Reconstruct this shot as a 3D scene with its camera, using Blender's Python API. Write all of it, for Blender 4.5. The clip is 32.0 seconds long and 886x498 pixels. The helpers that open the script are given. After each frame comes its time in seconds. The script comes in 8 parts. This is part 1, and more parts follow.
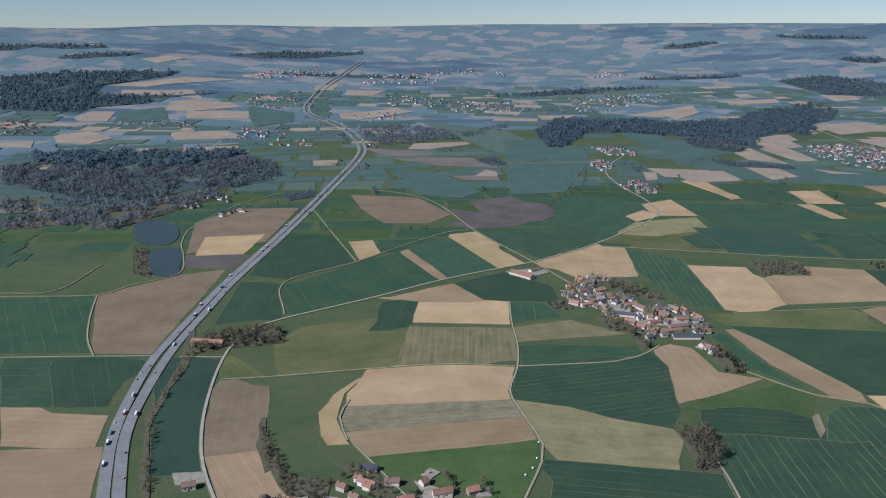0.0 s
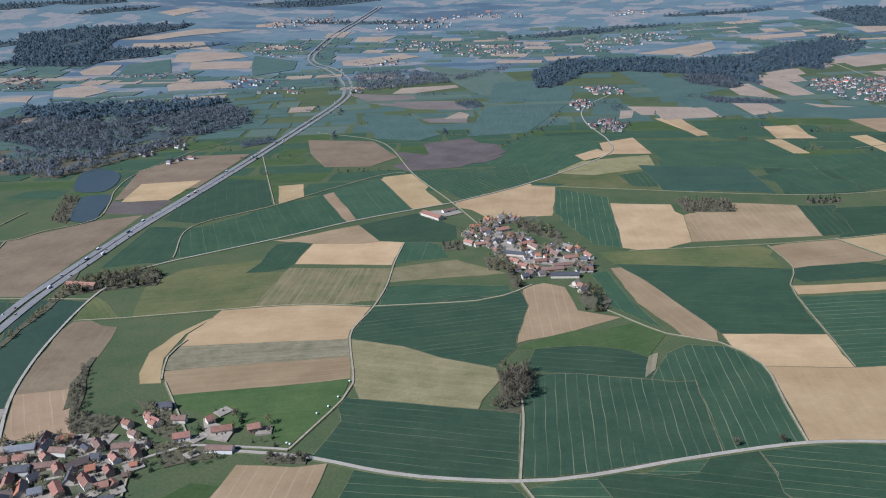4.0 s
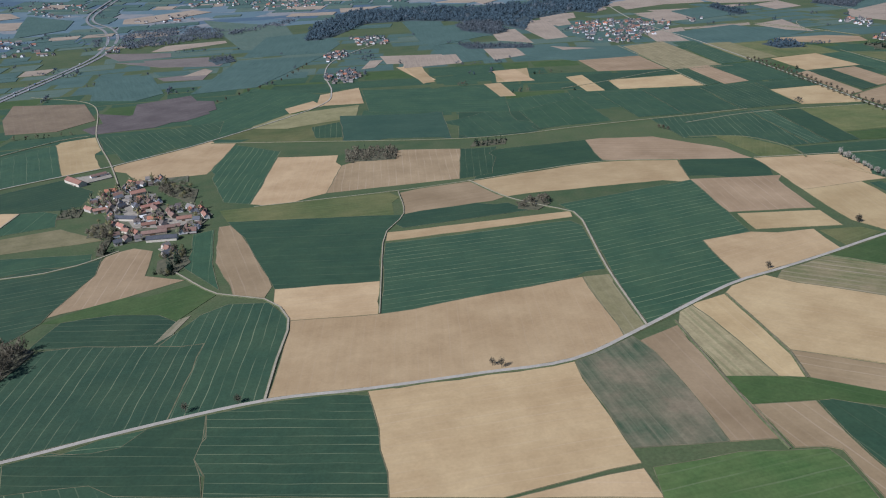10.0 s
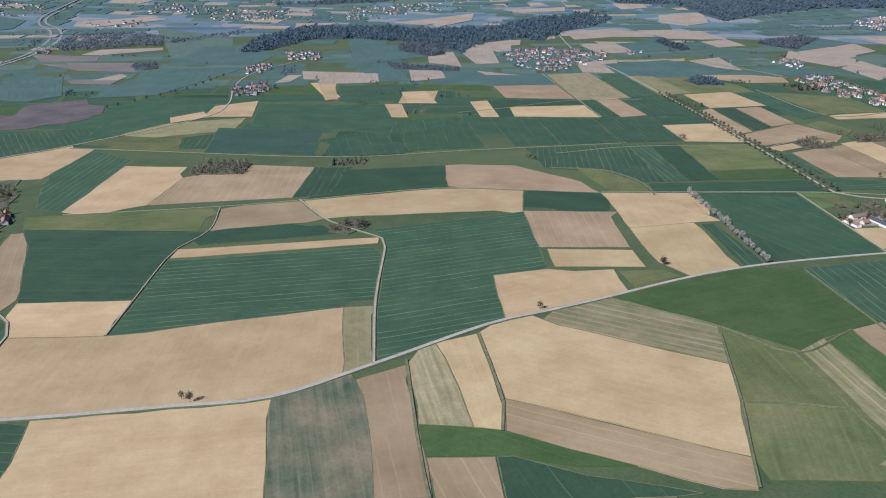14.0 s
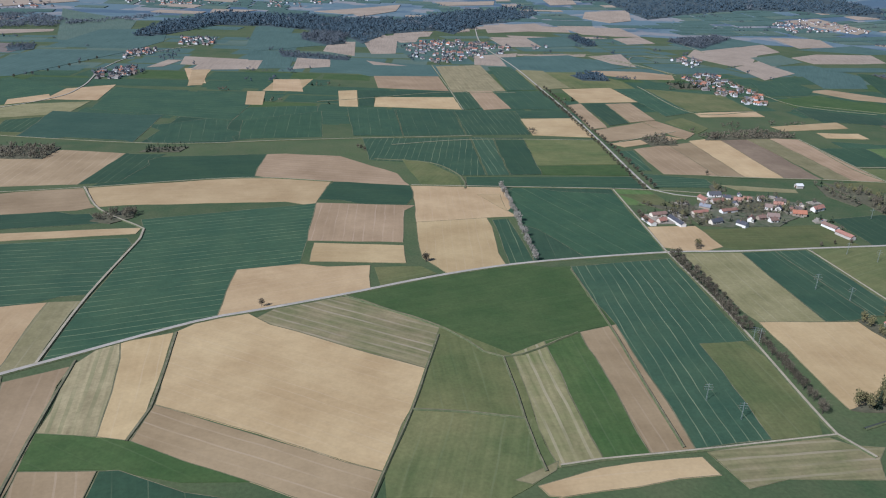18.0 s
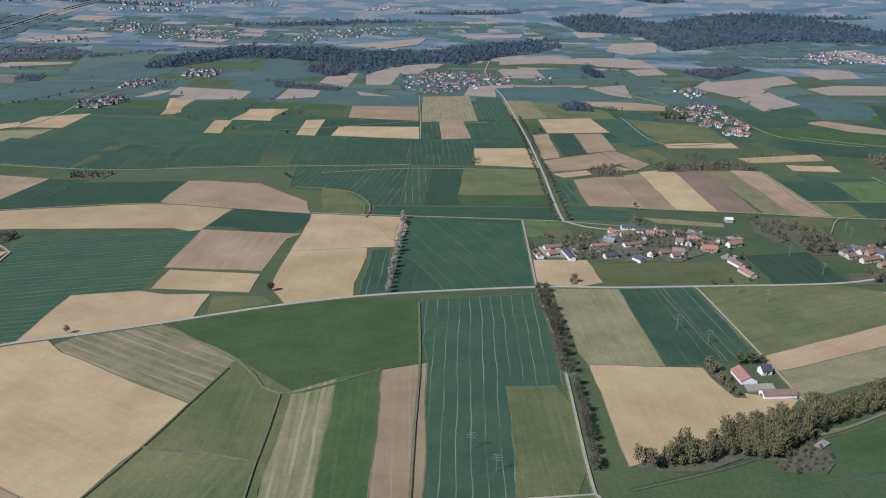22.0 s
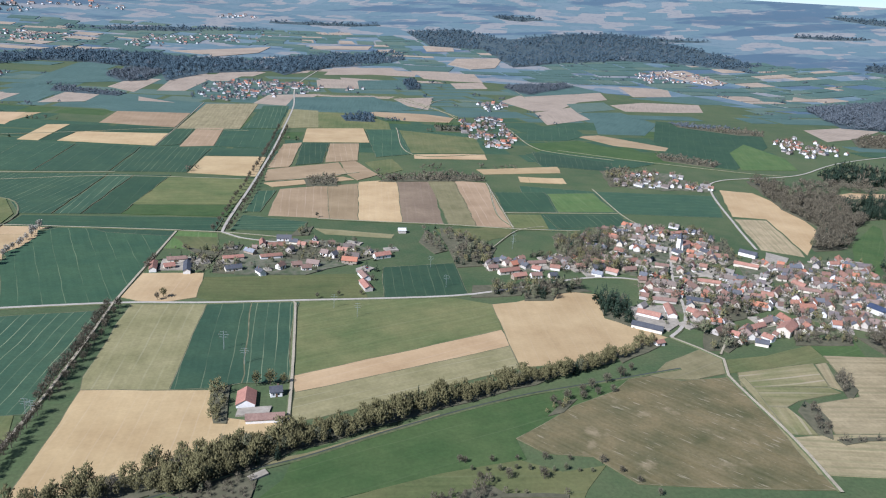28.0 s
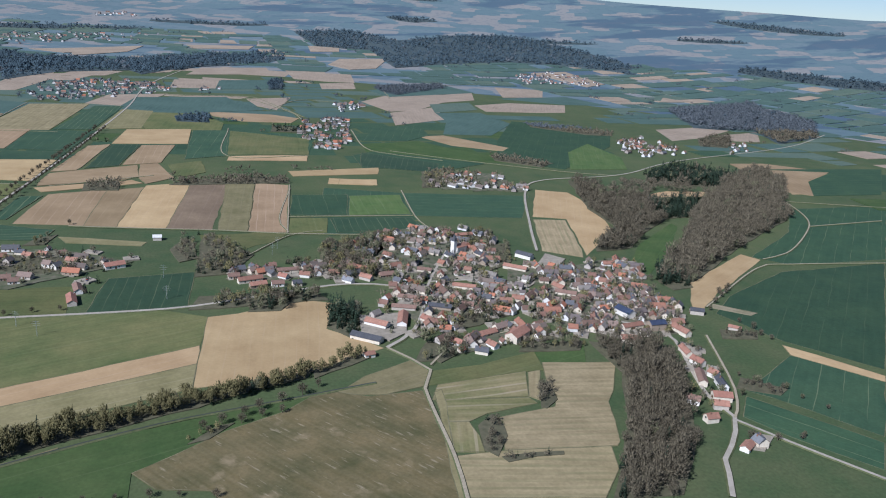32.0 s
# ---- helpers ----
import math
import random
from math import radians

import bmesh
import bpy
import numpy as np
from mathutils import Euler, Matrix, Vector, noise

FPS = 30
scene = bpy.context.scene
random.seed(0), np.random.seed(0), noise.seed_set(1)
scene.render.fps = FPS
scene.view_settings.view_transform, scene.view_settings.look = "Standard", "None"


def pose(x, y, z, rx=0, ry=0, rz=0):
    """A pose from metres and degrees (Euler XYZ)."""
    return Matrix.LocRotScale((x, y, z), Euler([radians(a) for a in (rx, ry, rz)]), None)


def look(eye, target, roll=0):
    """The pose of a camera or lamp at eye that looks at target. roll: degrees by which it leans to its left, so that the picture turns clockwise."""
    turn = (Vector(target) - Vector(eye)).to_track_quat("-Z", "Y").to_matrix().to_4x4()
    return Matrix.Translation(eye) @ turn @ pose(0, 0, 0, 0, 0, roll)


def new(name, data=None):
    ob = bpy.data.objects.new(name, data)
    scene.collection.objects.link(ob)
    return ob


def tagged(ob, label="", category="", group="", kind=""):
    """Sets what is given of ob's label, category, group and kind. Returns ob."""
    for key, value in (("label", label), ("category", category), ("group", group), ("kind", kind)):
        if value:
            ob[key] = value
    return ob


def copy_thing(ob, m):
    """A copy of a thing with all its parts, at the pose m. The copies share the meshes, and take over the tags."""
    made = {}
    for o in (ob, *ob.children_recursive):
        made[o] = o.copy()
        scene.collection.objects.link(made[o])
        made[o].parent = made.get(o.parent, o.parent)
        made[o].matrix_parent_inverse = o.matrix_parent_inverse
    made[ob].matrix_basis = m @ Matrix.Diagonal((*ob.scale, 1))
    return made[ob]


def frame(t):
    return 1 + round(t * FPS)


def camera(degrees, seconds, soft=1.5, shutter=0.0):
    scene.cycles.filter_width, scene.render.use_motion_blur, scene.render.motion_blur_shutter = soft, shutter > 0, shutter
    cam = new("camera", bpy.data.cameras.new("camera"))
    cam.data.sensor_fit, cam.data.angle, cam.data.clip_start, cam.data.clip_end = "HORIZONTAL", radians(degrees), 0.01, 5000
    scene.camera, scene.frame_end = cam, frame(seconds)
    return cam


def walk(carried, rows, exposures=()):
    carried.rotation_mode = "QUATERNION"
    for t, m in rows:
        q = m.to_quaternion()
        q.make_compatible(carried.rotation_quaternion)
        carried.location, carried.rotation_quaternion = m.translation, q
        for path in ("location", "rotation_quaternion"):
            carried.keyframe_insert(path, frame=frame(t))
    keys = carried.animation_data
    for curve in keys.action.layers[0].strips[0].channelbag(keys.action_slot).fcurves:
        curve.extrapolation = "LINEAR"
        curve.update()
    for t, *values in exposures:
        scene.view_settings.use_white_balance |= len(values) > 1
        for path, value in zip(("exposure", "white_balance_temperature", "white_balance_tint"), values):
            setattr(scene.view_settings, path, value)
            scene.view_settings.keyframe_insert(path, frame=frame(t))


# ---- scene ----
cam = camera(60.5, 32.0, soft=1.1)
PATH = [
    (0, (-228.66, -20.46, 247.60), (-227.268, -1.242, 242.247), -0.27),
    (0.5, (-209.27, -19.40, 245.21), (-207.741, -0.628, 238.496), 0.06),
    (1, (-189.94, -18.38, 242.86), (-188.582, -0.120, 234.808), -2.88),
    (1.5, (-170.67, -17.37, 240.56), (-169.848, 0.824, 232.300), -4.78),
    (2, (-151.46, -16.40, 238.29), (-150.824, 1.807, 230.039), -4.61),
    (2.5, (-132.32, -15.46, 236.06), (-131.887, 2.969, 228.294), -2.82),
    (3, (-113.23, -14.54, 233.87), (-113.019, 4.210, 226.917), -2.18),
    (3.5, (-94.21, -13.65, 231.73), (-94.139, 5.225, 225.115), -1.91),
    (5.5, (-18.72, -10.38, 223.55), (-19.255, 8.529, 217.039), -3.98),
    (6, (0.00, -9.63, 221.60), (-0.422, 9.245, 214.990), -3.32),
    (6.5, (18.66, -8.91, 219.70), (18.360, 10.033, 213.274), -1.93),
    (7, (37.25, -8.21, 217.83), (37.018, 10.834, 211.739), -1.35),
    (7.5, (55.79, -7.55, 216.01), (55.897, 11.611, 210.274), 0.52),
    (8, (74.27, -6.91, 214.23), (75.392, 12.309, 208.815), -2.35),
    (8.5, (92.68, -6.30, 212.48), (94.994, 12.793, 207.009), -2.29),
    (9, (111.03, -5.72, 210.78), (113.614, 12.839, 203.795), -2.37),
    (9.5, (129.32, -5.17, 209.12), (132.179, 13.177, 201.688), -2.07),
    (10, (147.55, -4.65, 207.50), (150.446, 13.575, 199.774), -3.20),
    (10.5, (165.72, -4.15, 205.92), (168.863, 14.111, 198.387), -3.96),
    (11, (183.83, -3.68, 204.38), (187.025, 14.554, 196.807), -3.36),
    (11.5, (201.88, -3.24, 202.88), (205.052, 14.944, 195.179), -3.07),
    (12, (219.86, -2.83, 201.42), (223.046, 15.366, 193.744), -2.95),
    (12.5, (237.79, -2.44, 200.00), (241.002, 15.759, 192.359), -2.55),
    (13, (255.65, -2.09, 198.62), (258.901, 16.206, 191.216), -1.17),
    (13.5, (273.45, -1.76, 197.28), (276.693, 16.614, 190.072), -0.36),
    (15.5, (344.05, -0.73, 192.33), (347.131, 17.648, 185.054), 1.17),
    (16, (361.55, -0.54, 191.19), (364.838, 17.777, 183.858), 1.72),
    (16.5, (378.99, -0.38, 190.09), (382.662, 17.816, 182.645), 2.02),
    (17, (396.36, -0.25, 189.04), (400.549, 17.830, 181.572), 2.31),
    (17.5, (413.67, -0.14, 188.02), (418.003, 17.908, 180.573), 2.30),
    (18, (430.93, -0.07, 187.04), (435.027, 18.091, 179.731), 2.05),
    (18.5, (448.12, -0.02, 186.11), (451.905, 18.320, 179.083), 1.85),
    (19, (465.25, 0.00, 185.21), (468.717, 18.431, 178.264), 1.62),
    (19.5, (482.32, -0.01, 184.36), (485.598, 18.501, 177.527), 1.55),
    (20, (499.33, -0.04, 183.55), (502.434, 18.536, 176.826), 1.75),
    (20.5, (516.27, -0.11, 182.77), (519.143, 18.523, 176.088), 1.69),
    (21, (533.16, -0.20, 182.04), (535.826, 18.487, 175.428), 1.76),
    (21.5, (549.99, -0.32, 181.35), (552.542, 18.387, 174.752), 1.55),
    (22, (566.75, -0.47, 180.69), (569.278, 18.262, 174.152), 1.37),
    (22.5, (583.45, -0.65, 180.08), (585.989, 18.111, 173.617), 1.25),
    (23, (600.09, -0.85, 179.51), (602.978, 17.907, 173.195), 1.24),
    (23.5, (616.68, -1.08, 178.98), (619.614, 17.718, 172.819), 1.12),
    (24, (633.20, -1.34, 178.49), (636.659, 17.395, 172.414), 1.36),
    (24.5, (649.65, -1.63, 178.04), (652.953, 17.116, 171.900), 1.23),
    (25, (666.05, -1.95, 177.63), (669.466, 16.797, 171.545), 1.13),
    (25.5, (682.39, -2.29, 177.26), (685.909, 16.467, 171.284), 0.44),
    (27.5, (747.12, -3.95, 176.18), (751.697, 14.526, 170.044), 3.01),
    (28, (763.15, -4.44, 176.01), (768.133, 13.952, 169.924), 3.57),
    (28.5, (779.12, -4.95, 175.88), (784.366, 13.376, 169.825), 3.58),
    (29, (795.03, -5.49, 175.80), (800.447, 12.768, 169.689), 3.36),
    (29.5, (810.88, -6.06, 175.75), (816.378, 12.153, 169.579), 3.35),
    (30, (826.67, -6.66, 175.74), (832.301, 11.491, 169.504), 3.49),
    (30.5, (842.39, -7.28, 175.78), (848.116, 10.840, 169.544), 3.65),
    (31, (858.05, -7.93, 175.85), (863.905, 10.162, 169.663), 3.84),
    (31.5, (873.66, -8.61, 175.97), (880.126, 9.343, 169.991), 4.30),
    (32, (889.20, -9.32, 176.12), (896.062, 8.510, 170.218), 4.21),
]
walk(cam, [(t, look(eye, target, roll)) for t, eye, target, roll in PATH], [(0, 0.33, 5480, 15), (1, 0.6, 5480, 15), (2, 1.12, 5480, 15), (3, 0.8, 5480, 15), (6, 0.5, 5430, 15), (8, 0.4, 5490, 15), (11, 0.4, 5520, 15), (12, 0.7, 5520, 15), (13, 0.65, 5520, 15), (16, 0.65, 5480, 15), (18, 0.5, 5450, 15), (22, 0.45, 5450, 15), (25, 0.5, 5490, 15), (28, 0.92, 5480, 15), (30, 0.9, 5480, 15), (32, 0.52, 5480, 15)])

# light: spring sun from behind the eye, clear sky
SUN_AZ, SUN_EL = radians(211), radians(41)
sun = new("sun", bpy.data.lights.new("sun", "SUN"))
sun.data.energy, sun.data.angle, sun.data.color = 4.3, radians(0.6), (1.0, 0.96, 0.90)
toward = Vector((math.cos(SUN_AZ) * math.cos(SUN_EL), math.sin(SUN_AZ) * math.cos(SUN_EL), math.sin(SUN_EL)))
sun.rotation_euler = toward.to_track_quat("Z", "Y").to_euler()
sun.location = (0, 0, 900)
world = bpy.data.worlds.new("world")
scene.world = world
world.use_nodes = True
sky = world.node_tree.nodes.new("ShaderNodeTexSky")
sky.sky_type, sky.sun_disc = "NISHITA", False
sky.sun_elevation, sky.sun_rotation = SUN_EL, math.pi / 2 - SUN_AZ
sky.altitude, sky.air_density, sky.dust_density, sky.ozone_density = 1500, 1.0, 0.2, 2.0
world.node_tree.links.new(sky.outputs[0], world.node_tree.nodes["Background"].inputs[0])
world.node_tree.nodes["Background"].inputs[1].default_value = 0.052


# ---- materials ----
class Nodes:
    """A small builder of node materials."""

    def __init__(self, name, rough=0.9, metal=0.0, specular=0.25):
        self.mat = bpy.data.materials.new(name)
        self.mat.use_nodes = True
        self.tree = self.mat.node_tree
        self.bsdf = self.tree.nodes["Principled BSDF"]
        self.bsdf.inputs["Roughness"].default_value = rough
        self.bsdf.inputs["Metallic"].default_value = metal
        self.bsdf.inputs["Specular IOR Level"].default_value = specular

    def put(self, socket, value):
        if isinstance(value, bpy.types.NodeSocket):
            self.tree.links.new(value, socket)
        elif value is not None:
            socket.default_value = value

    def node(self, kind, **inputs):
        n = self.tree.nodes.new(kind)
        for key, value in inputs.items():
            self.put(n.inputs[key], value)
        return n

    def math(self, op, a, b=0.0):
        n = self.tree.nodes.new("ShaderNodeMath")
        n.operation = op
        self.put(n.inputs[0], a), self.put(n.inputs[1], b)
        return n.outputs[0]

    def mix(self, fac, a, b, blend="MIX"):
        n = self.tree.nodes.new("ShaderNodeMix")
        n.data_type, n.blend_type = "RGBA", blend
        self.put(n.inputs[0], fac)
        self.put(n.inputs[6], (*a, 1) if isinstance(a, tuple) else a)
        self.put(n.inputs[7], (*b, 1) if isinstance(b, tuple) else b)
        return n.outputs[2]

    def noise(self, coords, size, detail=3.0, stretch=(1, 1, 1), rough=0.55):
        m = self.node("ShaderNodeMapping", Vector=coords, Scale=tuple(s / size for s in stretch))
        return self.node("ShaderNodeTexNoise", Vector=m.outputs[0], Scale=1.0, Detail=detail, Roughness=rough).outputs[0]

    def ramp(self, fac, low, high):
        n = self.node("ShaderNodeMapRange", **{"Value": fac, "From Min": low, "From Max": high})
        n.clamp = True
        return n.outputs[0]

    def coords(self, which="Object"):
        return self.tree.nodes.new("ShaderNodeTexCoord").outputs[which]

    def place(self):
        return self.tree.nodes.new("ShaderNodeNewGeometry").outputs["Position"]

    def chance(self):
        return self.tree.nodes.new("ShaderNodeObjectInfo").outputs["Random"]

    def island(self):
        return self.tree.nodes.new("ShaderNodeNewGeometry").outputs["Random Per Island"]

    def done(self, colour, bump=None, height=0.1):
        self.put(self.bsdf.inputs["Base Color"], colour)
        if bump is not None:
            n = self.node("ShaderNodeBump", Strength=0.5, Distance=height, Height=bump)
            self.put(self.bsdf.inputs["Normal"], n.outputs[0])
        return self.mat


def crop_material(name, a, b, line=None, pitch=9.0, width=0.5, rows=0.3, blotch=30.0, amount=0.7, vary=0.35, fine_mix=0.3):
    """A field: blotches of two colours, sowing rows along local x, and wheel lines every pitch metres."""
    n = Nodes(name)
    at, pos = n.coords(), n.place()
    big = n.ramp(n.noise(pos, blotch, 4.0), 0.34, 0.68)
    col = n.mix(big, a, b)
    streak = n.ramp(n.noise(at, 3.0, 3.0, (0.05, 1, 1)), 0.3, 0.7)
    col = n.mix(n.math("MULTIPLY", streak, rows), col, tuple(min(1.0, c * 1.7 + 0.01) for c in b))
    tuft = n.noise(pos, 7.0, 4.0, rough=0.65)
    col = n.mix(fine_mix * 0.9, col, n.mix(n.ramp(tuft, 0.3, 0.7), (0.32, 0.32, 0.32), (0.68, 0.68, 0.68)), "OVERLAY")
    fine = n.noise(pos, 1.6, 3.0)
    col = n.mix(fine_mix, col, n.mix(n.ramp(fine, 0.25, 0.75), (0.3, 0.3, 0.3), (0.72, 0.72, 0.72)), "OVERLAY")
    if line:
        sep = n.node("ShaderNodeSeparateXYZ", Vector=at)
        wob = n.math("MULTIPLY", n.math("SUBTRACT", n.noise(at, 40.0, 1.0), 0.5), 3.0)
        y = n.math("ADD", sep.outputs[1], wob)
        d = n.math("ABSOLUTE", n.math("SUBTRACT", n.math("FRACT", n.math("DIVIDE", y, pitch)), 0.5))
        on = n.math("LESS_THAN", d, width / pitch)
        worn = n.ramp(n.noise(at, 14.0, 3.0, (0.3, 1, 1)), 0.36, 0.6)
        some = n.ramp(n.chance(), -0.4, 0.4)
        on = n.math("MULTIPLY", n.math("MULTIPLY", on, worn), n.math("MULTIPLY", some, amount))
        col = n.mix(on, col, line)
    if vary:
        v = n.math("ADD", n.math("MULTIPLY", n.chance(), vary), 1.0 - vary / 2)
        col = n.mix(1.0, col, n.node("ShaderNodeCombineColor", Red=v, Green=v, Blue=v).outputs[0], "MULTIPLY")
        shift = n.math("FRACT", n.math("MULTIPLY", n.chance(), 7.31))
        col = n.mix(1.0, col, n.mix(shift, (0.985, 1.005, 0.965), (1.02, 0.99, 1.035)), "MULTIPLY")
    return n.done(col, fine, 0.05)


def thin_growth():
    """A worn hillside: olive and brown blotches, faint sowing rows and short pale scrapes along local x."""
    n = Nodes("thin_hill_growth")
    at, pos = n.coords(), n.place()
    col = n.mix(n.ramp(n.noise(pos, 26.0, 4.0, rough=0.6), 0.36, 0.66), (0.066, 0.064, 0.025), (0.150, 0.116, 0.054))
    col = n.mix(n.math("MULTIPLY", n.ramp(n.noise(pos, 15.0, 4.0), 0.60, 0.74), 0.75), col, (0.250, 0.195, 0.115))
    rows = n.ramp(n.noise(at, 2.2, 2.0, (0.04, 1, 1)), 0.35, 0.65)
    col = n.mix(n.math("MULTIPLY", rows, 0.22), col, (0.20, 0.165, 0.095))
    scrape = n.ramp(n.noise(at, 1.5, 3.0, (0.16, 1, 1)), 0.62, 0.70)
    col = n.mix(n.math("MULTIPLY", scrape, 0.42), col, (0.34, 0.285, 0.195))
    fine = n.noise(pos, 1.4, 3.0)
    col = n.mix(0.3, col, n.mix(n.ramp(fine, 0.25, 0.75), (0.3, 0.3, 0.3), (0.72, 0.72, 0.72)), "OVERLAY")
    return n.done(col, fine, 0.05)


STRAW = (0.178, 0.200, 0.108)
FIELD = {
    "wheat": (crop_material("wheat_green", (0.024, 0.054, 0.029), (0.037, 0.068, 0.034), STRAW, 6.4, 0.24, 0.10), "dark green winter wheat field with pale wheel lines"),
    "crop": (crop_material("crop_green", (0.024, 0.055, 0.029), (0.036, 0.070, 0.034), STRAW, 12.0, 0.22, 0.14, amount=0.42), "even dark green field of young crop"),
    "meadow": (crop_material("meadow_green", (0.063, 0.084, 0.027), (0.120, 0.118, 0.045), STRAW, 11.0, 0.4, 0.2, 42.0, 0.15), "olive green meadow with mown grass"),
    "clover": (crop_material("clover_green", (0.042, 0.084, 0.021), (0.074, 0.106, 0.032), STRAW, 9.0, 0.4, 0.25, 25.0, 0.25), "bright green field of fresh grass"),
    "sand": (crop_material("pale_soil", (0.307, 0.214, 0.106), (0.388, 0.284, 0.148), (0.45, 0.355, 0.245), 6.0, 0.3, 0.07, 34.0, 0.18, 0.22, 0.15), "harrowed pale tan soil of a bare field"),
    "loam": (crop_material("brown_soil", (0.211, 0.148, 0.080), (0.287, 0.208, 0.118), (0.41, 0.315, 0.22), 7.0, 0.4, 0.08, 45.0, 0.3, 0.2, 0.14), "bare field of brown ploughed loam"),
    "peat": (crop_material("dark_soil", (0.073, 0.060, 0.053), (0.105, 0.088, 0.077), (0.16, 0.12, 0.1), 9.0, 0.4, 0.15, 35.0, 0.2, 0.2), "field of dark plum-brown peaty soil"),
    "fallow": (crop_material("fallow_olive", (0.141, 0.128, 0.057), (0.203, 0.176, 0.088), (0.27, 0.24, 0.15), 7.0, 0.4, 0.14, 22.0, 0.35), "olive-tan fallow field with thin growth"),
    "stubble": (crop_material("stubble_straw", (0.185, 0.150, 0.078), (0.262, 0.214, 0.118), (0.15, 0.15, 0.07), 5.0, 0.9, 0.4, 18.0, 0.5), "straw-coloured striped stubble field"),
    "mixed": (crop_material("thin_crop", (0.097, 0.108, 0.038), (0.177, 0.148, 0.074), (0.31, 0.26, 0.17), 6.5, 0.7, 0.45, 20.0, 0.6), "thin green crop over brown soil in streaks"),
    "slope": (thin_growth(), "brown-olive hillside field with pale scraped streaks"),
    "slate": (crop_material("bluish_crop", (0.022, 0.050, 0.031), (0.033, 0.063, 0.038), None, rows=0.08, blotch=40.0), "dark bluish-green field of dense young crop"),
    "umber": (crop_material("umber_soil", (0.139, 0.102, 0.063), (0.190, 0.143, 0.088), (0.26, 0.2, 0.15), 8.0, 0.4, 0.08, 40.0, 0.2, 0.15), "grey-brown bare field of ploughed soil"),
    "grass": (crop_material("grass_green", (0.037, 0.070, 0.019), (0.059, 0.088, 0.027), STRAW, 12.0, 0.3, 0.12, 30.0, 0.1), "fresh green grassland beside a stream"),
    "patchy": (crop_material("patchy_crop", (0.032, 0.062, 0.030), (0.150, 0.124, 0.074), (0.20, 0.18, 0.11), 5.0, 0.3, 0.30, 26.0, 0.25), "green crop with bare brown patches and streaks"),
    "rough": (crop_material("rough_grass", (0.110, 0.105, 0.055), (0.185, 0.160, 0.100), None, rows=0.4, blotch=8.0), "rough olive-brown strip of dead weeds"),
}

# far covers: crop, soil and pasture carry blue-grey haze in their base colours
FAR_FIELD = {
    "green": (crop_material("hazed_crop", (0.044, 0.079, 0.064), (0.060, 0.099, 0.080), None, vary=0, blotch=60.0), "green crop parcels in the distance, dulled by painted haze"),
    "tan": (crop_material("hazed_soil", (0.208, 0.164, 0.118), (0.268, 0.214, 0.156), None, vary=0, blotch=60.0), "pale bare parcels in the distance, greyed by painted haze"),
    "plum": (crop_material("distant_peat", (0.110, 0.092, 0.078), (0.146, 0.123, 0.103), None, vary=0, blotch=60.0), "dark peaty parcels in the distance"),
    "pasture": (crop_material("hazed_pasture", (0.060, 0.094, 0.070), (0.082, 0.112, 0.082), None, vary=0, blotch=60.0), "pasture parcels in the distance, greyed by painted haze"),
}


def meadow_ground():
    n = Nodes("ground_grass")
    pos = n.place()
    a = n.ramp(n.noise(pos, 160.0, 4.0), 0.36, 0.64)
    b = n.ramp(n.noise(pos, 22.0, 5.0), 0.35, 0.68)
    col = n.mix(a, (0.042, 0.071, 0.028), (0.068, 0.092, 0.036))
    col = n.mix(n.math("MULTIPLY", b, 0.42), col, (0.105, 0.105, 0.050))
    fine = n.noise(pos, 1.8, 4.0)
    col = n.mix(0.4, col, n.mix(n.ramp(fine, 0.25, 0.75), (0.25, 0.25, 0.25), (0.75, 0.75, 0.75)), "OVERLAY")
    return n.done(col, fine, 0.25)


def plain(name, a, b, size=2.0, rough=0.85, metal=0.0, vary=0.0, bump=0.03):
    n = Nodes(name, rough, metal)
    pos = n.coords()
    f = n.noise(pos, size, 5.0)
    col = n.mix(n.ramp(f, 0.3, 0.7), a, b)
    col = n.mix(n.math("MULTIPLY", n.ramp(n.noise(pos, size * 7, 2.0), 0.4, 0.7), 0.35), col, tuple(c * 0.62 for c in a))
    if vary:
        v = n.math("ADD", n.math("MULTIPLY", n.chance(), vary), 1.0 - vary / 2)
        col = n.mix(1.0, col, n.node("ShaderNodeCombineColor", Red=v, Green=v, Blue=v).outputs[0], "MULTIPLY")
    return n.done(col, f, bump)


def chooser(name, colours, rough=0.85, size=1.2, island=False, bump=0.04):
    """One of several colours for each object, or for each loose piece of a joined mesh."""
    n = Nodes(name, rough)
    ramp = n.node("ShaderNodeValToRGB", Fac=n.island() if island else n.chance())
    ramp.color_ramp.interpolation = "CONSTANT"
    marks = ramp.color_ramp.elements
    marks[0].color = (*colours[0], 1)
    marks.remove(marks[1])
    for i, c in enumerate(colours[1:], 1):
        marks.new(i / len(colours)).color = (*c, 1)
    pos = n.coords()
    f = n.noise(pos, size, 4.0)
    col = n.mix(0.45, ramp.outputs[0], n.mix(n.ramp(f, 0.25, 0.75), (0.3, 0.3, 0.3), (0.68, 0.68, 0.68)), "OVERLAY")
    return n.done(col, f, bump)


def leaf_material(name, a, b, island=True):
    n = Nodes(name, 0.8, specular=0.1)
    col = n.mix(n.island() if island else n.chance(), a, b)
    v = n.math("ADD", n.math("MULTIPLY", n.chance(), 0.4), 0.8)
    col = n.mix(1.0, col, n.node("ShaderNodeCombineColor", Red=v, Green=v, Blue=v).outputs[0], "MULTIPLY")
    return n.done(col)


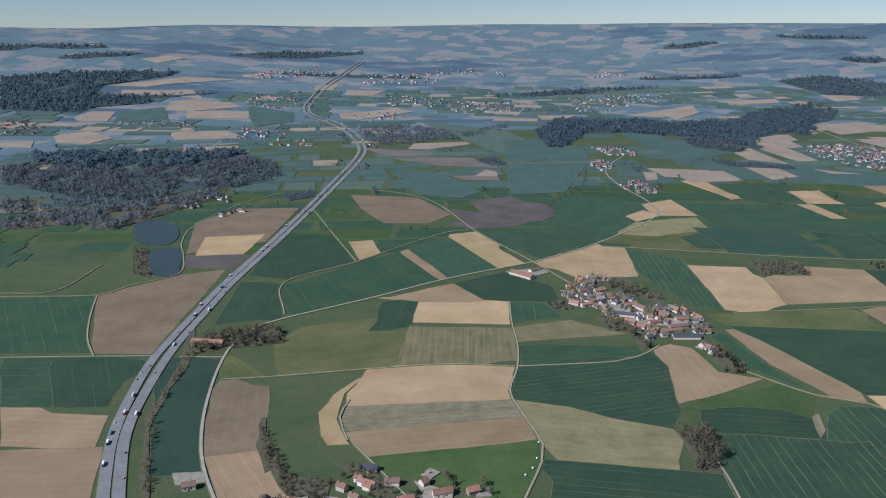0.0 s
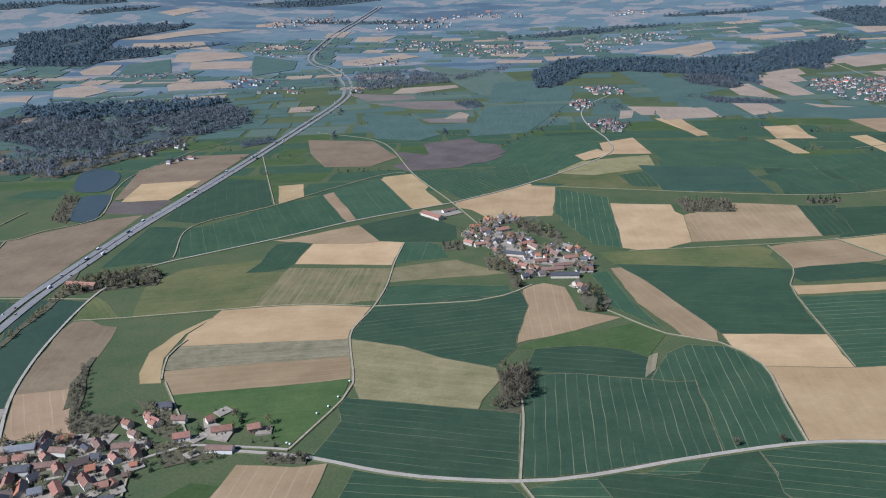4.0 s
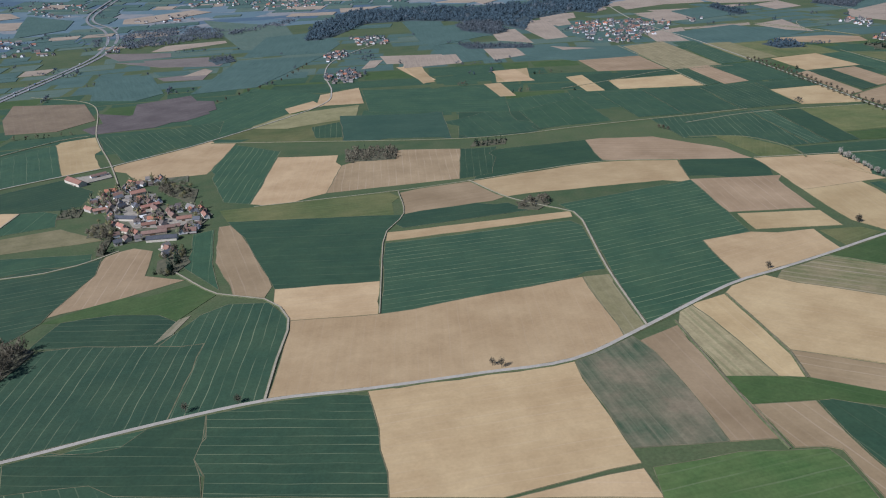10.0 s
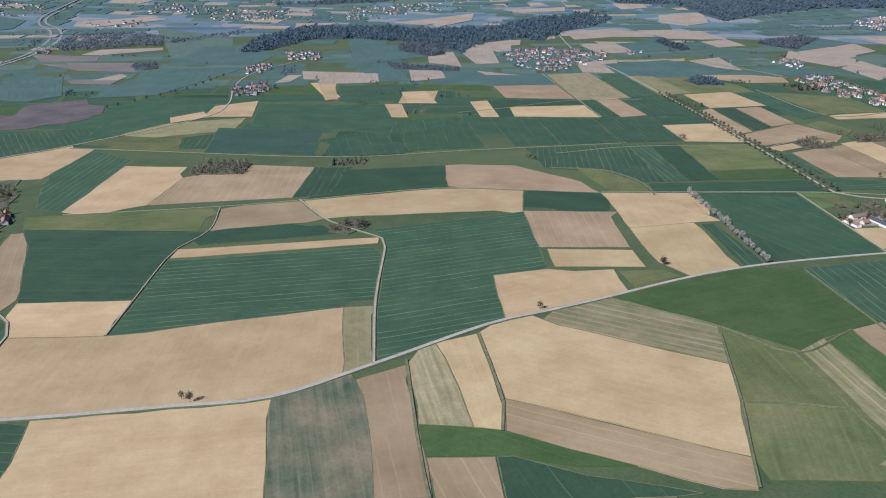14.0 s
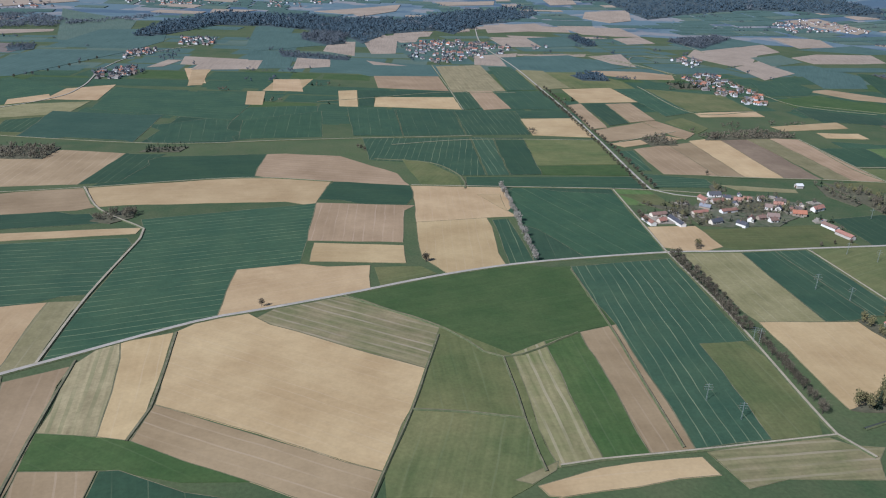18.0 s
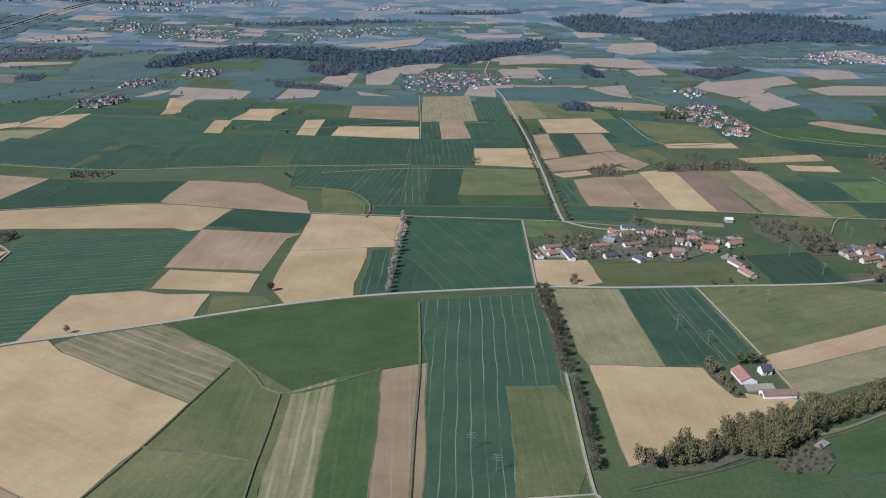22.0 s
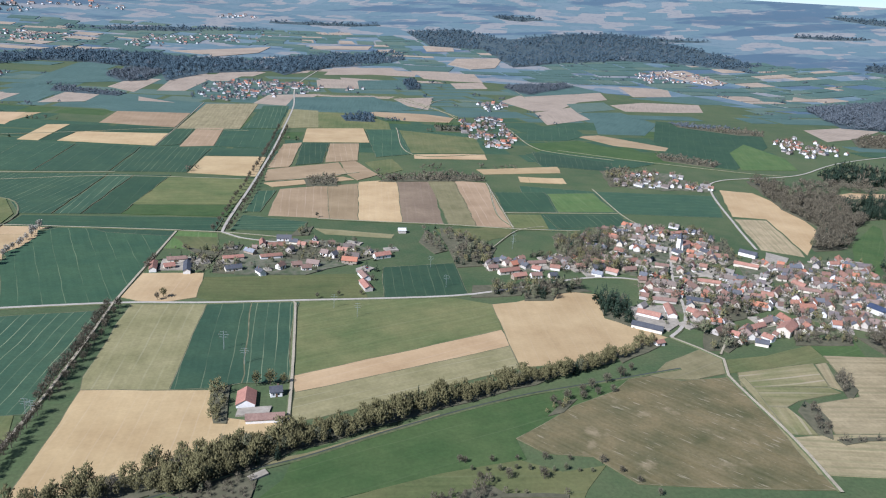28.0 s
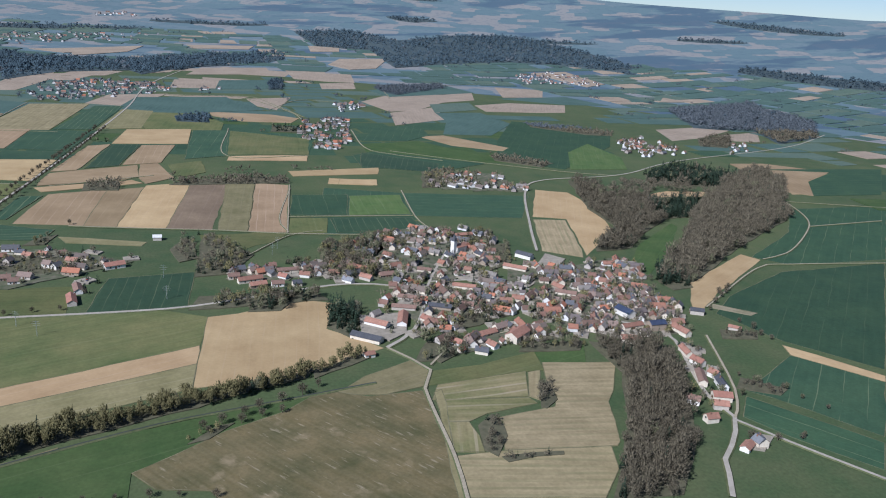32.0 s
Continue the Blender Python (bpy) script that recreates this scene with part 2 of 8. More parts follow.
def hazed_distance():
    """The far plain: small fields, woods and villages seen as a patchwork, with blue-grey haze put into every colour.
    """
    n = Nodes("hazed_patchwork")
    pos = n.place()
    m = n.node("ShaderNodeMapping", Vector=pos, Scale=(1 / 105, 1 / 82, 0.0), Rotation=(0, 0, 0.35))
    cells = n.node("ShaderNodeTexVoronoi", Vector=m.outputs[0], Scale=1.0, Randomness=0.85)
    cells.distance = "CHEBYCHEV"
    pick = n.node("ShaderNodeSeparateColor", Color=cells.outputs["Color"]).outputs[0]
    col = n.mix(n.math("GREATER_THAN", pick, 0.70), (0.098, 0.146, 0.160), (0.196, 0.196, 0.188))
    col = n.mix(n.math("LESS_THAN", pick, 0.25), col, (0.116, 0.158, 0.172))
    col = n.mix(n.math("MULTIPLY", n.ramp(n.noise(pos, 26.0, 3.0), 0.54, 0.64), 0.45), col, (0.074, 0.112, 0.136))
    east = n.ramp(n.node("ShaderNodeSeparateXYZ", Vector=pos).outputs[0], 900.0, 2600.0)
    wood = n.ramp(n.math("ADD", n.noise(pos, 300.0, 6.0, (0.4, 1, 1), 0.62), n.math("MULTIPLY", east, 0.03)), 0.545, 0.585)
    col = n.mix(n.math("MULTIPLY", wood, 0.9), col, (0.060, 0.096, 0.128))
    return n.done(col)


M_GROUND = meadow_ground()
M_FAR = hazed_distance()
M_ASPHALT = plain("worn_asphalt", (0.300, 0.268, 0.215), (0.385, 0.348, 0.288), 1.5)
M_MOTORWAY = plain("motorway_concrete", (0.178, 0.174, 0.168), (0.235, 0.230, 0.222), 3.0)
M_TRACK = plain("gravel_track", (0.270, 0.230, 0.160), (0.370, 0.320, 0.230), 1.2)
M_PATH = plain("worn_path_grass", (0.100, 0.095, 0.050), (0.205, 0.180, 0.110), 3.0)
M_VERGE = plain("verge_grass", (0.060, 0.082, 0.030), (0.120, 0.118, 0.058), 2.0)
M_YARD = plain("pale_yard", (0.220, 0.192, 0.148), (0.340, 0.300, 0.238), 2.5)
M_MARGIN = plain("field_margin", (0.060, 0.066, 0.028), (0.220, 0.192, 0.112), 9.0)
M_GARDEN = plain("garden_grass", (0.048, 0.070, 0.028), (0.165, 0.145, 0.105), 6.0)
M_FLOOR = plain("leaf_litter", (0.070, 0.070, 0.040), (0.120, 0.108, 0.066), 3.0)
# leaf litter of far woods, its colour turned bluish to imitate haze
M_HAZED_FLOOR = plain("hazed_wood_floor", (0.044, 0.064, 0.068), (0.066, 0.086, 0.088), 9.0)
M_WATER = plain("pond_water", (0.034, 0.050, 0.046), (0.052, 0.068, 0.060), 9.0, 0.3)
WALL_TONES = [(0.654, 0.622, 0.552), (0.533, 0.47, 0.376), (0.671, 0.647, 0.6), (0.292, 0.235, 0.176), (0.602, 0.538, 0.432), (0.43, 0.386, 0.328)]
ROOF_TONES = [(0.262, 0.126, 0.084), (0.177, 0.102, 0.076), (0.150, 0.118, 0.096), (0.126, 0.105, 0.098), (0.226, 0.124, 0.088), (0.104, 0.107, 0.116), (0.140, 0.090, 0.068), (0.339, 0.142, 0.084), (0.206, 0.150, 0.122), (0.085, 0.085, 0.089), (0.190, 0.170, 0.150), (0.118, 0.094, 0.080)]
M_WALL = chooser("house_plaster", WALL_TONES, 0.9)
M_LIME = plain("lime_white_plaster", (0.66, 0.64, 0.59), (0.76, 0.745, 0.70), 1.5)
M_FAR_WALL = chooser("far_house_plaster", [(0.58, 0.57, 0.54), (0.40, 0.36, 0.32), (0.62, 0.61, 0.60), (0.30, 0.26, 0.23)], 0.9, island=True)
M_FAR_ROOF = chooser("far_clay_tiles", ROOF_TONES, 0.8, island=True)
M_ROOF = chooser("clay_tiles", ROOF_TONES, 0.8, 0.8)
M_ROOFS = {
    "red": plain("red_tiles", (0.220, 0.115, 0.083), (0.311, 0.165, 0.116), 1.0, vary=0.5),
    "rust": plain("rusty_red_tiles", (0.250, 0.122, 0.089), (0.336, 0.168, 0.121), 1.5, vary=0.2),
    "brown": plain("brown_tiles", (0.159, 0.098, 0.076), (0.226, 0.146, 0.112), 1.0, vary=0.2),
    "dark": plain("dark_slate", (0.055, 0.058, 0.066), (0.090, 0.092, 0.100), 1.0, 0.6, vary=0.2),
    "grey": plain("grey_fibre_cement", (0.150, 0.155, 0.165), (0.215, 0.220, 0.230), 1.5, vary=0.2),
    "blue": plain("blue_solar_panels", (0.035, 0.045, 0.075), (0.055, 0.070, 0.110), 1.5, 0.3),
    "light": plain("pale_sheet_roof", (0.50, 0.49, 0.46), (0.64, 0.63, 0.60), 1.5),
}
M_GLASS = plain("window_dark", (0.030, 0.036, 0.045), (0.055, 0.060, 0.068), 0.5, 0.15)
M_DOOR = plain("brown_door", (0.10, 0.060, 0.032), (0.16, 0.095, 0.052), 0.4)
M_BRICK = plain("chimney_brick", (0.20, 0.105, 0.075), (0.28, 0.16, 0.11), 0.3)
M_BARK = plain("bark", (0.070, 0.056, 0.042), (0.120, 0.098, 0.075), 0.3)
M_STEEL = plain("galvanised_steel", (0.30, 0.33, 0.30), (0.40, 0.43, 0.40), 0.6, 0.5, 0.4)
M_GLAZE = plain("insulator_glaze", (0.12, 0.06, 0.04), (0.2, 0.1, 0.06), 0.2, 0.3)
M_PAINT = chooser("car_paint", [(0.75, 0.75, 0.75), (0.03, 0.03, 0.035), (0.30, 0.31, 0.33), (0.80, 0.80, 0.80), (0.05, 0.07, 0.16), (0.35, 0.03, 0.03), (0.10, 0.11, 0.12)], 0.35)
M_CARGO = chooser("truck_sheet", [(0.78, 0.78, 0.77), (0.70, 0.71, 0.72), (0.12, 0.22, 0.42), (0.80, 0.79, 0.76), (0.45, 0.47, 0.48)], 0.6)
M_TYRE = plain("tyre_rubber", (0.015, 0.015, 0.015), (0.03, 0.03, 0.03), 0.3)
M_FILM = plain("white_film", (0.62, 0.63, 0.63), (0.76, 0.76, 0.75), 0.6, 0.4)
M_STREAM = plain("stream_water", (0.045, 0.052, 0.042), (0.062, 0.068, 0.054), 4.0, 0.5)
LEAF = {
    "bare": leaf_material("bare_twigs", (0.050, 0.044, 0.030), (0.160, 0.138, 0.094)),
    "budding": leaf_material("budding_leaves", (0.078, 0.073, 0.032), (0.186, 0.165, 0.078)),
    "blossom": leaf_material("white_blossom", (0.20, 0.18, 0.14), (0.42, 0.39, 0.33)),
    "conifer": leaf_material("fir_needles", (0.016, 0.030, 0.021), (0.042, 0.062, 0.038)),
    "mixed": leaf_material("early_leaves", (0.070, 0.080, 0.042), (0.150, 0.140, 0.085)),
    # twigs and needles of far trees, with blue-grey haze mixed into the colour
    "hazed_bare": leaf_material("hazed_twigs", (0.062, 0.076, 0.088), (0.104, 0.116, 0.124)),
    "hazed_conifer": leaf_material("hazed_firs", (0.037, 0.058, 0.072), (0.053, 0.078, 0.094)),
}


# ---- shape helpers ----
CENTRE = Vector((350.0, 0.0))


def rise(x, y):
    """Height of the land: level near the flight line, low hills towards the horizon."""
    s = min(1.05, max(0.0, (math.hypot(x - CENTRE.x, y - CENTRE.y) - 2300.0) / 2350.0))
    r = math.hypot(x - CENTRE.x, y - CENTRE.y)
    hilly = min(1.0, max(0.0, (r - 3200) / 900)) * 34 * noise.noise((x / 900, y / 700, 3.3))
    return 300.0 * s ** 1.7 + hilly


def mesh_of(name, verts, faces, materials, which=None, smooth=False):
    me = bpy.data.meshes.new(name)
    me.from_pydata(verts, [], faces)
    for m in materials:
        me.materials.append(m)
    if which is not None:
        me.polygons.foreach_set("material_index", np.asarray(which, dtype=np.int32))
    if smooth:
        me.shade_smooth()
    me.update()
    return me


def part(name, me, parent, label="", at=None):
    ob = new(name, me)
    ob.parent = parent
    if at is not None:
        ob.matrix_basis = at
    return tagged(ob, label)


def box(verts, faces, x0, y0, z0, x1, y1, z1):
    k = len(verts)
    verts += [(x0, y0, z0), (x1, y0, z0), (x1, y1, z0), (x0, y1, z0), (x0, y0, z1), (x1, y0, z1), (x1, y1, z1), (x0, y1, z1)]
    faces += [tuple(k + i for i in f) for f in ((3, 2, 1, 0), (4, 5, 6, 7), (0, 1, 5, 4), (1, 2, 6, 5), (2, 3, 7, 6), (3, 0, 4, 7))]


def inside(x, y, poly):
    hit, n = False, len(poly)
    for i in range(n):
        (x0, y0), (x1, y1) = poly[i], poly[i - 1]
        if (y0 > y) != (y1 > y) and x < (x1 - x0) * (y - y0) / (y1 - y0) + x0:
            hit = not hit
    return hit


def smooth_line(points, step):
    """A soft curve through the points, with a point about every step metres."""
    p = [Vector(q) for q in points]
    if len(p) < 3:
        p = [p[0], (p[0] + p[-1]) / 2, p[-1]]
    p = [2 * p[0] - p[1], *p, 2 * p[-1] - p[-2]]
    out = []
    for a, b, c, d in zip(p, p[1:], p[2:], p[3:]):
        n = max(1, int((c - b).length / step))
        for i in range(n):
            t = i / n
            out.append(0.5 * (2 * b + (c - a) * t + (2 * a - 5 * b + 4 * c - d) * t * t + (3 * b - a - 3 * c + d) * t ** 3))
    return out + [p[-2]]


# ---- ground ----
def ring_sheet(name, material, radii, turns):
    verts, faces = [], []
    for r in radii:
        for k in range(turns):
            a = 2 * math.pi * k / turns
            x, y = CENTRE.x + r * math.cos(a), CENTRE.y + r * math.sin(a)
            verts.append((x, y, rise(x, y)))
    for i in range(len(radii) - 1):
        for k in range(turns):
            j = (k + 1) % turns
            faces.append((i * turns + k, (i + 1) * turns + k, (i + 1) * turns + j, i * turns + j))
    return new(name, mesh_of(name, verts, faces, [material], smooth=True))


ground = ring_sheet("ground", M_GROUND, [0.5, 300, 600, 900, 1200, 1500, 1800, 2100], 144)
tagged(ground, "flat green farmland reaching to low hills", "ground", kind="structure")
# the backdrop's haze is painted into its base colours
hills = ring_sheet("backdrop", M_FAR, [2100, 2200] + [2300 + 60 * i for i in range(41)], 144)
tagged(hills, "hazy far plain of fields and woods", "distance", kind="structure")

FIELDS = []


def away_from_line(x, y):
    return math.hypot(max(0.0, x - 890.0, -230.0 - x), y)


def outline(points, step, wobble):
    """The polygon with its edges broken into short, slightly uneven pieces."""
    out = []
    for a, b in zip(points, points[1:] + points[:1]):
        a, b = Vector(a), Vector(b)
        n = max(1, int((b - a).length / step))
        for i in range(n):
            q = a.lerp(b, i / n)
            out.append(q + wobble * Vector((noise.noise((q.x / 17, q.y / 17, 0.5)), noise.noise((q.x / 17, q.y / 17, 7.5)))))
    return out


def field(kind, heading, *points):
    """One field as a low slab whose local x follows the sowing rows."""
    FIELDS.append(points)
    mid = sum((Vector(p) for p in points), Vector((0, 0))) / len(points)
    far = away_from_line(*mid) > 1000
    top = 0.06 + 0.0014 * len(FIELDS) + (0.9 if rise(*mid) > 0.02 else 0.0)
    turn = Matrix.Rotation(-radians(heading), 2)
    edge = outline(list(points), 60 if far else 14, 0.0 if far else 1.3)
    verts = []
    for q in edge:
        p = turn @ (q - mid)
        verts.append((p.x, p.y, rise(*q) + top))
    n = len(edge)
    verts += [(x, y, z - top - 0.3) for x, y, z in verts]
    faces = [tuple(range(n))] + [(i, n + i, n + (i + 1) % n, (i + 1) % n) for i in range(n)]
    cover, words = FIELD[kind]
    # beyond 1250 m a cover with painted haze replaces the field's own
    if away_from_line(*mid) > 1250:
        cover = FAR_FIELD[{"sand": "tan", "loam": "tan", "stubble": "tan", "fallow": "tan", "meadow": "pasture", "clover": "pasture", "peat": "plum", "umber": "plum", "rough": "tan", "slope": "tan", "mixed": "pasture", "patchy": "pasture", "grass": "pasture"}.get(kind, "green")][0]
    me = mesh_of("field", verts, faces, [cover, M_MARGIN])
    if not far:
        bm = bmesh.new()
        bm.from_mesh(me)
        bm.faces.ensure_lookup_table()
        rim = bmesh.ops.inset_region(bm, faces=[bm.faces[0]], thickness=0.35, use_even_offset=True)["faces"]
        for f in rim:
            f.material_index = 0 if kind in ("grass", "meadow", "rough") else 1
        bm.to_mesh(me)
        bm.free()
    ob = new("field", me)
    ob.matrix_basis = pose(mid.x, mid.y, 0, 0, 0, heading)
    return tagged(ob, words, "field", "fields", "structure")


field("crop", 64, (31, 886), (109, 982), (162, 1096), (61, 1195), (-25, 1015))
field("crop", 41, (1452, 534), (1350, 469), (1369, 444), (1475, 445), (1674, 616), (1527, 614))
field("wheat", 11, (337.9, 514.2), (336.9, 501.6), (322.5, 411.8), (316.1, 345.0), (382.5, 378.6), (394.0, 382.8), (401.5, 445.9), (440.7, 451.2), (457.5, 572.8), (331.9, 548.1))
field("crop", 109, (-327.5, 654.3), (-309.0, 656.7), (-265.8, 683.9), (-253.7, 688.6), (-177.3, 742.0), (-176.3, 745.7), (-184.4, 764.0), (-218.0, 860.0), (-236.8, 842.4), (-251.8, 838.1), (-268.3, 819.0), (-277.2, 810.5), (-286.7, 802.8), (-292.0, 789.0), (-328.0, 753.0), (-340.3, 744.7), (-341.4, 731.5), (-340.2, 717.3), (-329.5, 666.8))
field("umber", 87, (-483, 600), (-473, 575), (-425, 570), (-411, 805), (-455, 791), (-524, 726))
field("crop", 41, (1242, 316), (1273, 271), (1465, 437), (1345, 431), (1262, 391), (1229, 364))
field("crop", 104, (-382, 780), (-339, 762), (-270, 826), (-302, 949), (-367, 967), (-376, 886))
field("sand", 82, (108.4, 323.9), (157.3, 320.4), (252.3, 319.2), (264.3, 321.1), (275.7, 324.8), (286.6, 329.8), (298.6, 332.5), (302.1, 412.7), (234.2, 405.6), (191.5, 398.6), (172.3, 397.7), (162.7, 398.2), (119.0, 404.0), (116.3, 390.8), (116.2, 377.2))
field("crop", 80, (590.7, 435.3), (674.7, 439.9), (686.2, 442.0), (709.7, 583.4), (696.4, 586.8), (620.2, 598.9))
field("crop", 117, (-565, 584), (-475, 575), (-486, 601), (-526, 727), (-633, 721))
field("wheat", 2, (172.3, 397.7), (190.5, 398.6), (243.8, 406.6), (295.9, 412.0), (307.9, 419.6), (321.1, 420.6), (334.0, 498.5), (327.9, 511.7), (186.0, 507.6))
field("crop", 86, (374.4, 800.3), (448.3, 823.1), (466.4, 826.2), (482.0, 965.0), (468.0, 967.8), (384.0, 959.0), (383.3, 946.8), (390.2, 933.1), (378.8, 873.5))
field("crop", 105, (628.5, 434.9), (676.6, 436.8), (686.2, 442.0), (689.7, 448.5), (697.8, 497.3), (697.5, 509.9), (707.6, 570.9), (659.8, 584.2), (649.2, 594.3), (625.4, 598.1), (618.8, 591.0), (600.3, 590.3), (588.1, 588.4), (600.5, 541.3), (607.5, 528.8), (603.6, 507.1), (613.0, 494.2))
field("crop", 163, (296.4, 782.5), (323.6, 778.1), (351.2, 776.8), (379.4, 778.3), (392.4, 788.4), (433.7, 796.2), (444.9, 868.4), (381.5, 887.4), (368.9, 888.5), (321.2, 908.8))
field("wheat", 113, (37.1, 886.8), (33.1, 903.1), (34.0, 976.0), (-76.0, 946.0), (-111.7, 947.8), (-88.5, 874.7), (-76.6, 865.3), (-61.9, 829.8), (-53.6, 813.4), (-32.8, 828.4), (-27.0, 842.3), (13.0, 874.8), (27.8, 877.8))
field("crop", 41, (1684, 716), (1751, 682), (1865, 781), (1728, 821))
field("loam", 84, (149.0, 639.5), (269.7, 642.6), (289.8, 742.4), (231.8, 760.5), (167.1, 723.6))
field("crop", 169, (83.0, 552.7), (108.4, 451.0), (176.1, 444.1), (183.8, 505.2), (189.3, 529.8), (201.2, 551.7), (206.3, 564.4), (187.8, 569.2), (67.4, 591.8))
field("sand", 80, (-28.4, 735.0), (37.1, 739.4), (57.3, 854.0), (45.6, 859.9), (33.3, 863.9), (27.8, 877.8), (3.2, 855.7), (-18.2, 839.0), (-30.7, 833.4), (-40.0, 823.2), (-61.7, 807.3), (-62.1, 795.2), (-58.2, 782.3), (-45.7, 772.0))
field("crop", 86, (390.3, 792.7), (475.6, 795.5), (484.0, 934.0), (391.7, 884.3))
field("sand", 178, (297.0, 580.6), (314.5, 582.9), (434.4, 578.4), (447.8, 570.9), (457.5, 572.8), (472.5, 630.0), (435.8, 641.8), (422.8, 645.1), (409.4, 647.1), (396.2, 647.8), (369.8, 645.8), (279.4, 631.7), (282.3, 619.3), (291.4, 593.5))
field("sand", 63, (1214, 608), (1244, 598), (1212, 510), (1205, 490), (1267, 554), (1299, 629), (1303, 701), (1270, 716))
field("crop", 107, (-167.4, 748.2), (-131.7, 768.0), (-120.8, 776.4), (-108.7, 782.5), (-154.0, 928.0), (-207.0, 872.0), (-173.5, 768.9), (-166.3, 751.9))
field("crop", 7, (279.4, 631.7), (294.1, 635.8), (319.0, 640.0), (331.7, 640.3), (369.2, 645.8), (394.4, 647.6), (409.4, 647.1), (408.9, 662.8), (419.0, 728.5), (319.4, 727.2))
field("loam", 36, (1638, 744), (1592, 676), (1626, 677), (1774, 786), (1700, 821))
field("meadow", 6, (-328.4, 581.1), (-316.3, 519.0), (-225.5, 528.7), (-223.7, 548.2), (-214.3, 604.9), (-250.2, 605.7), (-239.7, 640.0), (-309.0, 621.0))
field("loam", 161, (409.1, 654.9), (420.6, 647.5), (443.7, 641.3), (475.0, 630.7), (490.5, 627.4), (525.2, 615.6), (538.3, 612.4), (535.5, 624.7), (533.2, 650.7), (487.4, 716.3), (436.5, 729.6), (419.0, 728.5), (409.8, 668.3))
field("sand", 1, (159.5, 238.1), (202.9, 228.2), (264.2, 234.3), (262.6, 300.6), (264.3, 321.1), (249.0, 315.9), (171.6, 316.9), (157.3, 320.4), (158.8, 301.9))
field("wheat", 82, (43.1, 724.1), (60.7, 644.0), (84.7, 632.2), (107.1, 799.4), (68.8, 837.6), (56.2, 847.6), (39.0, 750.0), (44.7, 736.4))
field("sand", 82, (84.7, 632.2), (97.6, 623.8), (122.1, 624.2), (134.3, 633.2), (149.0, 639.5), (166.9, 722.6), (162.2, 736.8), (166.1, 762.2), (104.0, 776.4))
field("meadow", 19, (781.8, 335.0), (904.2, 376.1), (907.6, 390.6), (910.6, 414.5), (889.2, 428.9), (793.5, 430.5), (790.7, 415.8), (788.7, 388.8), (785.2, 375.5))
field("crop", 92, (307.6, 780.7), (320.0, 778.7), (333.9, 785.8), (372.4, 787.2), (387.6, 784.6), (384.0, 803.3), (390.6, 814.1), (390.8, 827.4), (376.9, 841.1), (378.5, 867.5), (384.9, 906.2), (369.6, 901.3), (357.3, 893.5), (349.7, 896.7), (335.5, 884.3), (324.1, 878.6), (314.1, 872.7), (297.2, 867.7), (296.0, 854.1), (307.5, 839.1), (299.9, 800.1))
field("crop", 178, (-503.0, 483.0), (-428.0, 477.0), (-431.7, 564.9), (-541.7, 571.0), (-536.4, 553.3))
field("wheat", 172, (-144.2, 243.0), (-21.0, 224.7), (-29.4, 255.8), (-39.0, 283.1), (-47.8, 297.3), (-87.6, 302.9), (-113.6, 309.7), (-126.1, 314.3))
field("sand", 80, (898.7, 328.3), (951.6, 332.3), (978.9, 346.6), (999.5, 354.1), (994.9, 361.4), (974.2, 386.5), (987.8, 425.2), (967.3, 432.3), (927.5, 417.6), (910.6, 414.5))
field("wheat", 114, (-21.0, 224.7), (32.5, 216.8), (86.7, 305.2), (26.0, 298.3), (12.4, 303.6), (-12.8, 298.8), (-26.5, 297.1), (-39.0, 283.1), (-27.9, 250.1), (-22.6, 237.4))
field("wheat", 31, (-137.5, 677.1), (-125.1, 675.3), (-113.7, 671.1), (-100.2, 671.6), (-75.4, 667.9), (-63.0, 675.3), (-63.7, 719.1), (-104.4, 769.4), (-163.5, 733.5))
field("mixed", 84, (-225.2, 531.9), (-208.1, 530.0), (-195.1, 530.5), (-181.8, 530.0), (-156.1, 526.3), (-141.6, 531.9), (-128.3, 531.2), (-127.9, 545.5), (-124.4, 573.8), (-122.8, 602.5), (-213.3, 614.3), (-223.4, 549.9))
field("crop", 76, (917, 973), (946, 903), (985, 1062), (935, 1086))
field("crop", 81, (904, 939), (952, 942), (975, 1085), (923, 1069))
field("meadow", 161, (173.8, 818.3), (175.4, 832.8), (176.8, 923.7), (162.3, 919.9), (148.0, 924.0), (139.8, 912.4), (118.1, 905.1), (109.3, 895.1), (70.7, 866.2), (57.3, 854.0), (71.9, 851.3))
field("slate", 103, (-373.0, 385.1), (-342.9, 387.9), (-346.6, 399.2), (-347.5, 411.4), (-352.6, 434.7), (-357.3, 446.1), (-364.1, 506.0), (-365.8, 554.0), (-384.3, 559.4), (-400.1, 561.2), (-416.2, 562.0), (-413.8, 549.8), (-413.6, 537.5), (-405.6, 525.4), (-404.7, 500.8), (-399.6, 488.7), (-391.3, 452.1))
field("crop", 90, (-388.0, 633.0), (-349.8, 641.2), (-333.7, 639.8), (-327.5, 654.3), (-340.6, 721.8), (-341.0, 735.7), (-340.3, 744.7), (-356.3, 752.0), (-387.0, 758.0))
field("sand", 81, (527.2, 520.4), (589.2, 524.4), (606.7, 524.3), (602.8, 537.3), (611.3, 549.6), (615.8, 574.9), (612.8, 590.8), (620.2, 598.9), (538.3, 612.4), (538.7, 594.7))
field("sand", 81, (890.1, 600.7), (916.0, 762.0), (874.0, 751.0), (853.4, 609.0))
field("umber", 80, (924.5, 592.5), (953.0, 763.0), (916.0, 762.0), (890.1, 600.7))
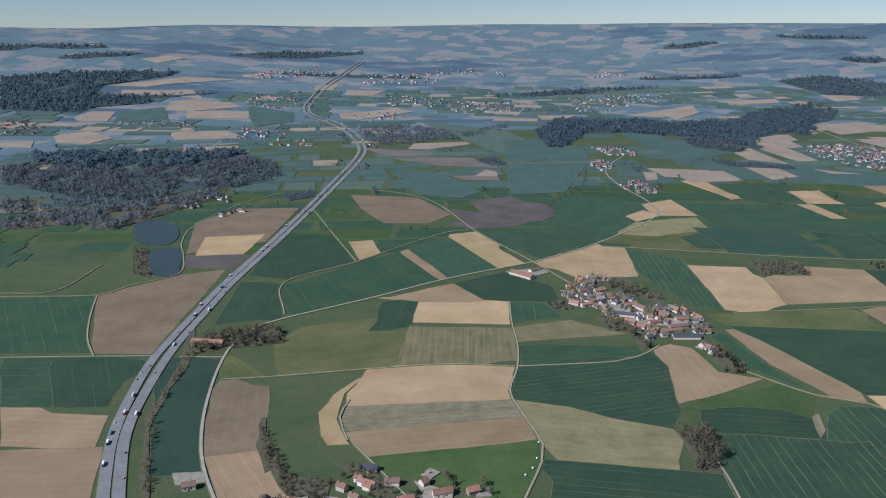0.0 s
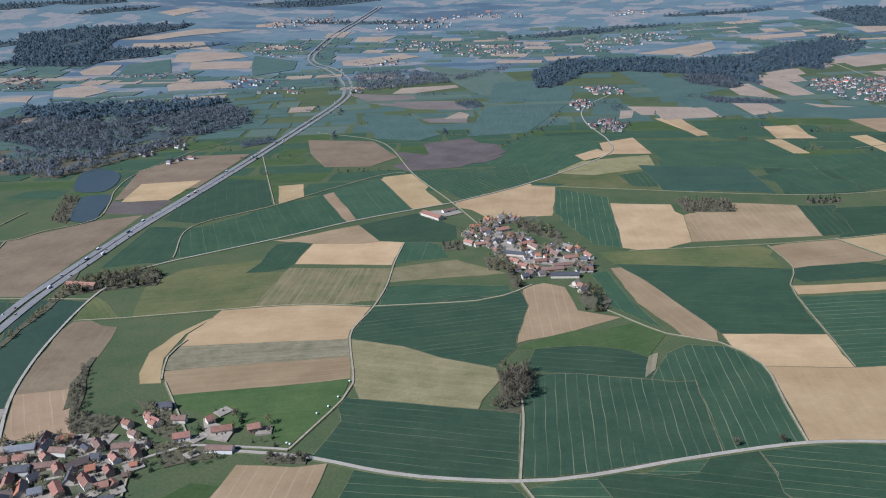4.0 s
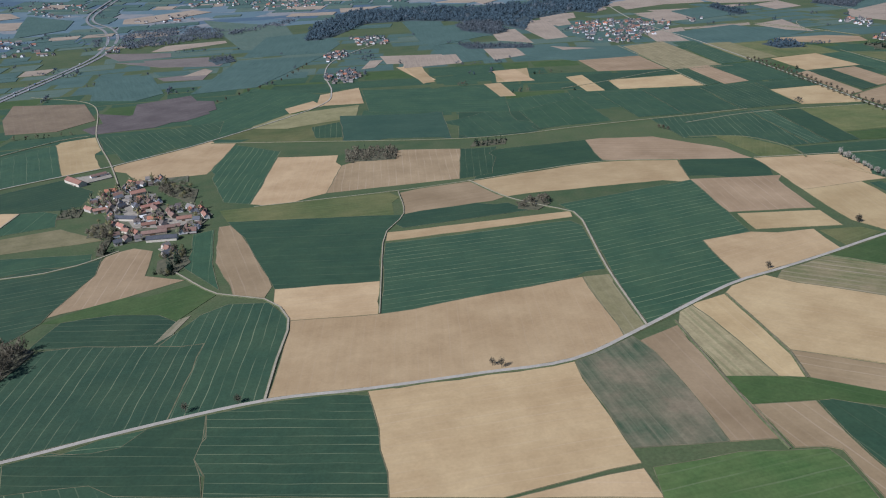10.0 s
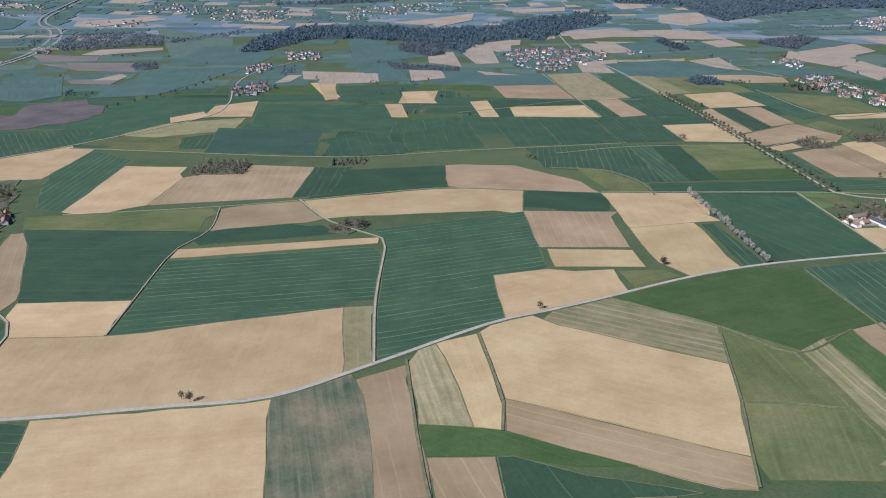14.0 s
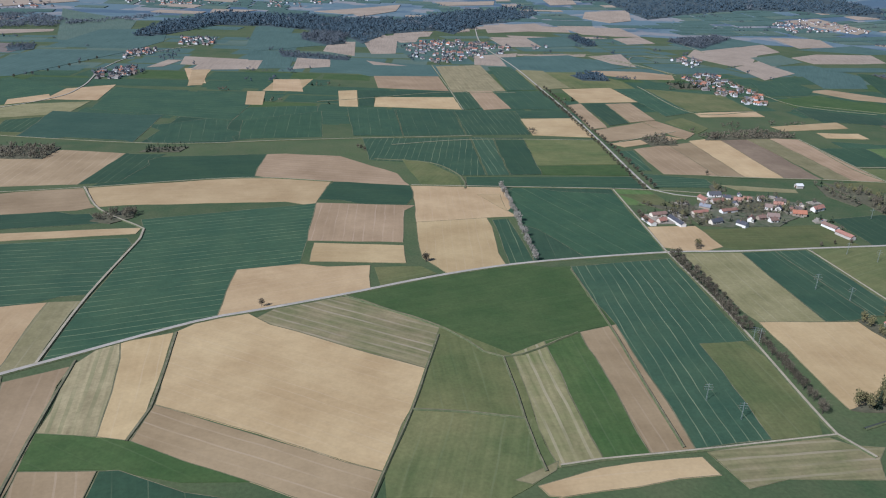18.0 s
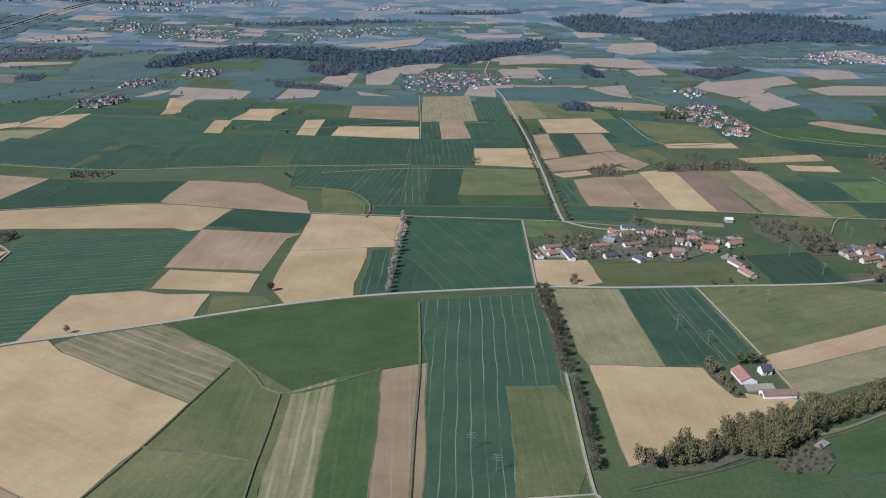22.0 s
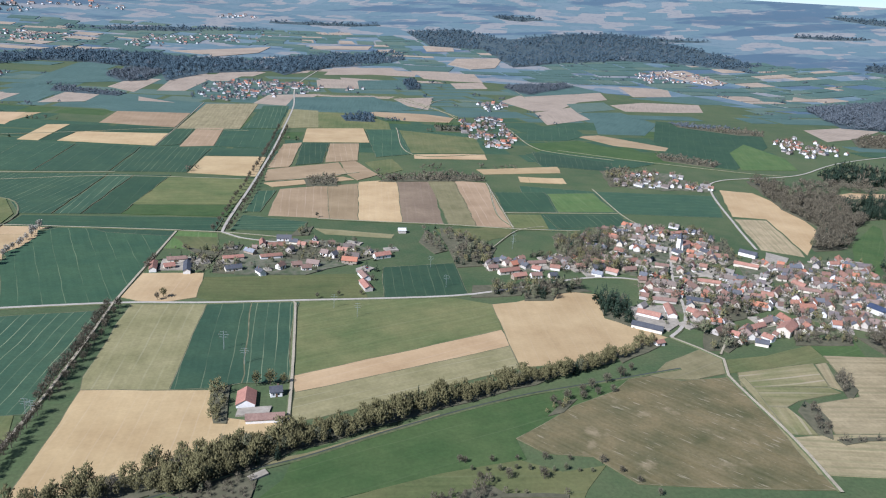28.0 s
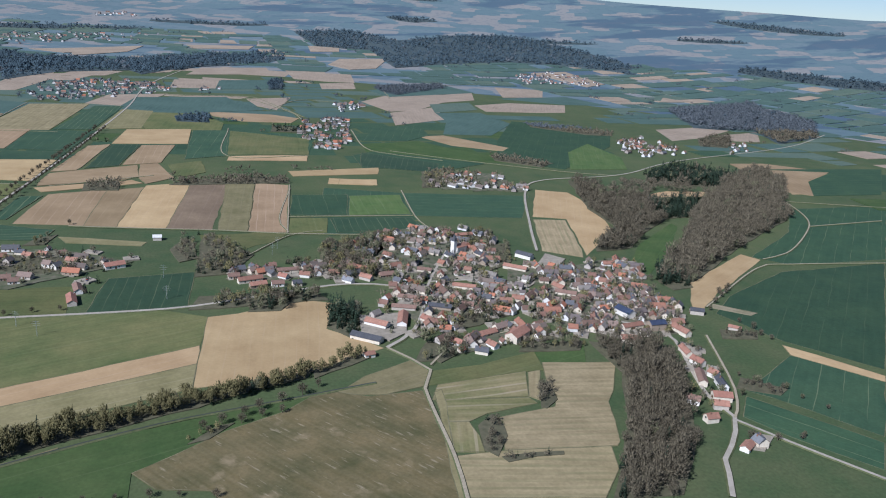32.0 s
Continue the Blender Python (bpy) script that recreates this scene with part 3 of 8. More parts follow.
field("loam", 85, (830.3, 615.0), (841.3, 736.0), (793.9, 719.4), (779.6, 625.4))
field("meadow", 162, (27.8, 877.8), (34.9, 881.1), (49.8, 874.2), (61.8, 870.3), (72.7, 867.7), (85.6, 862.5), (145.2, 842.9), (141.8, 895.0), (139.8, 912.4), (118.2, 905.1), (102.0, 907.2), (80.4, 916.8), (68.6, 918.5), (47.9, 897.6), (36.2, 890.5))
field("sand", 82, (677.0, 246.8), (704.0, 250.4), (731.5, 262.1), (764.7, 279.3), (777.4, 291.1), (748.4, 301.5), (745.8, 325.8), (688.6, 333.8))
field("sand", 171, (-210.3, 623.5), (-122.2, 610.4), (-116.7, 658.3), (-113.7, 671.1), (-126.9, 675.5), (-137.5, 677.1), (-152.4, 673.8), (-202.1, 678.5))
field("meadow", 180, (67.4, 591.8), (185.5, 569.6), (199.8, 566.1), (201.8, 596.0), (209.5, 608.6), (202.5, 624.0), (98.5, 621.9), (59.5, 622.2))
field("loam", 81, (446.3, 491.6), (511.3, 480.2), (523.1, 547.2), (533.2, 559.4), (457.9, 574.3))
field("sand", 106, (-108.7, 782.5), (-75.1, 799.3), (-81.6, 817.0), (-95.9, 865.0), (-92.4, 879.4), (-114.8, 950.7), (-151.0, 939.0), (-153.2, 925.4))
field("crop", 113, (-465.8, 480.0), (-428.0, 477.0), (-429.8, 520.9), (-423.6, 533.5), (-424.0, 558.0), (-431.4, 558.9), (-450.3, 565.9), (-501.6, 568.8), (-496.9, 550.0), (-471.1, 490.0))
field("wheat", 84, (726.8, 328.5), (742.2, 326.3), (758.5, 330.5), (781.2, 329.1), (785.9, 378.1), (788.4, 416.3), (793.5, 430.5), (738.7, 432.3))
field("sand", 76, (412, 1077), (461, 1071), (486, 1176), (430, 1162))
field("wheat", 166, (84.1, 256.4), (159.5, 238.1), (158.8, 300.7), (157.9, 313.5), (141.6, 318.2), (117.0, 319.8), (104.4, 319.5), (80.2, 316.6), (82.2, 297.9), (76.2, 288.1), (83.3, 270.3))
field("sand", 80, (518.9, 450.7), (530.0, 423.5), (542.2, 426.6), (555.1, 426.3), (567.6, 428.5), (571.2, 432.6), (572.1, 452.9), (580.7, 503.9), (582.3, 524.0), (527.2, 520.4), (523.9, 501.4))
field("crop", 177, (1012.5, 567.3), (1100.9, 581.0), (1100.1, 593.3), (1101.8, 605.6), (1101.5, 623.5), (1021.7, 628.7), (1008.0, 622.9), (994.7, 623.6))
field("meadow", 173, (733.3, 443.7), (745.7, 435.2), (835.6, 432.3), (835.8, 477.3), (735.8, 479.2))
field("sand", 90, (467, 1068), (466, 1174), (427, 1173), (426, 1077))
field("fallow", 84, (688.6, 333.8), (726.8, 328.5), (738.7, 432.3), (696.0, 436.5), (687.1, 347.1))
field("sand", 16, (394.0, 382.8), (468.1, 403.9), (480.2, 408.0), (484.7, 442.7), (456.9, 443.7), (440.7, 451.2), (401.5, 445.9))
field("loam", 87, (-30.1, 447.9), (-20.7, 452.3), (-7.6, 455.8), (49.3, 482.9), (34.3, 490.4), (20.9, 499.0), (18.6, 544.0), (3.0, 554.9), (-14.6, 546.8), (-17.1, 534.9), (-15.5, 510.4))
field("loam", 11, (206.3, 564.4), (223.6, 568.3), (283.8, 573.8), (297.0, 580.6), (290.8, 588.4), (281.0, 615.6), (279.4, 631.7), (230.5, 625.7), (211.6, 619.4), (211.0, 580.3))
field("umber", 94, (-353.4, 436.7), (-345.7, 405.0), (-311.2, 409.9), (-314.5, 462.4), (-319.3, 501.8), (-332.2, 505.9), (-345.3, 515.5), (-358.0, 515.1), (-361.0, 500.5))
field("crop", 41, (1205.3, 213.0), (1258.0, 258.0), (1230.0, 299.0), (1184.2, 274.8), (1167.1, 271.8), (1179.3, 257.6))
field("peat", 176, (-404, 805), (-397, 865), (-471, 870), (-460, 817))
field("sand", 98, (333, 1139), (316, 1283), (290, 1282), (311, 1139))
field("stubble", 69, (1174, 508), (1200, 487), (1210, 508), (1241, 594), (1210, 599))
field("wheat", 83, (844.7, 432.1), (886.4, 432.0), (900.5, 430.2), (907.6, 494.7), (854.3, 489.6))
field("loam", 82, (853.4, 609.0), (872.9, 743.7), (856.0, 738.8), (841.3, 736.0), (830.3, 615.0))
field("loam", 171, (-478.0, 429.0), (-416.2, 416.8), (-423.0, 465.0), (-462.0, 471.5), (-474.4, 480.7), (-503.0, 483.0))
field("loam", 176, (-475.1, 423.2), (-412.0, 422.9), (-402.2, 378.0), (-393.0, 340.3), (-461.8, 345.8), (-502.3, 423.4))
field("wheat", 79, (269.7, 642.6), (284.5, 643.8), (301.0, 647.4), (316.3, 698.7), (313.9, 714.1), (323.9, 727.3), (327.8, 737.1), (302.6, 737.7), (289.8, 742.4))
field("grass", 45, (1229, 440), (1302, 512), (1344, 561), (1345, 573), (1271, 515), (1226, 464))
field("fallow", 17, (777.4, 291.1), (793.6, 294.1), (884.8, 324.4), (898.7, 328.3), (902.3, 354.6), (782.5, 317.6), (781.1, 303.7))
field("wheat", 176, (-39.0, 283.1), (-22.2, 280.2), (67.4, 273.7), (83.3, 270.3), (77.3, 285.4), (82.0, 299.5), (80.2, 316.6), (32.4, 308.0), (18.3, 301.3), (4.8, 302.1), (-23.8, 297.4), (-40.2, 292.7))
field("wheat", 166, (0.6, 278.6), (36.4, 276.0), (47.6, 265.3), (84.1, 256.4), (81.7, 270.7), (78.2, 283.1), (81.1, 296.8), (80.2, 316.6), (53.0, 311.7), (42.4, 300.1), (30.4, 298.8), (18.6, 301.1), (6.5, 302.0), (-6.5, 300.0))
field("fallow", 6, (-122.5, 570.5), (-25.1, 579.4), (-65.8, 618.2), (-105.7, 608.5), (-122.8, 602.5), (-121.3, 587.8))
field("crop", 166, (460.2, 583.1), (478.3, 578.5), (489.3, 568.1), (527.0, 560.6), (536.3, 579.5), (538.5, 593.6), (538.3, 612.4), (523.1, 616.3), (487.0, 628.2), (475.0, 630.7), (469.7, 619.3))
field("crop", 10, (-127.1, 522.0), (-89.0, 522.7), (-63.5, 532.4), (-35.3, 532.1), (-24.3, 537.7), (-26.5, 552.2), (-100.4, 563.9), (-123.5, 561.1), (-125.2, 548.5), (-128.1, 535.8))
field("loam", 31, (-202.1, 678.5), (-154.1, 674.0), (-137.5, 677.1), (-163.5, 733.5), (-177.9, 726.4), (-229.7, 695.2), (-244.3, 695.1), (-227.7, 687.2), (-215.4, 685.5))
field("loam", 102, (66.0, 508.7), (78.8, 466.2), (82.0, 450.1), (102.3, 439.2), (107.3, 455.5), (85.2, 544.0), (81.1, 557.5), (71.1, 582.5), (62.5, 581.6))
field("sand", 87, (310, 1116), (323, 1126), (332, 1272), (309, 1251))
field("crop", 5, (204.0, 534.3), (305.9, 542.8), (294.3, 565.1), (282.3, 564.9), (269.5, 572.5), (221.2, 567.8), (206.3, 564.4), (199.2, 544.5))
field("sand", 176, (119.0, 404.0), (157.3, 398.9), (172.3, 397.7), (172.4, 413.9), (176.1, 444.1), (108.4, 451.0), (108.8, 431.0), (114.9, 420.0))
field("crop", 80, (-250.2, 605.7), (-232.2, 605.3), (-213.3, 614.3), (-210.3, 623.5), (-202.1, 678.5), (-220.1, 686.1), (-237.5, 681.6), (-241.6, 657.2), (-242.2, 631.7))
field("sand", 180, (1384, 674), (1479, 673), (1511, 691), (1431, 701), (1387, 684))
field("sand", 22, (782.5, 317.6), (902.3, 354.6), (904.4, 369.4), (904.2, 376.1), (781.8, 335.0))
field("sand", 102, (-264, 829), (-239, 856), (-250, 918), (-281, 913))
field("sand", 3, (187.1, 511.1), (332.8, 517.9), (334.4, 530.6), (203.2, 528.4), (189.9, 529.0))
field("sand", 170, (446.1, 453.8), (507.1, 442.7), (510.7, 474.4), (450.6, 487.5))
field("meadow", 177, (918.2, 542.2), (945.6, 540.7), (953.5, 550.1), (967.1, 555.1), (974.8, 564.5), (982.1, 579.7), (965.7, 586.1), (951.9, 579.5), (913.9, 581.2))
field("sand", 170, (636, 1257), (629, 1295), (594, 1308), (584, 1266))
field("crop", 83, (-122.2, 610.4), (-107.8, 618.0), (-72.2, 625.6), (-79.6, 658.9), (-95.3, 670.9), (-113.7, 671.1), (-118.3, 628.6))
field("wheat", 87, (145.2, 842.9), (159.0, 839.2), (175.8, 836.5), (176.6, 914.0), (141.3, 899.2))
field("crop", 123, (1158.4, 224.0), (1179.6, 190.8), (1200.7, 209.0), (1166.4, 262.6), (1149.2, 245.5))
field("sand", 79, (689.7, 448.5), (704.4, 439.3), (717.0, 437.7), (733.3, 443.7), (735.3, 472.7), (735.3, 487.3), (696.6, 489.9))
field("meadow", 31, (1023.6, 585.0), (1038.8, 580.0), (1054.2, 573.8), (1066.8, 575.7), (1077.5, 589.5), (1101.8, 605.6), (1088.5, 607.2), (1051.0, 617.0))
field("crop", 94, (46.5, 535.9), (44.8, 504.9), (72.8, 458.6), (64.0, 508.9), (59.6, 576.6), (42.9, 571.1))
field("loam", 109, (-177.3, 742.0), (-167.4, 748.2), (-169.4, 759.2), (-207.0, 872.0), (-218.0, 860.0), (-183.9, 762.9), (-179.0, 751.9))
field("clover", 90, (705.1, 541.4), (742.2, 537.1), (741.9, 577.7), (727.1, 580.8), (709.7, 583.4), (709.3, 566.3))
field("wheat", 82, (572.9, 429.4), (590.7, 436.0), (598.5, 520.1), (585.6, 518.9))
field("meadow", 112, (727.1, 529.4), (746.3, 525.6), (742.2, 539.1), (742.0, 566.3), (707.6, 570.9), (716.2, 557.1), (721.2, 539.6))
field("fallow", 86, (298.6, 332.5), (316.1, 345.0), (314.7, 357.6), (318.7, 400.4), (322.5, 411.8), (302.1, 412.7))
field("meadow", 125, (-358.0, 515.1), (-341.2, 517.6), (-325.2, 518.4), (-349.7, 552.7), (-362.8, 564.6), (-364.6, 575.8), (-362.9, 562.0), (-362.9, 534.1))
field("fallow", 162, (822.1, 569.7), (873.7, 556.5), (877.9, 567.0), (835.5, 580.7), (815.4, 586.3))
field("meadow", 18, (487.1, 411.5), (523.4, 423.4), (515.5, 436.5), (486.7, 439.1))
field("sand", 166, (263.4, 212.8), (263.4, 231.2), (204.9, 227.1))
field("sand", 123, (1230.0, 299.0), (1258.0, 258.0), (1266.0, 265.0), (1237.0, 312.0))
field("meadow", 113, (-391.0, 300.4), (-381.6, 299.8), (-398.7, 345.6), (-410.9, 347.5))
field("sand", 105, (602.2, 535.1), (608.7, 580.3), (590.0, 581.2))
field("loam", 113, (-383.4, 282.5), (-375.7, 281.4), (-379.6, 296.2), (-389.9, 297.8))
field("meadow", 85, (495.1, 311.2), (482.1, 280.2), (533.7, 262.0), (536.2, 278.0), (540.0, 319.2), (511.4, 355.1), (504.7, 338.8))
field("meadow", 68, (463.7, 223.2), (507.8, 215.7), (518.2, 221.0), (532.7, 229.8), (532.2, 244.7), (533.7, 262.0), (482.1, 280.2), (464.8, 238.9))
field("mixed", 86, (533.0, 253.9), (532.3, 241.8), (532.7, 229.8), (551.6, 232.4), (560.7, 329.9), (540.0, 319.2), (536.3, 278.8))
field("clover", 85, (551.6, 232.4), (572.7, 232.0), (583.6, 337.1), (560.7, 329.9))
field("loam", 85, (572.7, 232.0), (592.9, 231.7), (606.4, 342.0), (583.6, 337.1))
field("wheat", 81, (604.9, 378.9), (606.4, 342.0), (592.9, 231.7), (629.1, 231.6), (642.0, 314.7), (670.7, 314.1), (684.7, 429.0), (611.5, 423.9))
field("meadow", 84, (629.1, 231.6), (652.2, 231.7), (659.0, 244.9), (667.7, 296.3), (665.5, 314.2), (642.0, 314.7))
field("grass", 13, (511.4, 355.1), (540.0, 319.2), (560.7, 329.9), (590.7, 339.4), (606.4, 342.0), (604.9, 378.9), (611.5, 423.9), (597.6, 423.8), (582.7, 431.0), (555.7, 426.4), (517.2, 416.6), (467.4, 400.3))
field("sand", 179, (523.9, 214.8), (528.7, 212.8), (558.5, 213.5), (595.0, 214.9), (593.5, 227.0), (548.4, 227.6), (521.7, 221.4))
field("mixed", 177, (601.2, 205.3), (619.7, 207.3), (657.2, 200.9), (664.4, 212.8), (673.3, 219.6), (659.6, 223.4), (652.2, 231.7), (634.9, 229.7), (596.9, 229.7))
field("fallow", 21, (519.8, 222.4), (531.1, 228.4), (534.2, 233.9), (513.0, 225.9))
field("sand", 31, (1219, 376), (1224, 371), (1257, 397), (1327, 443), (1352, 461), (1345, 477), (1251, 422))
field("rough", 132, (1234.0, 373.0), (1251.0, 356.0), (1259.0, 359.0), (1239.0, 381.0))
field("grass", 17, (774.5, 249.7), (764.9, 239.5), (771.7, 233.0), (806.4, 237.1), (835.3, 244.8), (873.6, 247.7), (873.9, 263.9), (909.0, 285.9), (932.5, 296.1), (945.5, 293.2), (953.8, 309.5), (963.3, 311.1), (951.4, 311.6), (938.6, 309.4), (926.2, 304.8), (896.8, 300.0), (880.4, 296.1), (865.7, 294.5), (808.3, 274.7), (781.1, 268.9))
field("fallow", 20, (758.1, 258.2), (783.3, 263.0), (846.6, 286.5), (846.6, 289.2), (784.9, 267.2), (758.2, 262.4))
field("meadow", 172, (792.0, 234.2), (801.6, 226.1), (881.2, 214.2), (890.4, 225.4), (904.8, 239.0), (885.5, 238.6), (870.9, 247.5), (835.3, 244.8), (808.5, 237.6))
field("sand", 170, (1049, 751), (1095, 742), (1103, 769), (1056, 778))
field("crop", 171, (1100, 620), (1202, 604), (1249, 688), (1115, 709))
field("crop", 77, (1017.0, 629.0), (1101.5, 623.5), (1115.9, 708.3), (1042.0, 735.0))
field("sand", 89, (150, 1021), (213, 1012), (215, 1127), (158, 1096))
field("fallow", 12, (112.0, 903.0), (161.1, 919.6), (176.8, 923.7), (185.7, 927.9), (198.0, 932.0), (198.4, 940.8), (206.0, 1004.0), (135.1, 989.3), (127.3, 983.6), (112.0, 984.0), (72.0, 933.2), (68.6, 918.5), (73.7, 920.2), (88.0, 913.0))
field("sand", 35, (115, 986), (159, 1017), (147, 1056), (109, 1020))
field("slate", 164, (173.8, 818.3), (208.1, 807.2), (222.0, 811.1), (279.8, 794.7), (289.8, 784.0), (299.9, 897.7), (303.3, 916.4), (291.5, 921.5), (276.2, 918.2), (177.0, 947.0), (175.8, 836.5))
field("crop", 161, (215.0, 954.0), (380.5, 883.6), (411.0, 1040.0), (218.0, 1108.0))
field("wheat", 86, (758.5, 330.5), (781.2, 329.1), (788.2, 413.4), (793.5, 430.5), (764.8, 431.5), (760.0, 340.0))
field("crop", 86, (726.8, 328.5), (745.9, 327.3), (758.5, 330.5), (760.0, 339.1), (764.8, 431.5), (738.7, 432.3))
field("sand", 1, (-248.7, 526.2), (-235.4, 527.6), (-225.2, 531.9), (-208.9, 530.0), (-195.4, 530.5), (-181.7, 530.0), (-168.0, 528.4), (-151.8, 525.5), (-133.2, 518.8), (-136.8, 507.0), (-139.4, 492.7), (-145.1, 480.3), (-145.3, 466.0), (-244.3, 463.7), (-261.5, 464.6), (-262.1, 469.2), (-261.5, 484.1), (-256.1, 497.5))
field("sand", 76, (-271.2, 413.3), (-277.3, 426.4), (-279.8, 456.3), (-271.3, 484.8), (-256.5, 508.4), (-249.8, 514.0), (-263.0, 484.0), (-265.6, 462.0), (-266.6, 447.0), (-263.6, 430.0), (-257.6, 413.0))
field("rough", 4, (-263.9, 447.0), (-261.5, 464.6), (-145.3, 466.0), (-141.5, 439.4), (-241.1, 431.1), (-252.9, 429.4), (-262.7, 429.8))
field("loam", 6, (-262.7, 429.8), (-260.4, 428.3), (-241.3, 431.1), (-141.5, 439.4), (-137.1, 409.0), (-150.0, 406.4), (-244.9, 396.6), (-255.6, 413.0))
field("grass", 7, (-244.9, 396.6), (-151.0, 406.3), (-137.1, 409.0), (-141.8, 375.7), (-150.2, 362.6), (-162.1, 337.2), (-184.1, 355.4), (-214.5, 366.7), (-224.2, 375.6), (-237.4, 382.6))
field("fallow", 162, (-145.3, 466.0), (-106.2, 450.6), (-80.9, 432.2), (-46.7, 414.8), (-45.7, 400.1), (-56.9, 377.1), (-59.4, 367.2), (-129.6, 383.9), (-137.1, 409.0))
field("wheat", 166, (-148.6, 326.5), (-138.4, 361.0), (-141.8, 375.7), (-138.2, 386.0), (-59.4, 367.2), (-36.3, 360.4), (-42.1, 315.4), (-42.0, 301.1), (-60.3, 301.9), (-88.7, 306.3), (-113.6, 313.1))
field("wheat", 11, (-145.3, 466.0), (-142.9, 479.3), (-139.4, 492.7), (-135.0, 505.3), (-133.2, 518.8), (-120.4, 522.2), (-81.8, 522.8), (-69.1, 531.3), (-56.3, 533.8), (-40.9, 529.3), (-17.6, 541.0), (-15.4, 509.6), (-31.8, 440.9), (-46.7, 414.8), (-80.9, 432.2), (-106.2, 450.6))
field("wheat", 83, (-42.0, 301.1), (-42.1, 316.1), (-36.3, 360.4), (-33.4, 375.3), (-21.7, 405.0), (2.5, 404.0), (58.7, 388.6), (70.7, 388.9), (62.1, 316.8), (-2.5, 303.8), (-29.5, 300.3))
field("wheat", 83, (45.4, 392.2), (64.3, 426.5), (80.5, 437.1), (106.1, 431.0), (113.5, 417.2), (119.0, 404.0), (109.7, 350.3), (107.9, 336.9), (108.4, 323.9), (62.1, 316.8), (70.7, 388.9), (57.6, 388.9))
field("wheat", 167, (-28.8, 409.3), (-18.7, 439.5), (11.0, 442.1), (39.8, 433.2), (51.1, 421.6), (52.4, 404.9), (45.4, 392.2), (2.5, 404.0), (-13.2, 404.7))
field("rough", 71, (42.8, 395.0), (47.1, 409.1), (52.4, 423.8), (59.0, 427.1), (51.4, 404.9))
field("grass", 19, (-31.8, 440.9), (-7.6, 455.8), (13.0, 465.6), (27.8, 463.2), (39.6, 467.3), (55.3, 474.0), (62.9, 463.3), (71.8, 453.2), (63.6, 439.7), (51.1, 421.6), (39.8, 433.2), (11.0, 442.1), (-18.7, 439.5))
field("patchy", 94, (264.3, 321.1), (276.4, 321.6), (303.1, 334.8), (306.7, 315.8), (307.4, 290.5), (306.0, 238.7), (264.0, 243.8), (262.9, 304.3))
field("loam", 92, (304.4, 327.9), (330.6, 339.3), (328.5, 303.3), (329.8, 291.2), (328.1, 235.5), (306.0, 238.7), (307.1, 300.3), (306.8, 314.3))
field("stubble", 92, (330.6, 339.3), (339.0, 353.2), (349.9, 358.9), (351.8, 343.3), (354.2, 279.5), (329.6, 285.3), (331.1, 315.0), (330.0, 330.0))
field("sand", 91, (349.9, 358.9), (374.2, 366.4), (370.3, 288.3), (367.0, 274.5), (354.2, 279.5), (351.8, 343.3))
field("grass", 141, (329.6, 285.3), (358.4, 277.8), (367.0, 274.5), (414.0, 240.7), (389.3, 245.0), (358.7, 256.9), (328.9, 261.6))
field("loam", 100, (329.1, 260.7), (358.2, 256.0), (355.5, 231.4), (355.8, 202.9), (354.3, 188.6), (342.8, 191.5), (347.4, 222.5), (342.8, 225.5), (329.2, 228.6))
field("crop", 100, (358.9, 255.8), (366.3, 255.1), (391.8, 239.0), (434.2, 220.5), (405.6, 220.3), (389.7, 211.6), (368.5, 197.1), (358.2, 187.7), (354.7, 188.5), (356.2, 202.8), (356.0, 231.3))
field("clover", 4, (266.8, 230.7), (306.8, 231.2), (342.3, 224.5), (343.5, 215.8), (343.1, 203.5), (340.8, 192.0), (262.4, 211.6))
field("sand", 142, (374.2, 366.4), (382.8, 375.2), (396.0, 380.1), (410.0, 383.7), (422.0, 368.8), (495.1, 311.2), (464.4, 238.0), (393.8, 286.6), (373.0, 299.4), (373.9, 312.7), (372.6, 326.2))
field("loam", 146, (373.0, 299.4), (464.4, 238.0), (455.9, 218.7), (442.2, 221.2), (390.6, 256.9), (367.0, 274.5))
field("mixed", 142, (414.6, 378.0), (423.7, 387.2), (461.3, 398.3), (474.1, 393.3), (511.4, 355.1), (507.1, 345.8), (495.1, 311.2), (422.9, 368.1))
field("slope", 124, (873.9, 263.9), (889.1, 274.2), (910.2, 286.6), (937.5, 298.2), (950.3, 308.9), (963.3, 311.1), (978.0, 303.7), (1004.7, 303.5), (998.2, 246.3), (990.7, 208.1), (911.3, 224.6), (901.6, 246.1), (882.8, 251.5))
field("fallow", 23, (963.3, 311.1), (968.7, 314.6), (980.7, 324.8), (1008.7, 336.7), (1016.7, 323.3), (1009.1, 307.8), (986.0, 303.6), (972.5, 306.5))
field("meadow", 14, (1016.7, 323.3), (1043.7, 324.7), (1080.0, 333.9), (1074.9, 311.1), (1055.2, 311.4), (1037.9, 310.7), (1026.2, 307.9), (1009.1, 307.8))
field("grass", 15, (1080.0, 333.9), (1116.3, 344.0), (1102.1, 315.7), (1078.1, 319.8))
field("mixed", 3, (1014.3, 307.8), (1048.7, 311.1), (1064.3, 311.2), (1053.9, 287.6), (1006.0, 293.9))
field("mixed", 171, (1012.5, 293.3), (1053.4, 286.6), (1055.0, 280.5), (1026.3, 275.9), (1016.0, 271.4), (1007.2, 273.5))
field("stubble", 63, (1064.9, 310.2), (1072.7, 311.3), (1058.0, 282.1), (1053.9, 287.6))
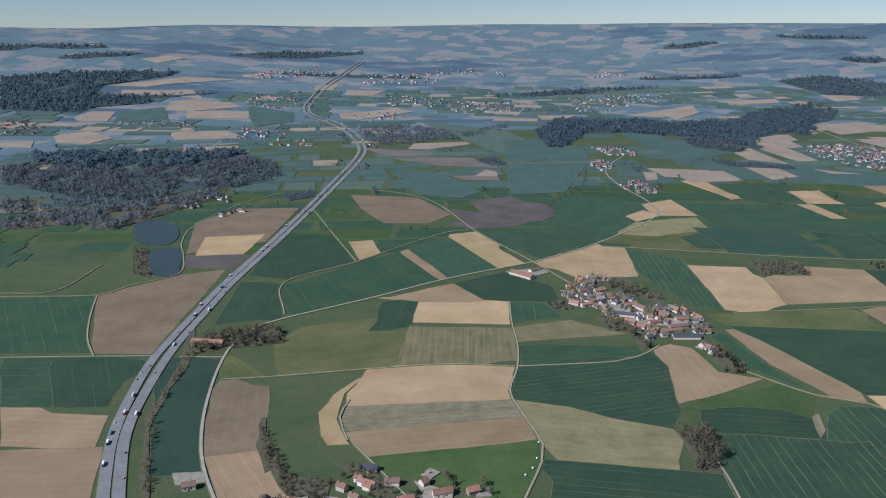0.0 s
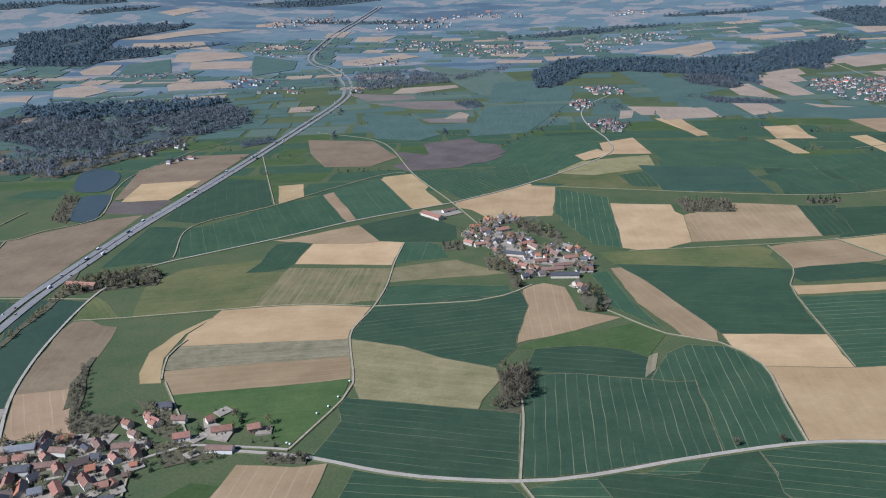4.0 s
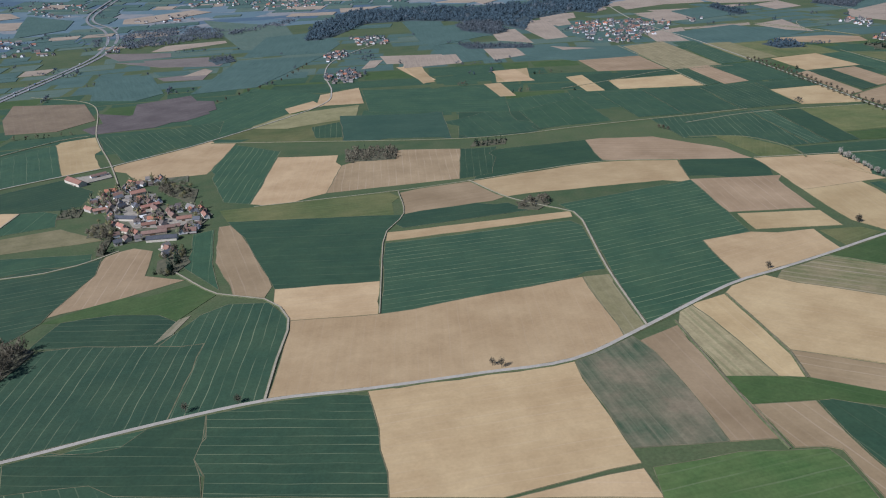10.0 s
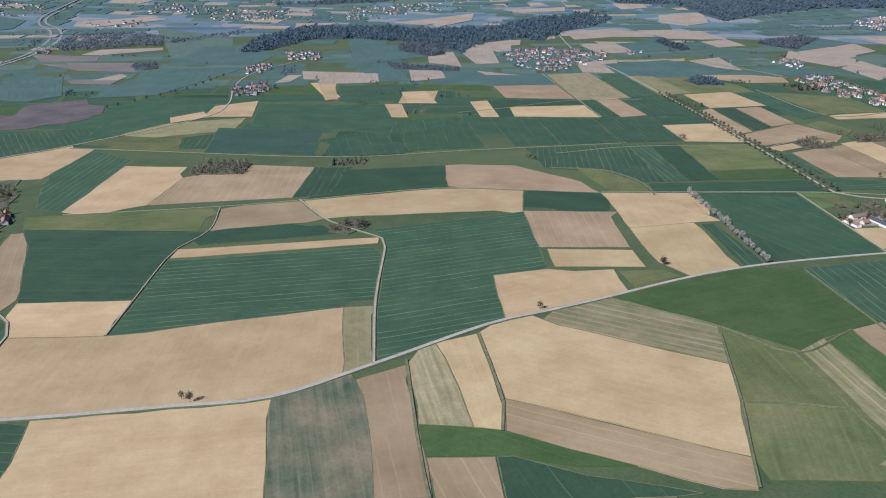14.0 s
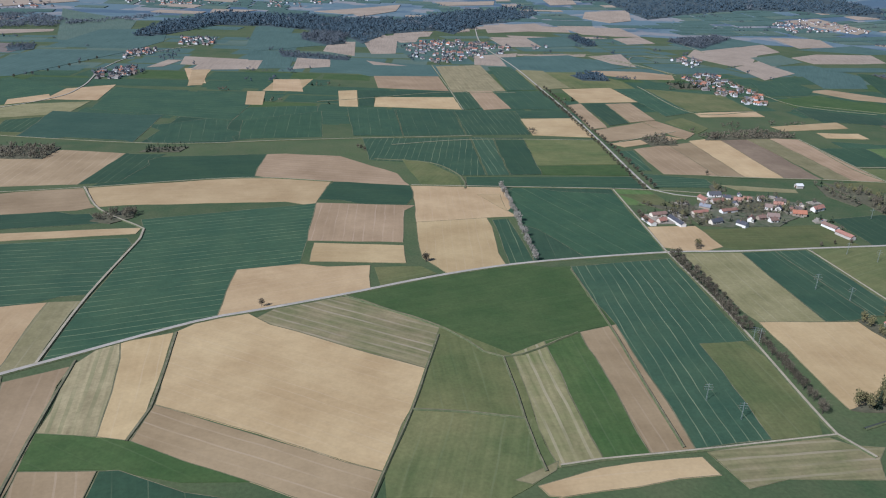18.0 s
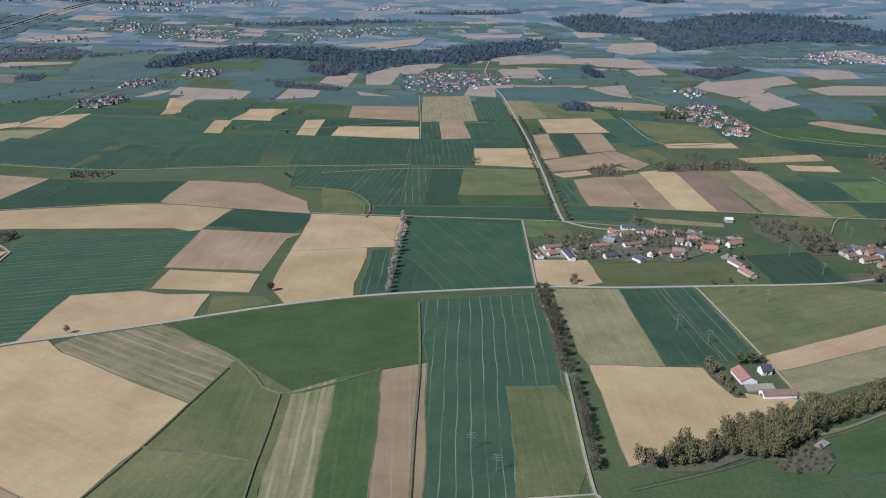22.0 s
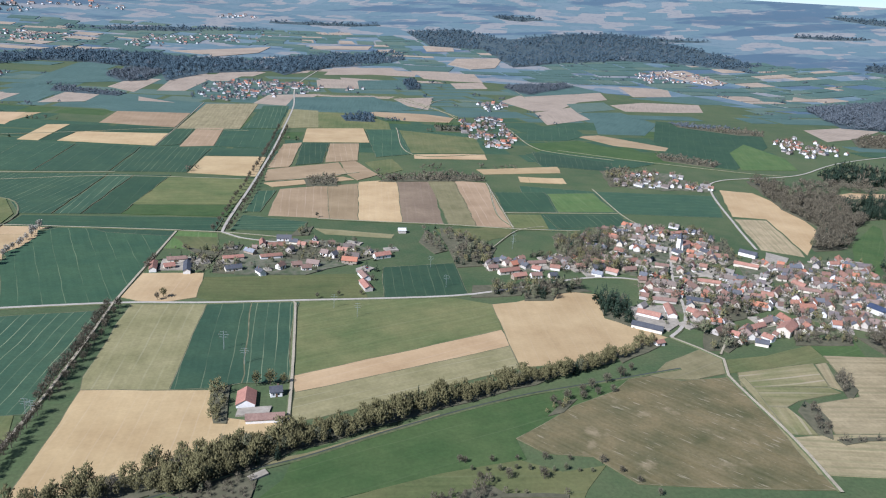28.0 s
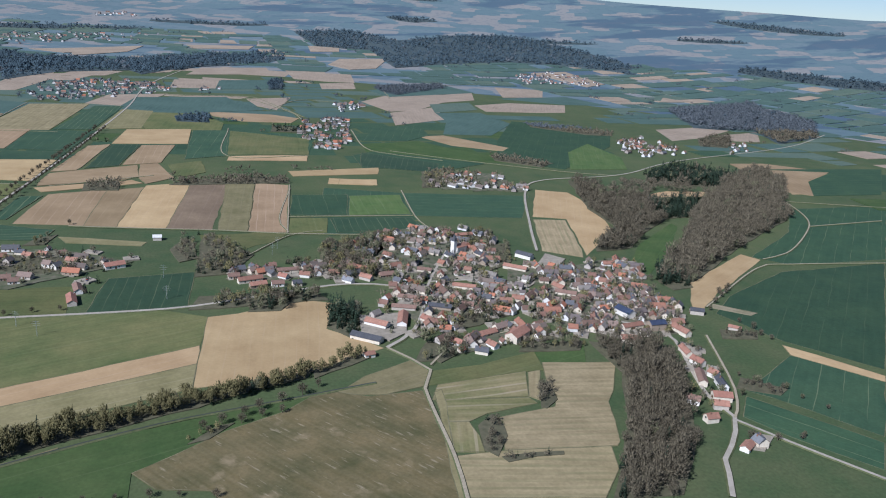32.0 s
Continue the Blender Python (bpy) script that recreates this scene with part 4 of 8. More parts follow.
field("stubble", 170, (1078.1, 319.8), (1119.7, 312.7), (1099.8, 283.7), (1089.8, 272.8), (1076.9, 240.0), (1073.8, 237.4), (1022.5, 245.0), (1031.4, 267.9), (1030.3, 271.8), (1061.7, 275.6), (1067.9, 284.6), (1069.4, 296.4))
field("fallow", 76, (1009.7, 300.2), (1015.2, 303.2), (1007.2, 273.5), (1000.2, 249.0), (996.4, 217.4), (990.9, 218.8), (997.1, 249.7))
field("mixed", 72, (1007.2, 273.5), (1016.0, 271.4), (1016.4, 258.3), (1014.1, 245.5), (1000.2, 249.0))
field("stubble", 166, (998.2, 246.3), (1022.5, 245.0), (1070.6, 237.9), (1063.3, 220.8), (1048.0, 204.8), (995.5, 217.9), (998.2, 230.6))
field("grass", 77, (-231.5, 282.2), (-206.6, 308.4), (-192.1, 303.9), (-204.2, 256.6), (-219.1, 263.7))
field("loam", 81, (-187.6, 321.4), (-156.9, 317.5), (-139.9, 319.9), (-151.9, 248.0), (-204.2, 256.6))
field("loam", 118, (-345.7, 405.0), (-311.2, 409.9), (-308.8, 398.8), (-285.5, 355.5), (-286.5, 350.1), (-325.6, 352.4), (-341.1, 390.7))
field("sand", 85, (470, 1411), (529, 1400), (520, 1302), (458, 1276))
field("crop", 158, (521, 1301), (527, 1392), (717, 1315), (686, 1198), (574, 1203))
field("sand", 71, (806, 1455), (906, 1496), (842, 1311), (777, 1333))
field("sand", 134, (590, 1379), (654, 1314), (596, 1326))
field("loam", 81, (621, 1750), (714, 1815), (658, 1480), (610, 1470))
field("loam", 84, (544, 1665), (600, 1666), (575, 1440), (522, 1509))
field("sand", 78, (641, 2046), (728, 2060), (694, 1890), (623, 1876))
field("sand", 79, (722, 1908), (815, 1900), (783, 1789), (690, 1748))
field("sand", 35, (554, 2428), (850, 2632), (808, 2465), (649, 2362))
field("sand", 72, (1052, 2140), (1224, 2067), (1182, 1924), (991, 1953))
field("sand", 73, (983, 1834), (1096, 1805), (1038, 1619), (975, 1642))
field("sand", 33, (871, 1986), (1034, 2091), (995, 1984), (937, 1975))
field("sand", 179, (902, 1487), (1049, 1485), (1032, 1451), (897, 1461))
field("sand", 8, (-182, 1740), (-164, 1832), (-35, 1850), (-28, 1805), (-132, 1732))
field("peat", 107, (-102, 1142), (-31, 1178), (-6, 1094), (-20, 1060), (-93, 1062))
field("peat", 108, (-145, 1095), (-93, 1062), (-8, 1087), (11, 1033), (-16, 999), (-112, 993))
field("peat", 172, (-174, 1608), (-45, 1589), (-40, 1525), (-149, 1524))
field("slate", 174, (-129, 1442), (-67, 1435), (-56, 1381), (-108, 1391))
field("crop", 84, (389, 1966), (503, 2151), (443, 1553), (375, 1550))
field("crop", 88, (384, 1529), (469, 1459), (453, 1284), (375, 1277))
field("sand", 162, (277, 1422), (386, 1387), (377, 1295), (279, 1326))
field("sand", 93, (302, 1288), (329, 1279), (329, 1123), (310, 1119))
field("sand", 88, (392, 1072), (416, 1070), (413, 975), (392, 977))
field("meadow", 102, (-141, 2385), (100, 2076), (141, 1612), (15, 1654))
field("sand", 44, (597, 1816), (678, 1896), (684, 1793), (619, 1706))
field("sand", 76, (680, 1731), (760, 1789), (732, 1673), (698, 1660))
field("sand", 78, (852, 1967), (943, 2058), (914, 1923), (859, 1871))
field("sand", 23, (992, 2083), (1167, 2171), (1163, 1976), (950, 1884))
field("sand", 86, (924, 1795), (1019, 1782), (1006, 1611), (909, 1600))
field("crop", 83, (1019, 1782), (1129, 1825), (1106, 1642), (1006, 1611))
field("sand", 80, (1211, 2108), (1319, 2107), (1272, 1839), (1197, 1877))
field("sand", 79, (1312, 2072), (1382, 2070), (1338, 1837), (1272, 1839))
field("crop", 172, (1202, 2261), (1370, 2239), (1319, 2107), (1203, 2104))
field("sand", 67, (1368, 2307), (1434, 2455), (1600, 2479), (1499, 2241), (1410, 2194))
field("fallow", 79, (1242, 1790), (1334, 1835), (1306, 1694), (1224, 1668))
field("loam", 74, (1040, 1454), (1129, 1494), (1076, 1309), (1048, 1354))
field("crop", 80, (851, 1431), (1006, 1471), (1032, 1336), (956, 1286), (822, 1262))
field("loam", 171, (963, 1268), (1059, 1252), (1098, 1215), (1077, 1165), (1006, 1172), (965, 1225))
field("crop", 85, (974, 1080), (1085, 1061), (1081, 998), (1059, 917), (960, 903))
field("sand", 4, (963, 900), (1057, 906), (1050, 871), (958, 873))
field("sand", 22, (1262, 1464), (1340, 1576), (1496, 1639), (1590, 1698), (1536, 1547), (1441, 1487), (1345, 1359), (1280, 1324))
field("sand", 77, (1276, 1309), (1396, 1408), (1358, 1240), (1243, 1162))
field("sand", 61, (1499, 1455), (1603, 1514), (1737, 1505), (1668, 1377), (1597, 1364), (1485, 1361))
field("clover", 76, (1399, 1451), (1505, 1501), (1476, 1383), (1367, 1325))
field("wheat", 54, (1367, 1325), (1465, 1342), (1466, 1202), (1374, 1076), (1295, 1080), (1351, 1219))
field("crop", 60, (1482, 1237), (1632, 1145), (1533, 987), (1365, 821), (1295, 874), (1361, 1025))
field("loam", 122, (1247, 1056), (1291, 1069), (1354, 969), (1333, 942), (1273, 982))
field("sand", 71, (1720, 1861), (1846, 1828), (1756, 1652), (1638, 1622))
field("sand", 98, (1988, 2190), (2119, 2211), (2116, 1961), (2026, 1904))
field("clover", 63, (1433, 937), (1507, 1010), (1496, 897), (1456, 821), (1373, 821))
field("fallow", 34, (1743, 1169), (1896, 1219), (1913, 1173), (1775, 1080), (1691, 1047))
field("fallow", 50, (1839, 1115), (1968, 1159), (1876, 1048), (1814, 1055))
field("loam", 71, (1651, 858), (1712, 859), (1780, 800), (1687, 748), (1616, 667), (1594, 689))
field("crop", 180, (1657, 820), (1899, 818), (1725, 667), (1616, 667), (1681, 741), (1776, 796))
field("grass", 117, (1144, 988), (1234, 1016), (1287, 912), (1279, 874), (1202, 873), (1136, 927))
field("crop", 148, (1113, 908), (1146, 935), (1272, 856), (1213, 822), (1105, 829))
field("crop", 39, (1329, 1678), (1577, 1881), (1599, 1700), (1347, 1558))
field("crop", 22, (1612, 1595), (1835, 1684), (1864, 1521), (1743, 1515))
field("crop", 69, (1200, 1140), (1283, 1167), (1268, 1067), (1217, 1015), (1150, 1011))
field("sand", 9, (1018, 814), (1126, 832), (1116, 798), (1020, 788))
field("sand", 178, (1066, 771), (1107, 770), (1100, 743), (1061, 750))
field("sand", 51, (659, 2426), (796, 2546), (806, 2460), (677, 2301))
field("sand", 7, (979, 2694), (1199, 2722), (1171, 2633), (993, 2613))
field("sand", 84, (1388, 2756), (1500, 2758), (1473, 2634), (1373, 2619))
field("umber", 109, (-291, 1213), (-182, 1179), (-138, 1053), (-173, 1003), (-236, 1009), (-270, 1103))
field("peat", 55, (-142, 1000), (-40, 1144), (8, 1118), (17, 1057), (-51, 976), (-122, 966))
field("sand", 46, (-1270, 2972), (-1038, 3214), (-834, 3210), (-1065, 3054), (-1128, 2975))
field("sand", 14, (-1196, 2896), (-957, 2955), (-879, 2787), (-944, 2811), (-1179, 2841))
field("sand", 35, (-971, 2687), (-927, 2742), (-768, 2720), (-714, 2631), (-859, 2531), (-942, 2542))
field("loam", 3, (-876, 2528), (-680, 2539), (-657, 2399), (-842, 2385))
field("sand", 23, (-714, 2477), (-613, 2520), (-643, 2423), (-697, 2432))
field("loam", 101, (-1169, 2363), (-1158, 2471), (-1084, 2485), (-1052, 2308), (-1128, 2297))
field("loam", 130, (-1103, 2053), (-1035, 2126), (-937, 2008), (-958, 1909), (-1048, 1932))
field("loam", 110, (-1174, 1913), (-1113, 1959), (-1073, 1850), (-1161, 1887))
field("loam", 119, (-821, 2112), (-676, 2143), (-586, 1978), (-768, 1964))
field("sand", 46, (-383, 2494), (-198, 2625), (-133, 2559), (-307, 2380), (-370, 2406))
field("sand", 173, (-301, 2163), (-173, 2148), (-191, 2044), (-298, 2055))
field("sand", 57, (-1299, 3505), (-1207, 3619), (-1125, 3590), (-1213, 3453))
field("sand", 18, (-832, 3329), (-734, 3390), (-710, 3301), (-821, 3265))
field("sand", 84, (-508, 3134), (-420, 3171), (-435, 3038), (-511, 3029))
field("sand", 174, (-380, 3043), (-236, 3028), (-279, 2920), (-386, 2938))
field("crop", 108, (-1068, 2488), (-966, 2595), (-878, 2327), (-1026, 2279))
field("crop", 103, (-699, 2656), (-532, 2526), (-512, 2344), (-611, 2224), (-666, 2457))
field("crop", 94, (-1612, 2876), (-1480, 2987), (-1469, 2812), (-1545, 2728))
field("sand", 84, (314, 1384), (410, 1374), (402, 1273), (301, 1266))
field("sand", 76, (254, 1377), (278, 1375), (256, 1299), (232, 1290))
field("sand", 175, (258, 2445), (385, 2434), (326, 2336), (256, 2343))
field("sand", 39, (241, 2074), (396, 2200), (349, 2089), (224, 1997))
field("crop", 85, (437, 1811), (562, 1852), (538, 1607), (394, 1501), (390, 1623))
field("umber", 84, (-457, 1121), (-364, 1120), (-385, 922), (-471, 872), (-499, 1034))
field("sand", 83, (-468, 952), (-391, 960), (-402, 866), (-459, 864))
field("peat", 133, (-224, 1604), (-107, 1553), (-6, 1505), (-14, 1457), (-123, 1496))
field("peat", 10, (-110, 1370), (-24, 1386), (-29, 1316), (-93, 1333))
field("sand", 67, (-38, 1439), (-21, 1405), (-27, 1362), (-69, 1366))
field("peat", 155, (-289, 1768), (-134, 1696), (-125, 1634), (-224, 1628))
field("slate", 105, (-215, 1393), (-128, 1415), (-76, 1216), (-109, 1172), (-180, 1202))
field("crop", 84, (57, 1852), (194, 1893), (216, 1641), (185, 1523), (22, 1539))
field("crop", 81, (16, 1503), (176, 1486), (64, 1202), (-33, 1188))
field("crop", 80, (833.6, 1296.2), (907.5, 1454.1), (1027.1, 1418.2), (1057.8, 1305.5), (933.1, 1244.0), (844.7, 1199.8))
field("meadow", 80, (863.5, 1087.7), (877.1, 1246.8), (941.5, 1245.5), (976.9, 1151.9), (967.5, 1079.3))
field("crop", 80, (930.4, 1080.4), (977.8, 1085.2), (959.8, 899.9), (912.9, 878.8))
field("meadow", 80, (979.7, 1080.5), (1078.6, 1023.8), (1058.0, 909.6), (962.3, 906.9))
field("meadow", 80, (895.2, 847.4), (930.6, 869.5), (933.1, 809.5), (904.4, 782.9))
field("crop", 84, (1005.0, 705.7), (1059.0, 702.9), (1041.8, 627.9), (991.8, 632.1))
field("clover", 84, (1059.6, 698.2), (1110.8, 700.1), (1100.2, 627.0), (1043.3, 627.8))
field("meadow", 84, (990.1, 621.2), (1022.5, 620.2), (1013.4, 575.9), (982.1, 579.2))
field("wheat", 84, (1024.1, 618.2), (1097.7, 615.5), (1096.8, 580.8), (1021.6, 575.0))
field("wheat", 70, (1127.4, 926.7), (1207.9, 855.6), (1189.4, 803.3), (1105.6, 838.6))
field("crop", 80, (995.1, 1597.4), (1015.2, 1769.0), (1122.2, 1809.2), (1099.2, 1629.5))
field("fallow", 82, (929.1, 592.8), (949.4, 763.6), (976.2, 755.1), (951.1, 585.7))
field("loam", 82, (951.5, 585.6), (976.7, 755.1), (1008.6, 746.4), (981.5, 580.9))
field("sand", 80, (507.3, 962.1), (515.2, 1071.7), (541.6, 1076.6), (530.5, 958.2))
field("crop", 90, (532.5, 961.9), (542.4, 1076.6), (671.5, 1063.6), (668.5, 1031.7), (559.8, 1027.0), (550.8, 958.0))
field("sand", 90, (550.8, 958.0), (560.5, 1022.7), (668.0, 1018.6), (659.8, 934.8))
field("loam", 90, (574.0, 1096.2), (581.2, 1203.7), (683.8, 1200.3), (672.0, 1068.3))
field("stubble", 85, (702.1, 1309.5), (785.3, 1326.8), (756.3, 1064.2), (674.6, 1054.3))
field("wheat", 85, (672.2, 1054.3), (698.0, 1063.8), (687.0, 942.0), (660.9, 931.1))
field("loam", 85, (700.4, 1063.8), (735.1, 1068.8), (726.0, 937.9), (687.7, 930.9))
field("crop", 85, (736.0, 1064.0), (812.2, 1064.6), (791.0, 926.2), (726.8, 934.2))
field("wheat", 85, (793.8, 1306.0), (835.8, 1307.6), (806.0, 1074.2), (758.8, 1069.0))
field("fallow", 85, (833.9, 1273.4), (880.0, 1261.7), (864.3, 1089.5), (811.2, 1079.1))
field("crop", 85, (508.9, 799.1), (516.2, 950.7), (573.9, 939.2), (562.0, 795.0))
field("crop", 85, (562.6, 795.0), (575.3, 939.2), (646.5, 927.6), (630.7, 793.2))
field("wheat", 85, (632.0, 793.1), (648.6, 927.6), (723.0, 919.6), (704.3, 791.2))
field("crop", 0, (725.7, 923.2), (790.8, 918.9), (784.6, 873.8), (719.8, 878.2))
field("sand", 0, (718.6, 874.9), (785.3, 873.8), (772.6, 773.2), (705.7, 788.5))
field("wheat", 75, (514.0, 699.3), (517.1, 785.6), (632.7, 782.4), (611.5, 636.7), (587.0, 637.9), (571.0, 680.6))
field("wheat", 85, (612.9, 636.7), (634.5, 782.4), (656.3, 779.1), (633.6, 635.7))
field("crop", 85, (634.6, 635.7), (657.5, 779.1), (691.1, 778.1), (664.3, 634.3))
field("meadow", 0, (670.5, 666.4), (690.8, 772.9), (771.5, 757.6), (753.6, 662.9))
field("grass", 0, (664.8, 634.3), (670.4, 662.4), (753.1, 658.9), (746.7, 623.2))
field("crop", 0, (586.7, 603.6), (591.6, 632.3), (744.7, 619.7), (740.0, 581.2), (661.5, 593.3))
field("meadow", 60, (545.2, 698.1), (567.5, 682.7), (584.5, 636.2), (583.1, 607.0), (548.3, 612.1))
field("loam", 85, (808.5, 956.5), (832.6, 968.3), (809.1, 820.0), (784.8, 814.7))
field("wheat", 85, (833.1, 964.3), (867.1, 968.1), (846.5, 843.6), (815.0, 828.9))
field("loam", 85, (867.4, 964.1), (905.7, 968.0), (888.3, 858.9), (849.5, 846.7))
field("sand", 0, (847.3, 1079.4), (929.0, 1090.2), (920.2, 976.1), (833.7, 972.3))
field("loam", 10, (784.4, 806.0), (864.5, 846.5), (867.6, 789.7), (856.2, 776.2), (780.3, 752.2))
field("sand", 10, (779.4, 744.7), (861.5, 773.3), (872.1, 759.7), (788.0, 727.4))
field("loam", 10, (867.0, 849.6), (885.0, 855.7), (900.7, 783.2), (874.2, 757.0), (866.8, 784.1))
field("wheat", 85, (774.0, 711.5), (790.7, 713.2), (774.5, 636.7), (760.6, 639.2))
field("wheat", 0, (759.9, 628.0), (811.5, 604.2), (806.1, 577.7), (750.4, 585.4))


LANES, PAVED = [], []


def paved(*points):
    """A paved farmyard."""
    edge = outline(list(points), 5, 0.5)
    PAVED.append(points)
    n = len(edge)
    me = mesh_of("yard", [(q.x, q.y, 0.80 + 0.004 * len(PAVED)) for q in edge] + [(q.x, q.y, -0.3) for q in edge],
                 [tuple(range(n))] + [(i, n + i, n + (i + 1) % n, (i + 1) % n) for i in range(n)], [M_YARD])
    return tagged(new("yard", me), "pale paved farmyard between buildings", "yard", "yards", "structure")


LANE = {
    "motorway": (M_MOTORWAY, "pale grey two-lane motorway carriageway"),
    "road": (M_ASPHALT, "narrow grey asphalt country road"),
    "track": (M_TRACK, "pale gravel farm track between fields"),
    "path": (M_PATH, "narrow grassy path between fields"),
    "stream": (M_STREAM, "narrow dark stream along a line of trees"),
}


def lane(kind, width, *points):
    """A road on a low bank with grass verges."""
    line = smooth_line(points, 12.0)
    LANES.append((kind, width, line))
    verts, faces, which = [], [], []
    for i, q in enumerate(line):
        d = (line[min(i + 1, len(line) - 1)] - line[max(i - 1, 0)]).normalized()
        s = Vector((-d.y, d.x))
        lift = rise(*q) + ((1.7 if kind == "motorway" else 0.9) if rise(*q) > 0.02 else 0.0)
        wave = 0.3 * noise.noise((q.x / 9, q.y / 9, 1.7))
        for w, z in ((-width / 2 - 0.6 + wave, 0.12), (-width / 2 + wave * 0.3, 0.68), (width / 2 + wave * 0.3, 0.68), (width / 2 + 0.6 + wave, 0.12)):
            p = q + s * w
            verts.append((p.x, p.y, lift + z + 0.003 * len(LANES)))
    for i in range(len(line) - 1):
        for k in range(3):
            a = i * 4 + k
            faces.append((a, a + 4, a + 5, a + 1))
            which.append(1 if k == 1 else 0)
    ob = new({"track": "farm_track", "path": "field_path", "stream": "stream"}.get(kind, "road"), mesh_of(kind, verts, [tuple(reversed(f)) for f in faces], [M_VERGE, LANE[kind][0]], which))
    return tagged(ob, LANE[kind][1], "water" if kind == "stream" else "road", kind="structure")


lane("road", 2.516, (-199.2, 335.5), (-152.9, 326.4), (-122.4, 314.5), (-91.9, 305.3), (-43.6, 298.6), (-8.7, 301.0), (47.4, 312.6), (107.0, 321.3), (157.1, 318.8), (214.4, 318.5), (263.8, 319.2), (312.3, 341.3), (382.6, 376.9), (419.2, 387.6), (461.7, 400.1), (526.3, 420.9), (590.0, 433.6), (686.6, 438.5), (733.9, 434.2), (791.4, 432.2), (888.9, 430.5), (938.6, 441.2), (1002.9, 455.5), (1048.1, 439.7))
lane("track", 1.20, (-43.4, 298.8), (-35.3, 358.4), (-34.5, 385.2))
lane("track", 1.20, (-43.0, 297.3), (-28.3, 256.0), (-21.0, 224.7))
lane("track", 1.20, (-162.8, 333.2), (-140.1, 382.5), (-135.4, 402.8), (-142.3, 452.2), (-144.0, 480.0), (-132.1, 518.6), (-124.2, 563.8), (-120.6, 617.0), (-114.1, 670.1))
lane("track", 1.20, (-131.9, 520.8), (-52.5, 523.9), (-20.5, 539.8), (-7.5, 552.0))
lane("track", 1.20, (40.1, 498.2), (72.2, 454.2), (102.6, 437.8), (118.0, 406.2), (112.0, 359.7), (107.0, 321.3))
lane("track", 1.20, (-18.8, 640.6), (-65.5, 802.7), (-113.0, 948.2), (-170.3, 1171.0), (-285.2, 1277.2))
lane("road", 1.836, (-65.5, 802.7), (29.8, 877.9), (151.3, 1014.4), (174.6, 1114.7), (170.7, 1273.5), (196.3, 1424.9), (283.6, 1591.0))
lane("track", 0.98, (29.2, 864.2), (124.5, 833.3), (270.0, 787.8), (350.0, 775.8), (449.1, 784.2), (637.2, 790.6))
lane("track", 0.80, (87.6, 622.7), (208.5, 625.2), (275.6, 632.1), (398.3, 648.8), (474.0, 630.6))
lane("track", 0.60, (210.7, 622.8), (208.3, 566.9), (190.6, 531.2), (185.3, 509.4), (171.4, 398.0))
lane("track", 1.36, (275.9, 633.7), (299.0, 573.9), (336.5, 527.2), (336.8, 508.9), (322.4, 421.1), (314.5, 342.7))
lane("path", 0.9, (375.2, 366.9), (371.8, 296.8), (365.8, 273.9))
lane("path", 0.9, (331.8, 344.0), (327.7, 268.9), (327.1, 228.0))
lane("track", 1.20, (539.3, 612.9), (716.3, 584.7), (711.4, 584.5), (744.4, 578.3), (794.9, 560.8))
lane("road", 2.244, (960.0, 2057.0), (871.3, 1644.9), (843.3, 1314.9), (815.4, 1079.1), (795.1, 918.8), (770.6, 750.0), (744.4, 578.3), (757.9, 562.7), (799.1, 543.2))
lane("track", 1.36, (710.8, 582.9), (687.0, 439.4))
lane("track", 1.36, (687.0, 439.4), (675.6, 338.0), (658.4, 231.1), (664.0, 213.9))
lane("track", 1.36, (789.5, 430.2), (790.4, 427.7), (783.8, 344.3), (777.7, 281.9))
lane("track", 0.98, (533.3, 230.5), (550.3, 231.5), (592.9, 230.7), (658.2, 230.7))
lane("track", 1.58, (1000.8, 354.2), (1015.4, 323.4), (1006.3, 305.2), (999.4, 245.2), (991.6, 206.0))
lane("road", 2.244, (1048.1, 439.7), (1039.4, 407.2), (1021.7, 373.0), (1000.8, 354.2))
lane("road", 1.768, (1142.8, 243.2), (1154.6, 219.9), (1173.7, 185.8))
lane("road", 2.244, (1168.5, 507.5), (1197.5, 579.0), (1254.4, 706.4), (1302.0, 759.9), (1426.9, 788.3), (1575.9, 875.4), (1883.0, 995.2), (2120.2, 1140.9))
lane("track", 1.20, (1169.3, 937.5), (1248.3, 875.1), (1356.7, 805.8), (1414.8, 782.0))
lane("track", 0.98, (1118.5, 717.9), (1101.7, 618.1), (1102.0, 579.5))
lane("track", 0.98, (-358.4, 516.0), (-316.6, 518.0), (-248.6, 525.5), (-186.8, 529.5), (-133.2, 521.0))
lane("track", 0.98, (-258.6, 417.2), (-265.3, 449.3), (-259.6, 474.0))
lane("track", 0.98, (-254.7, 412.8), (-236.7, 379.2), (-219.2, 346.3))
lane("motorway", 7, (-354.6, 245.7), (-365.9, 281.5), (-397.6, 383.8), (-412.9, 452.7), (-420.1, 544.2), (-417.2, 602.2), (-411.0, 672.0), (-402.6, 754.0), (-386.4, 865.6), (-371.0, 974.6), (-333.3, 1282.3), (-295.5, 1645.8), (-302.0, 1830.6), (-335.4, 2049.6), (-394.3, 2272.3), (-469.1, 2436.1), (-505.6, 2590.8), (-508.8, 2789.3), (-474.9, 3168.9), (-350.3, 3732.0))
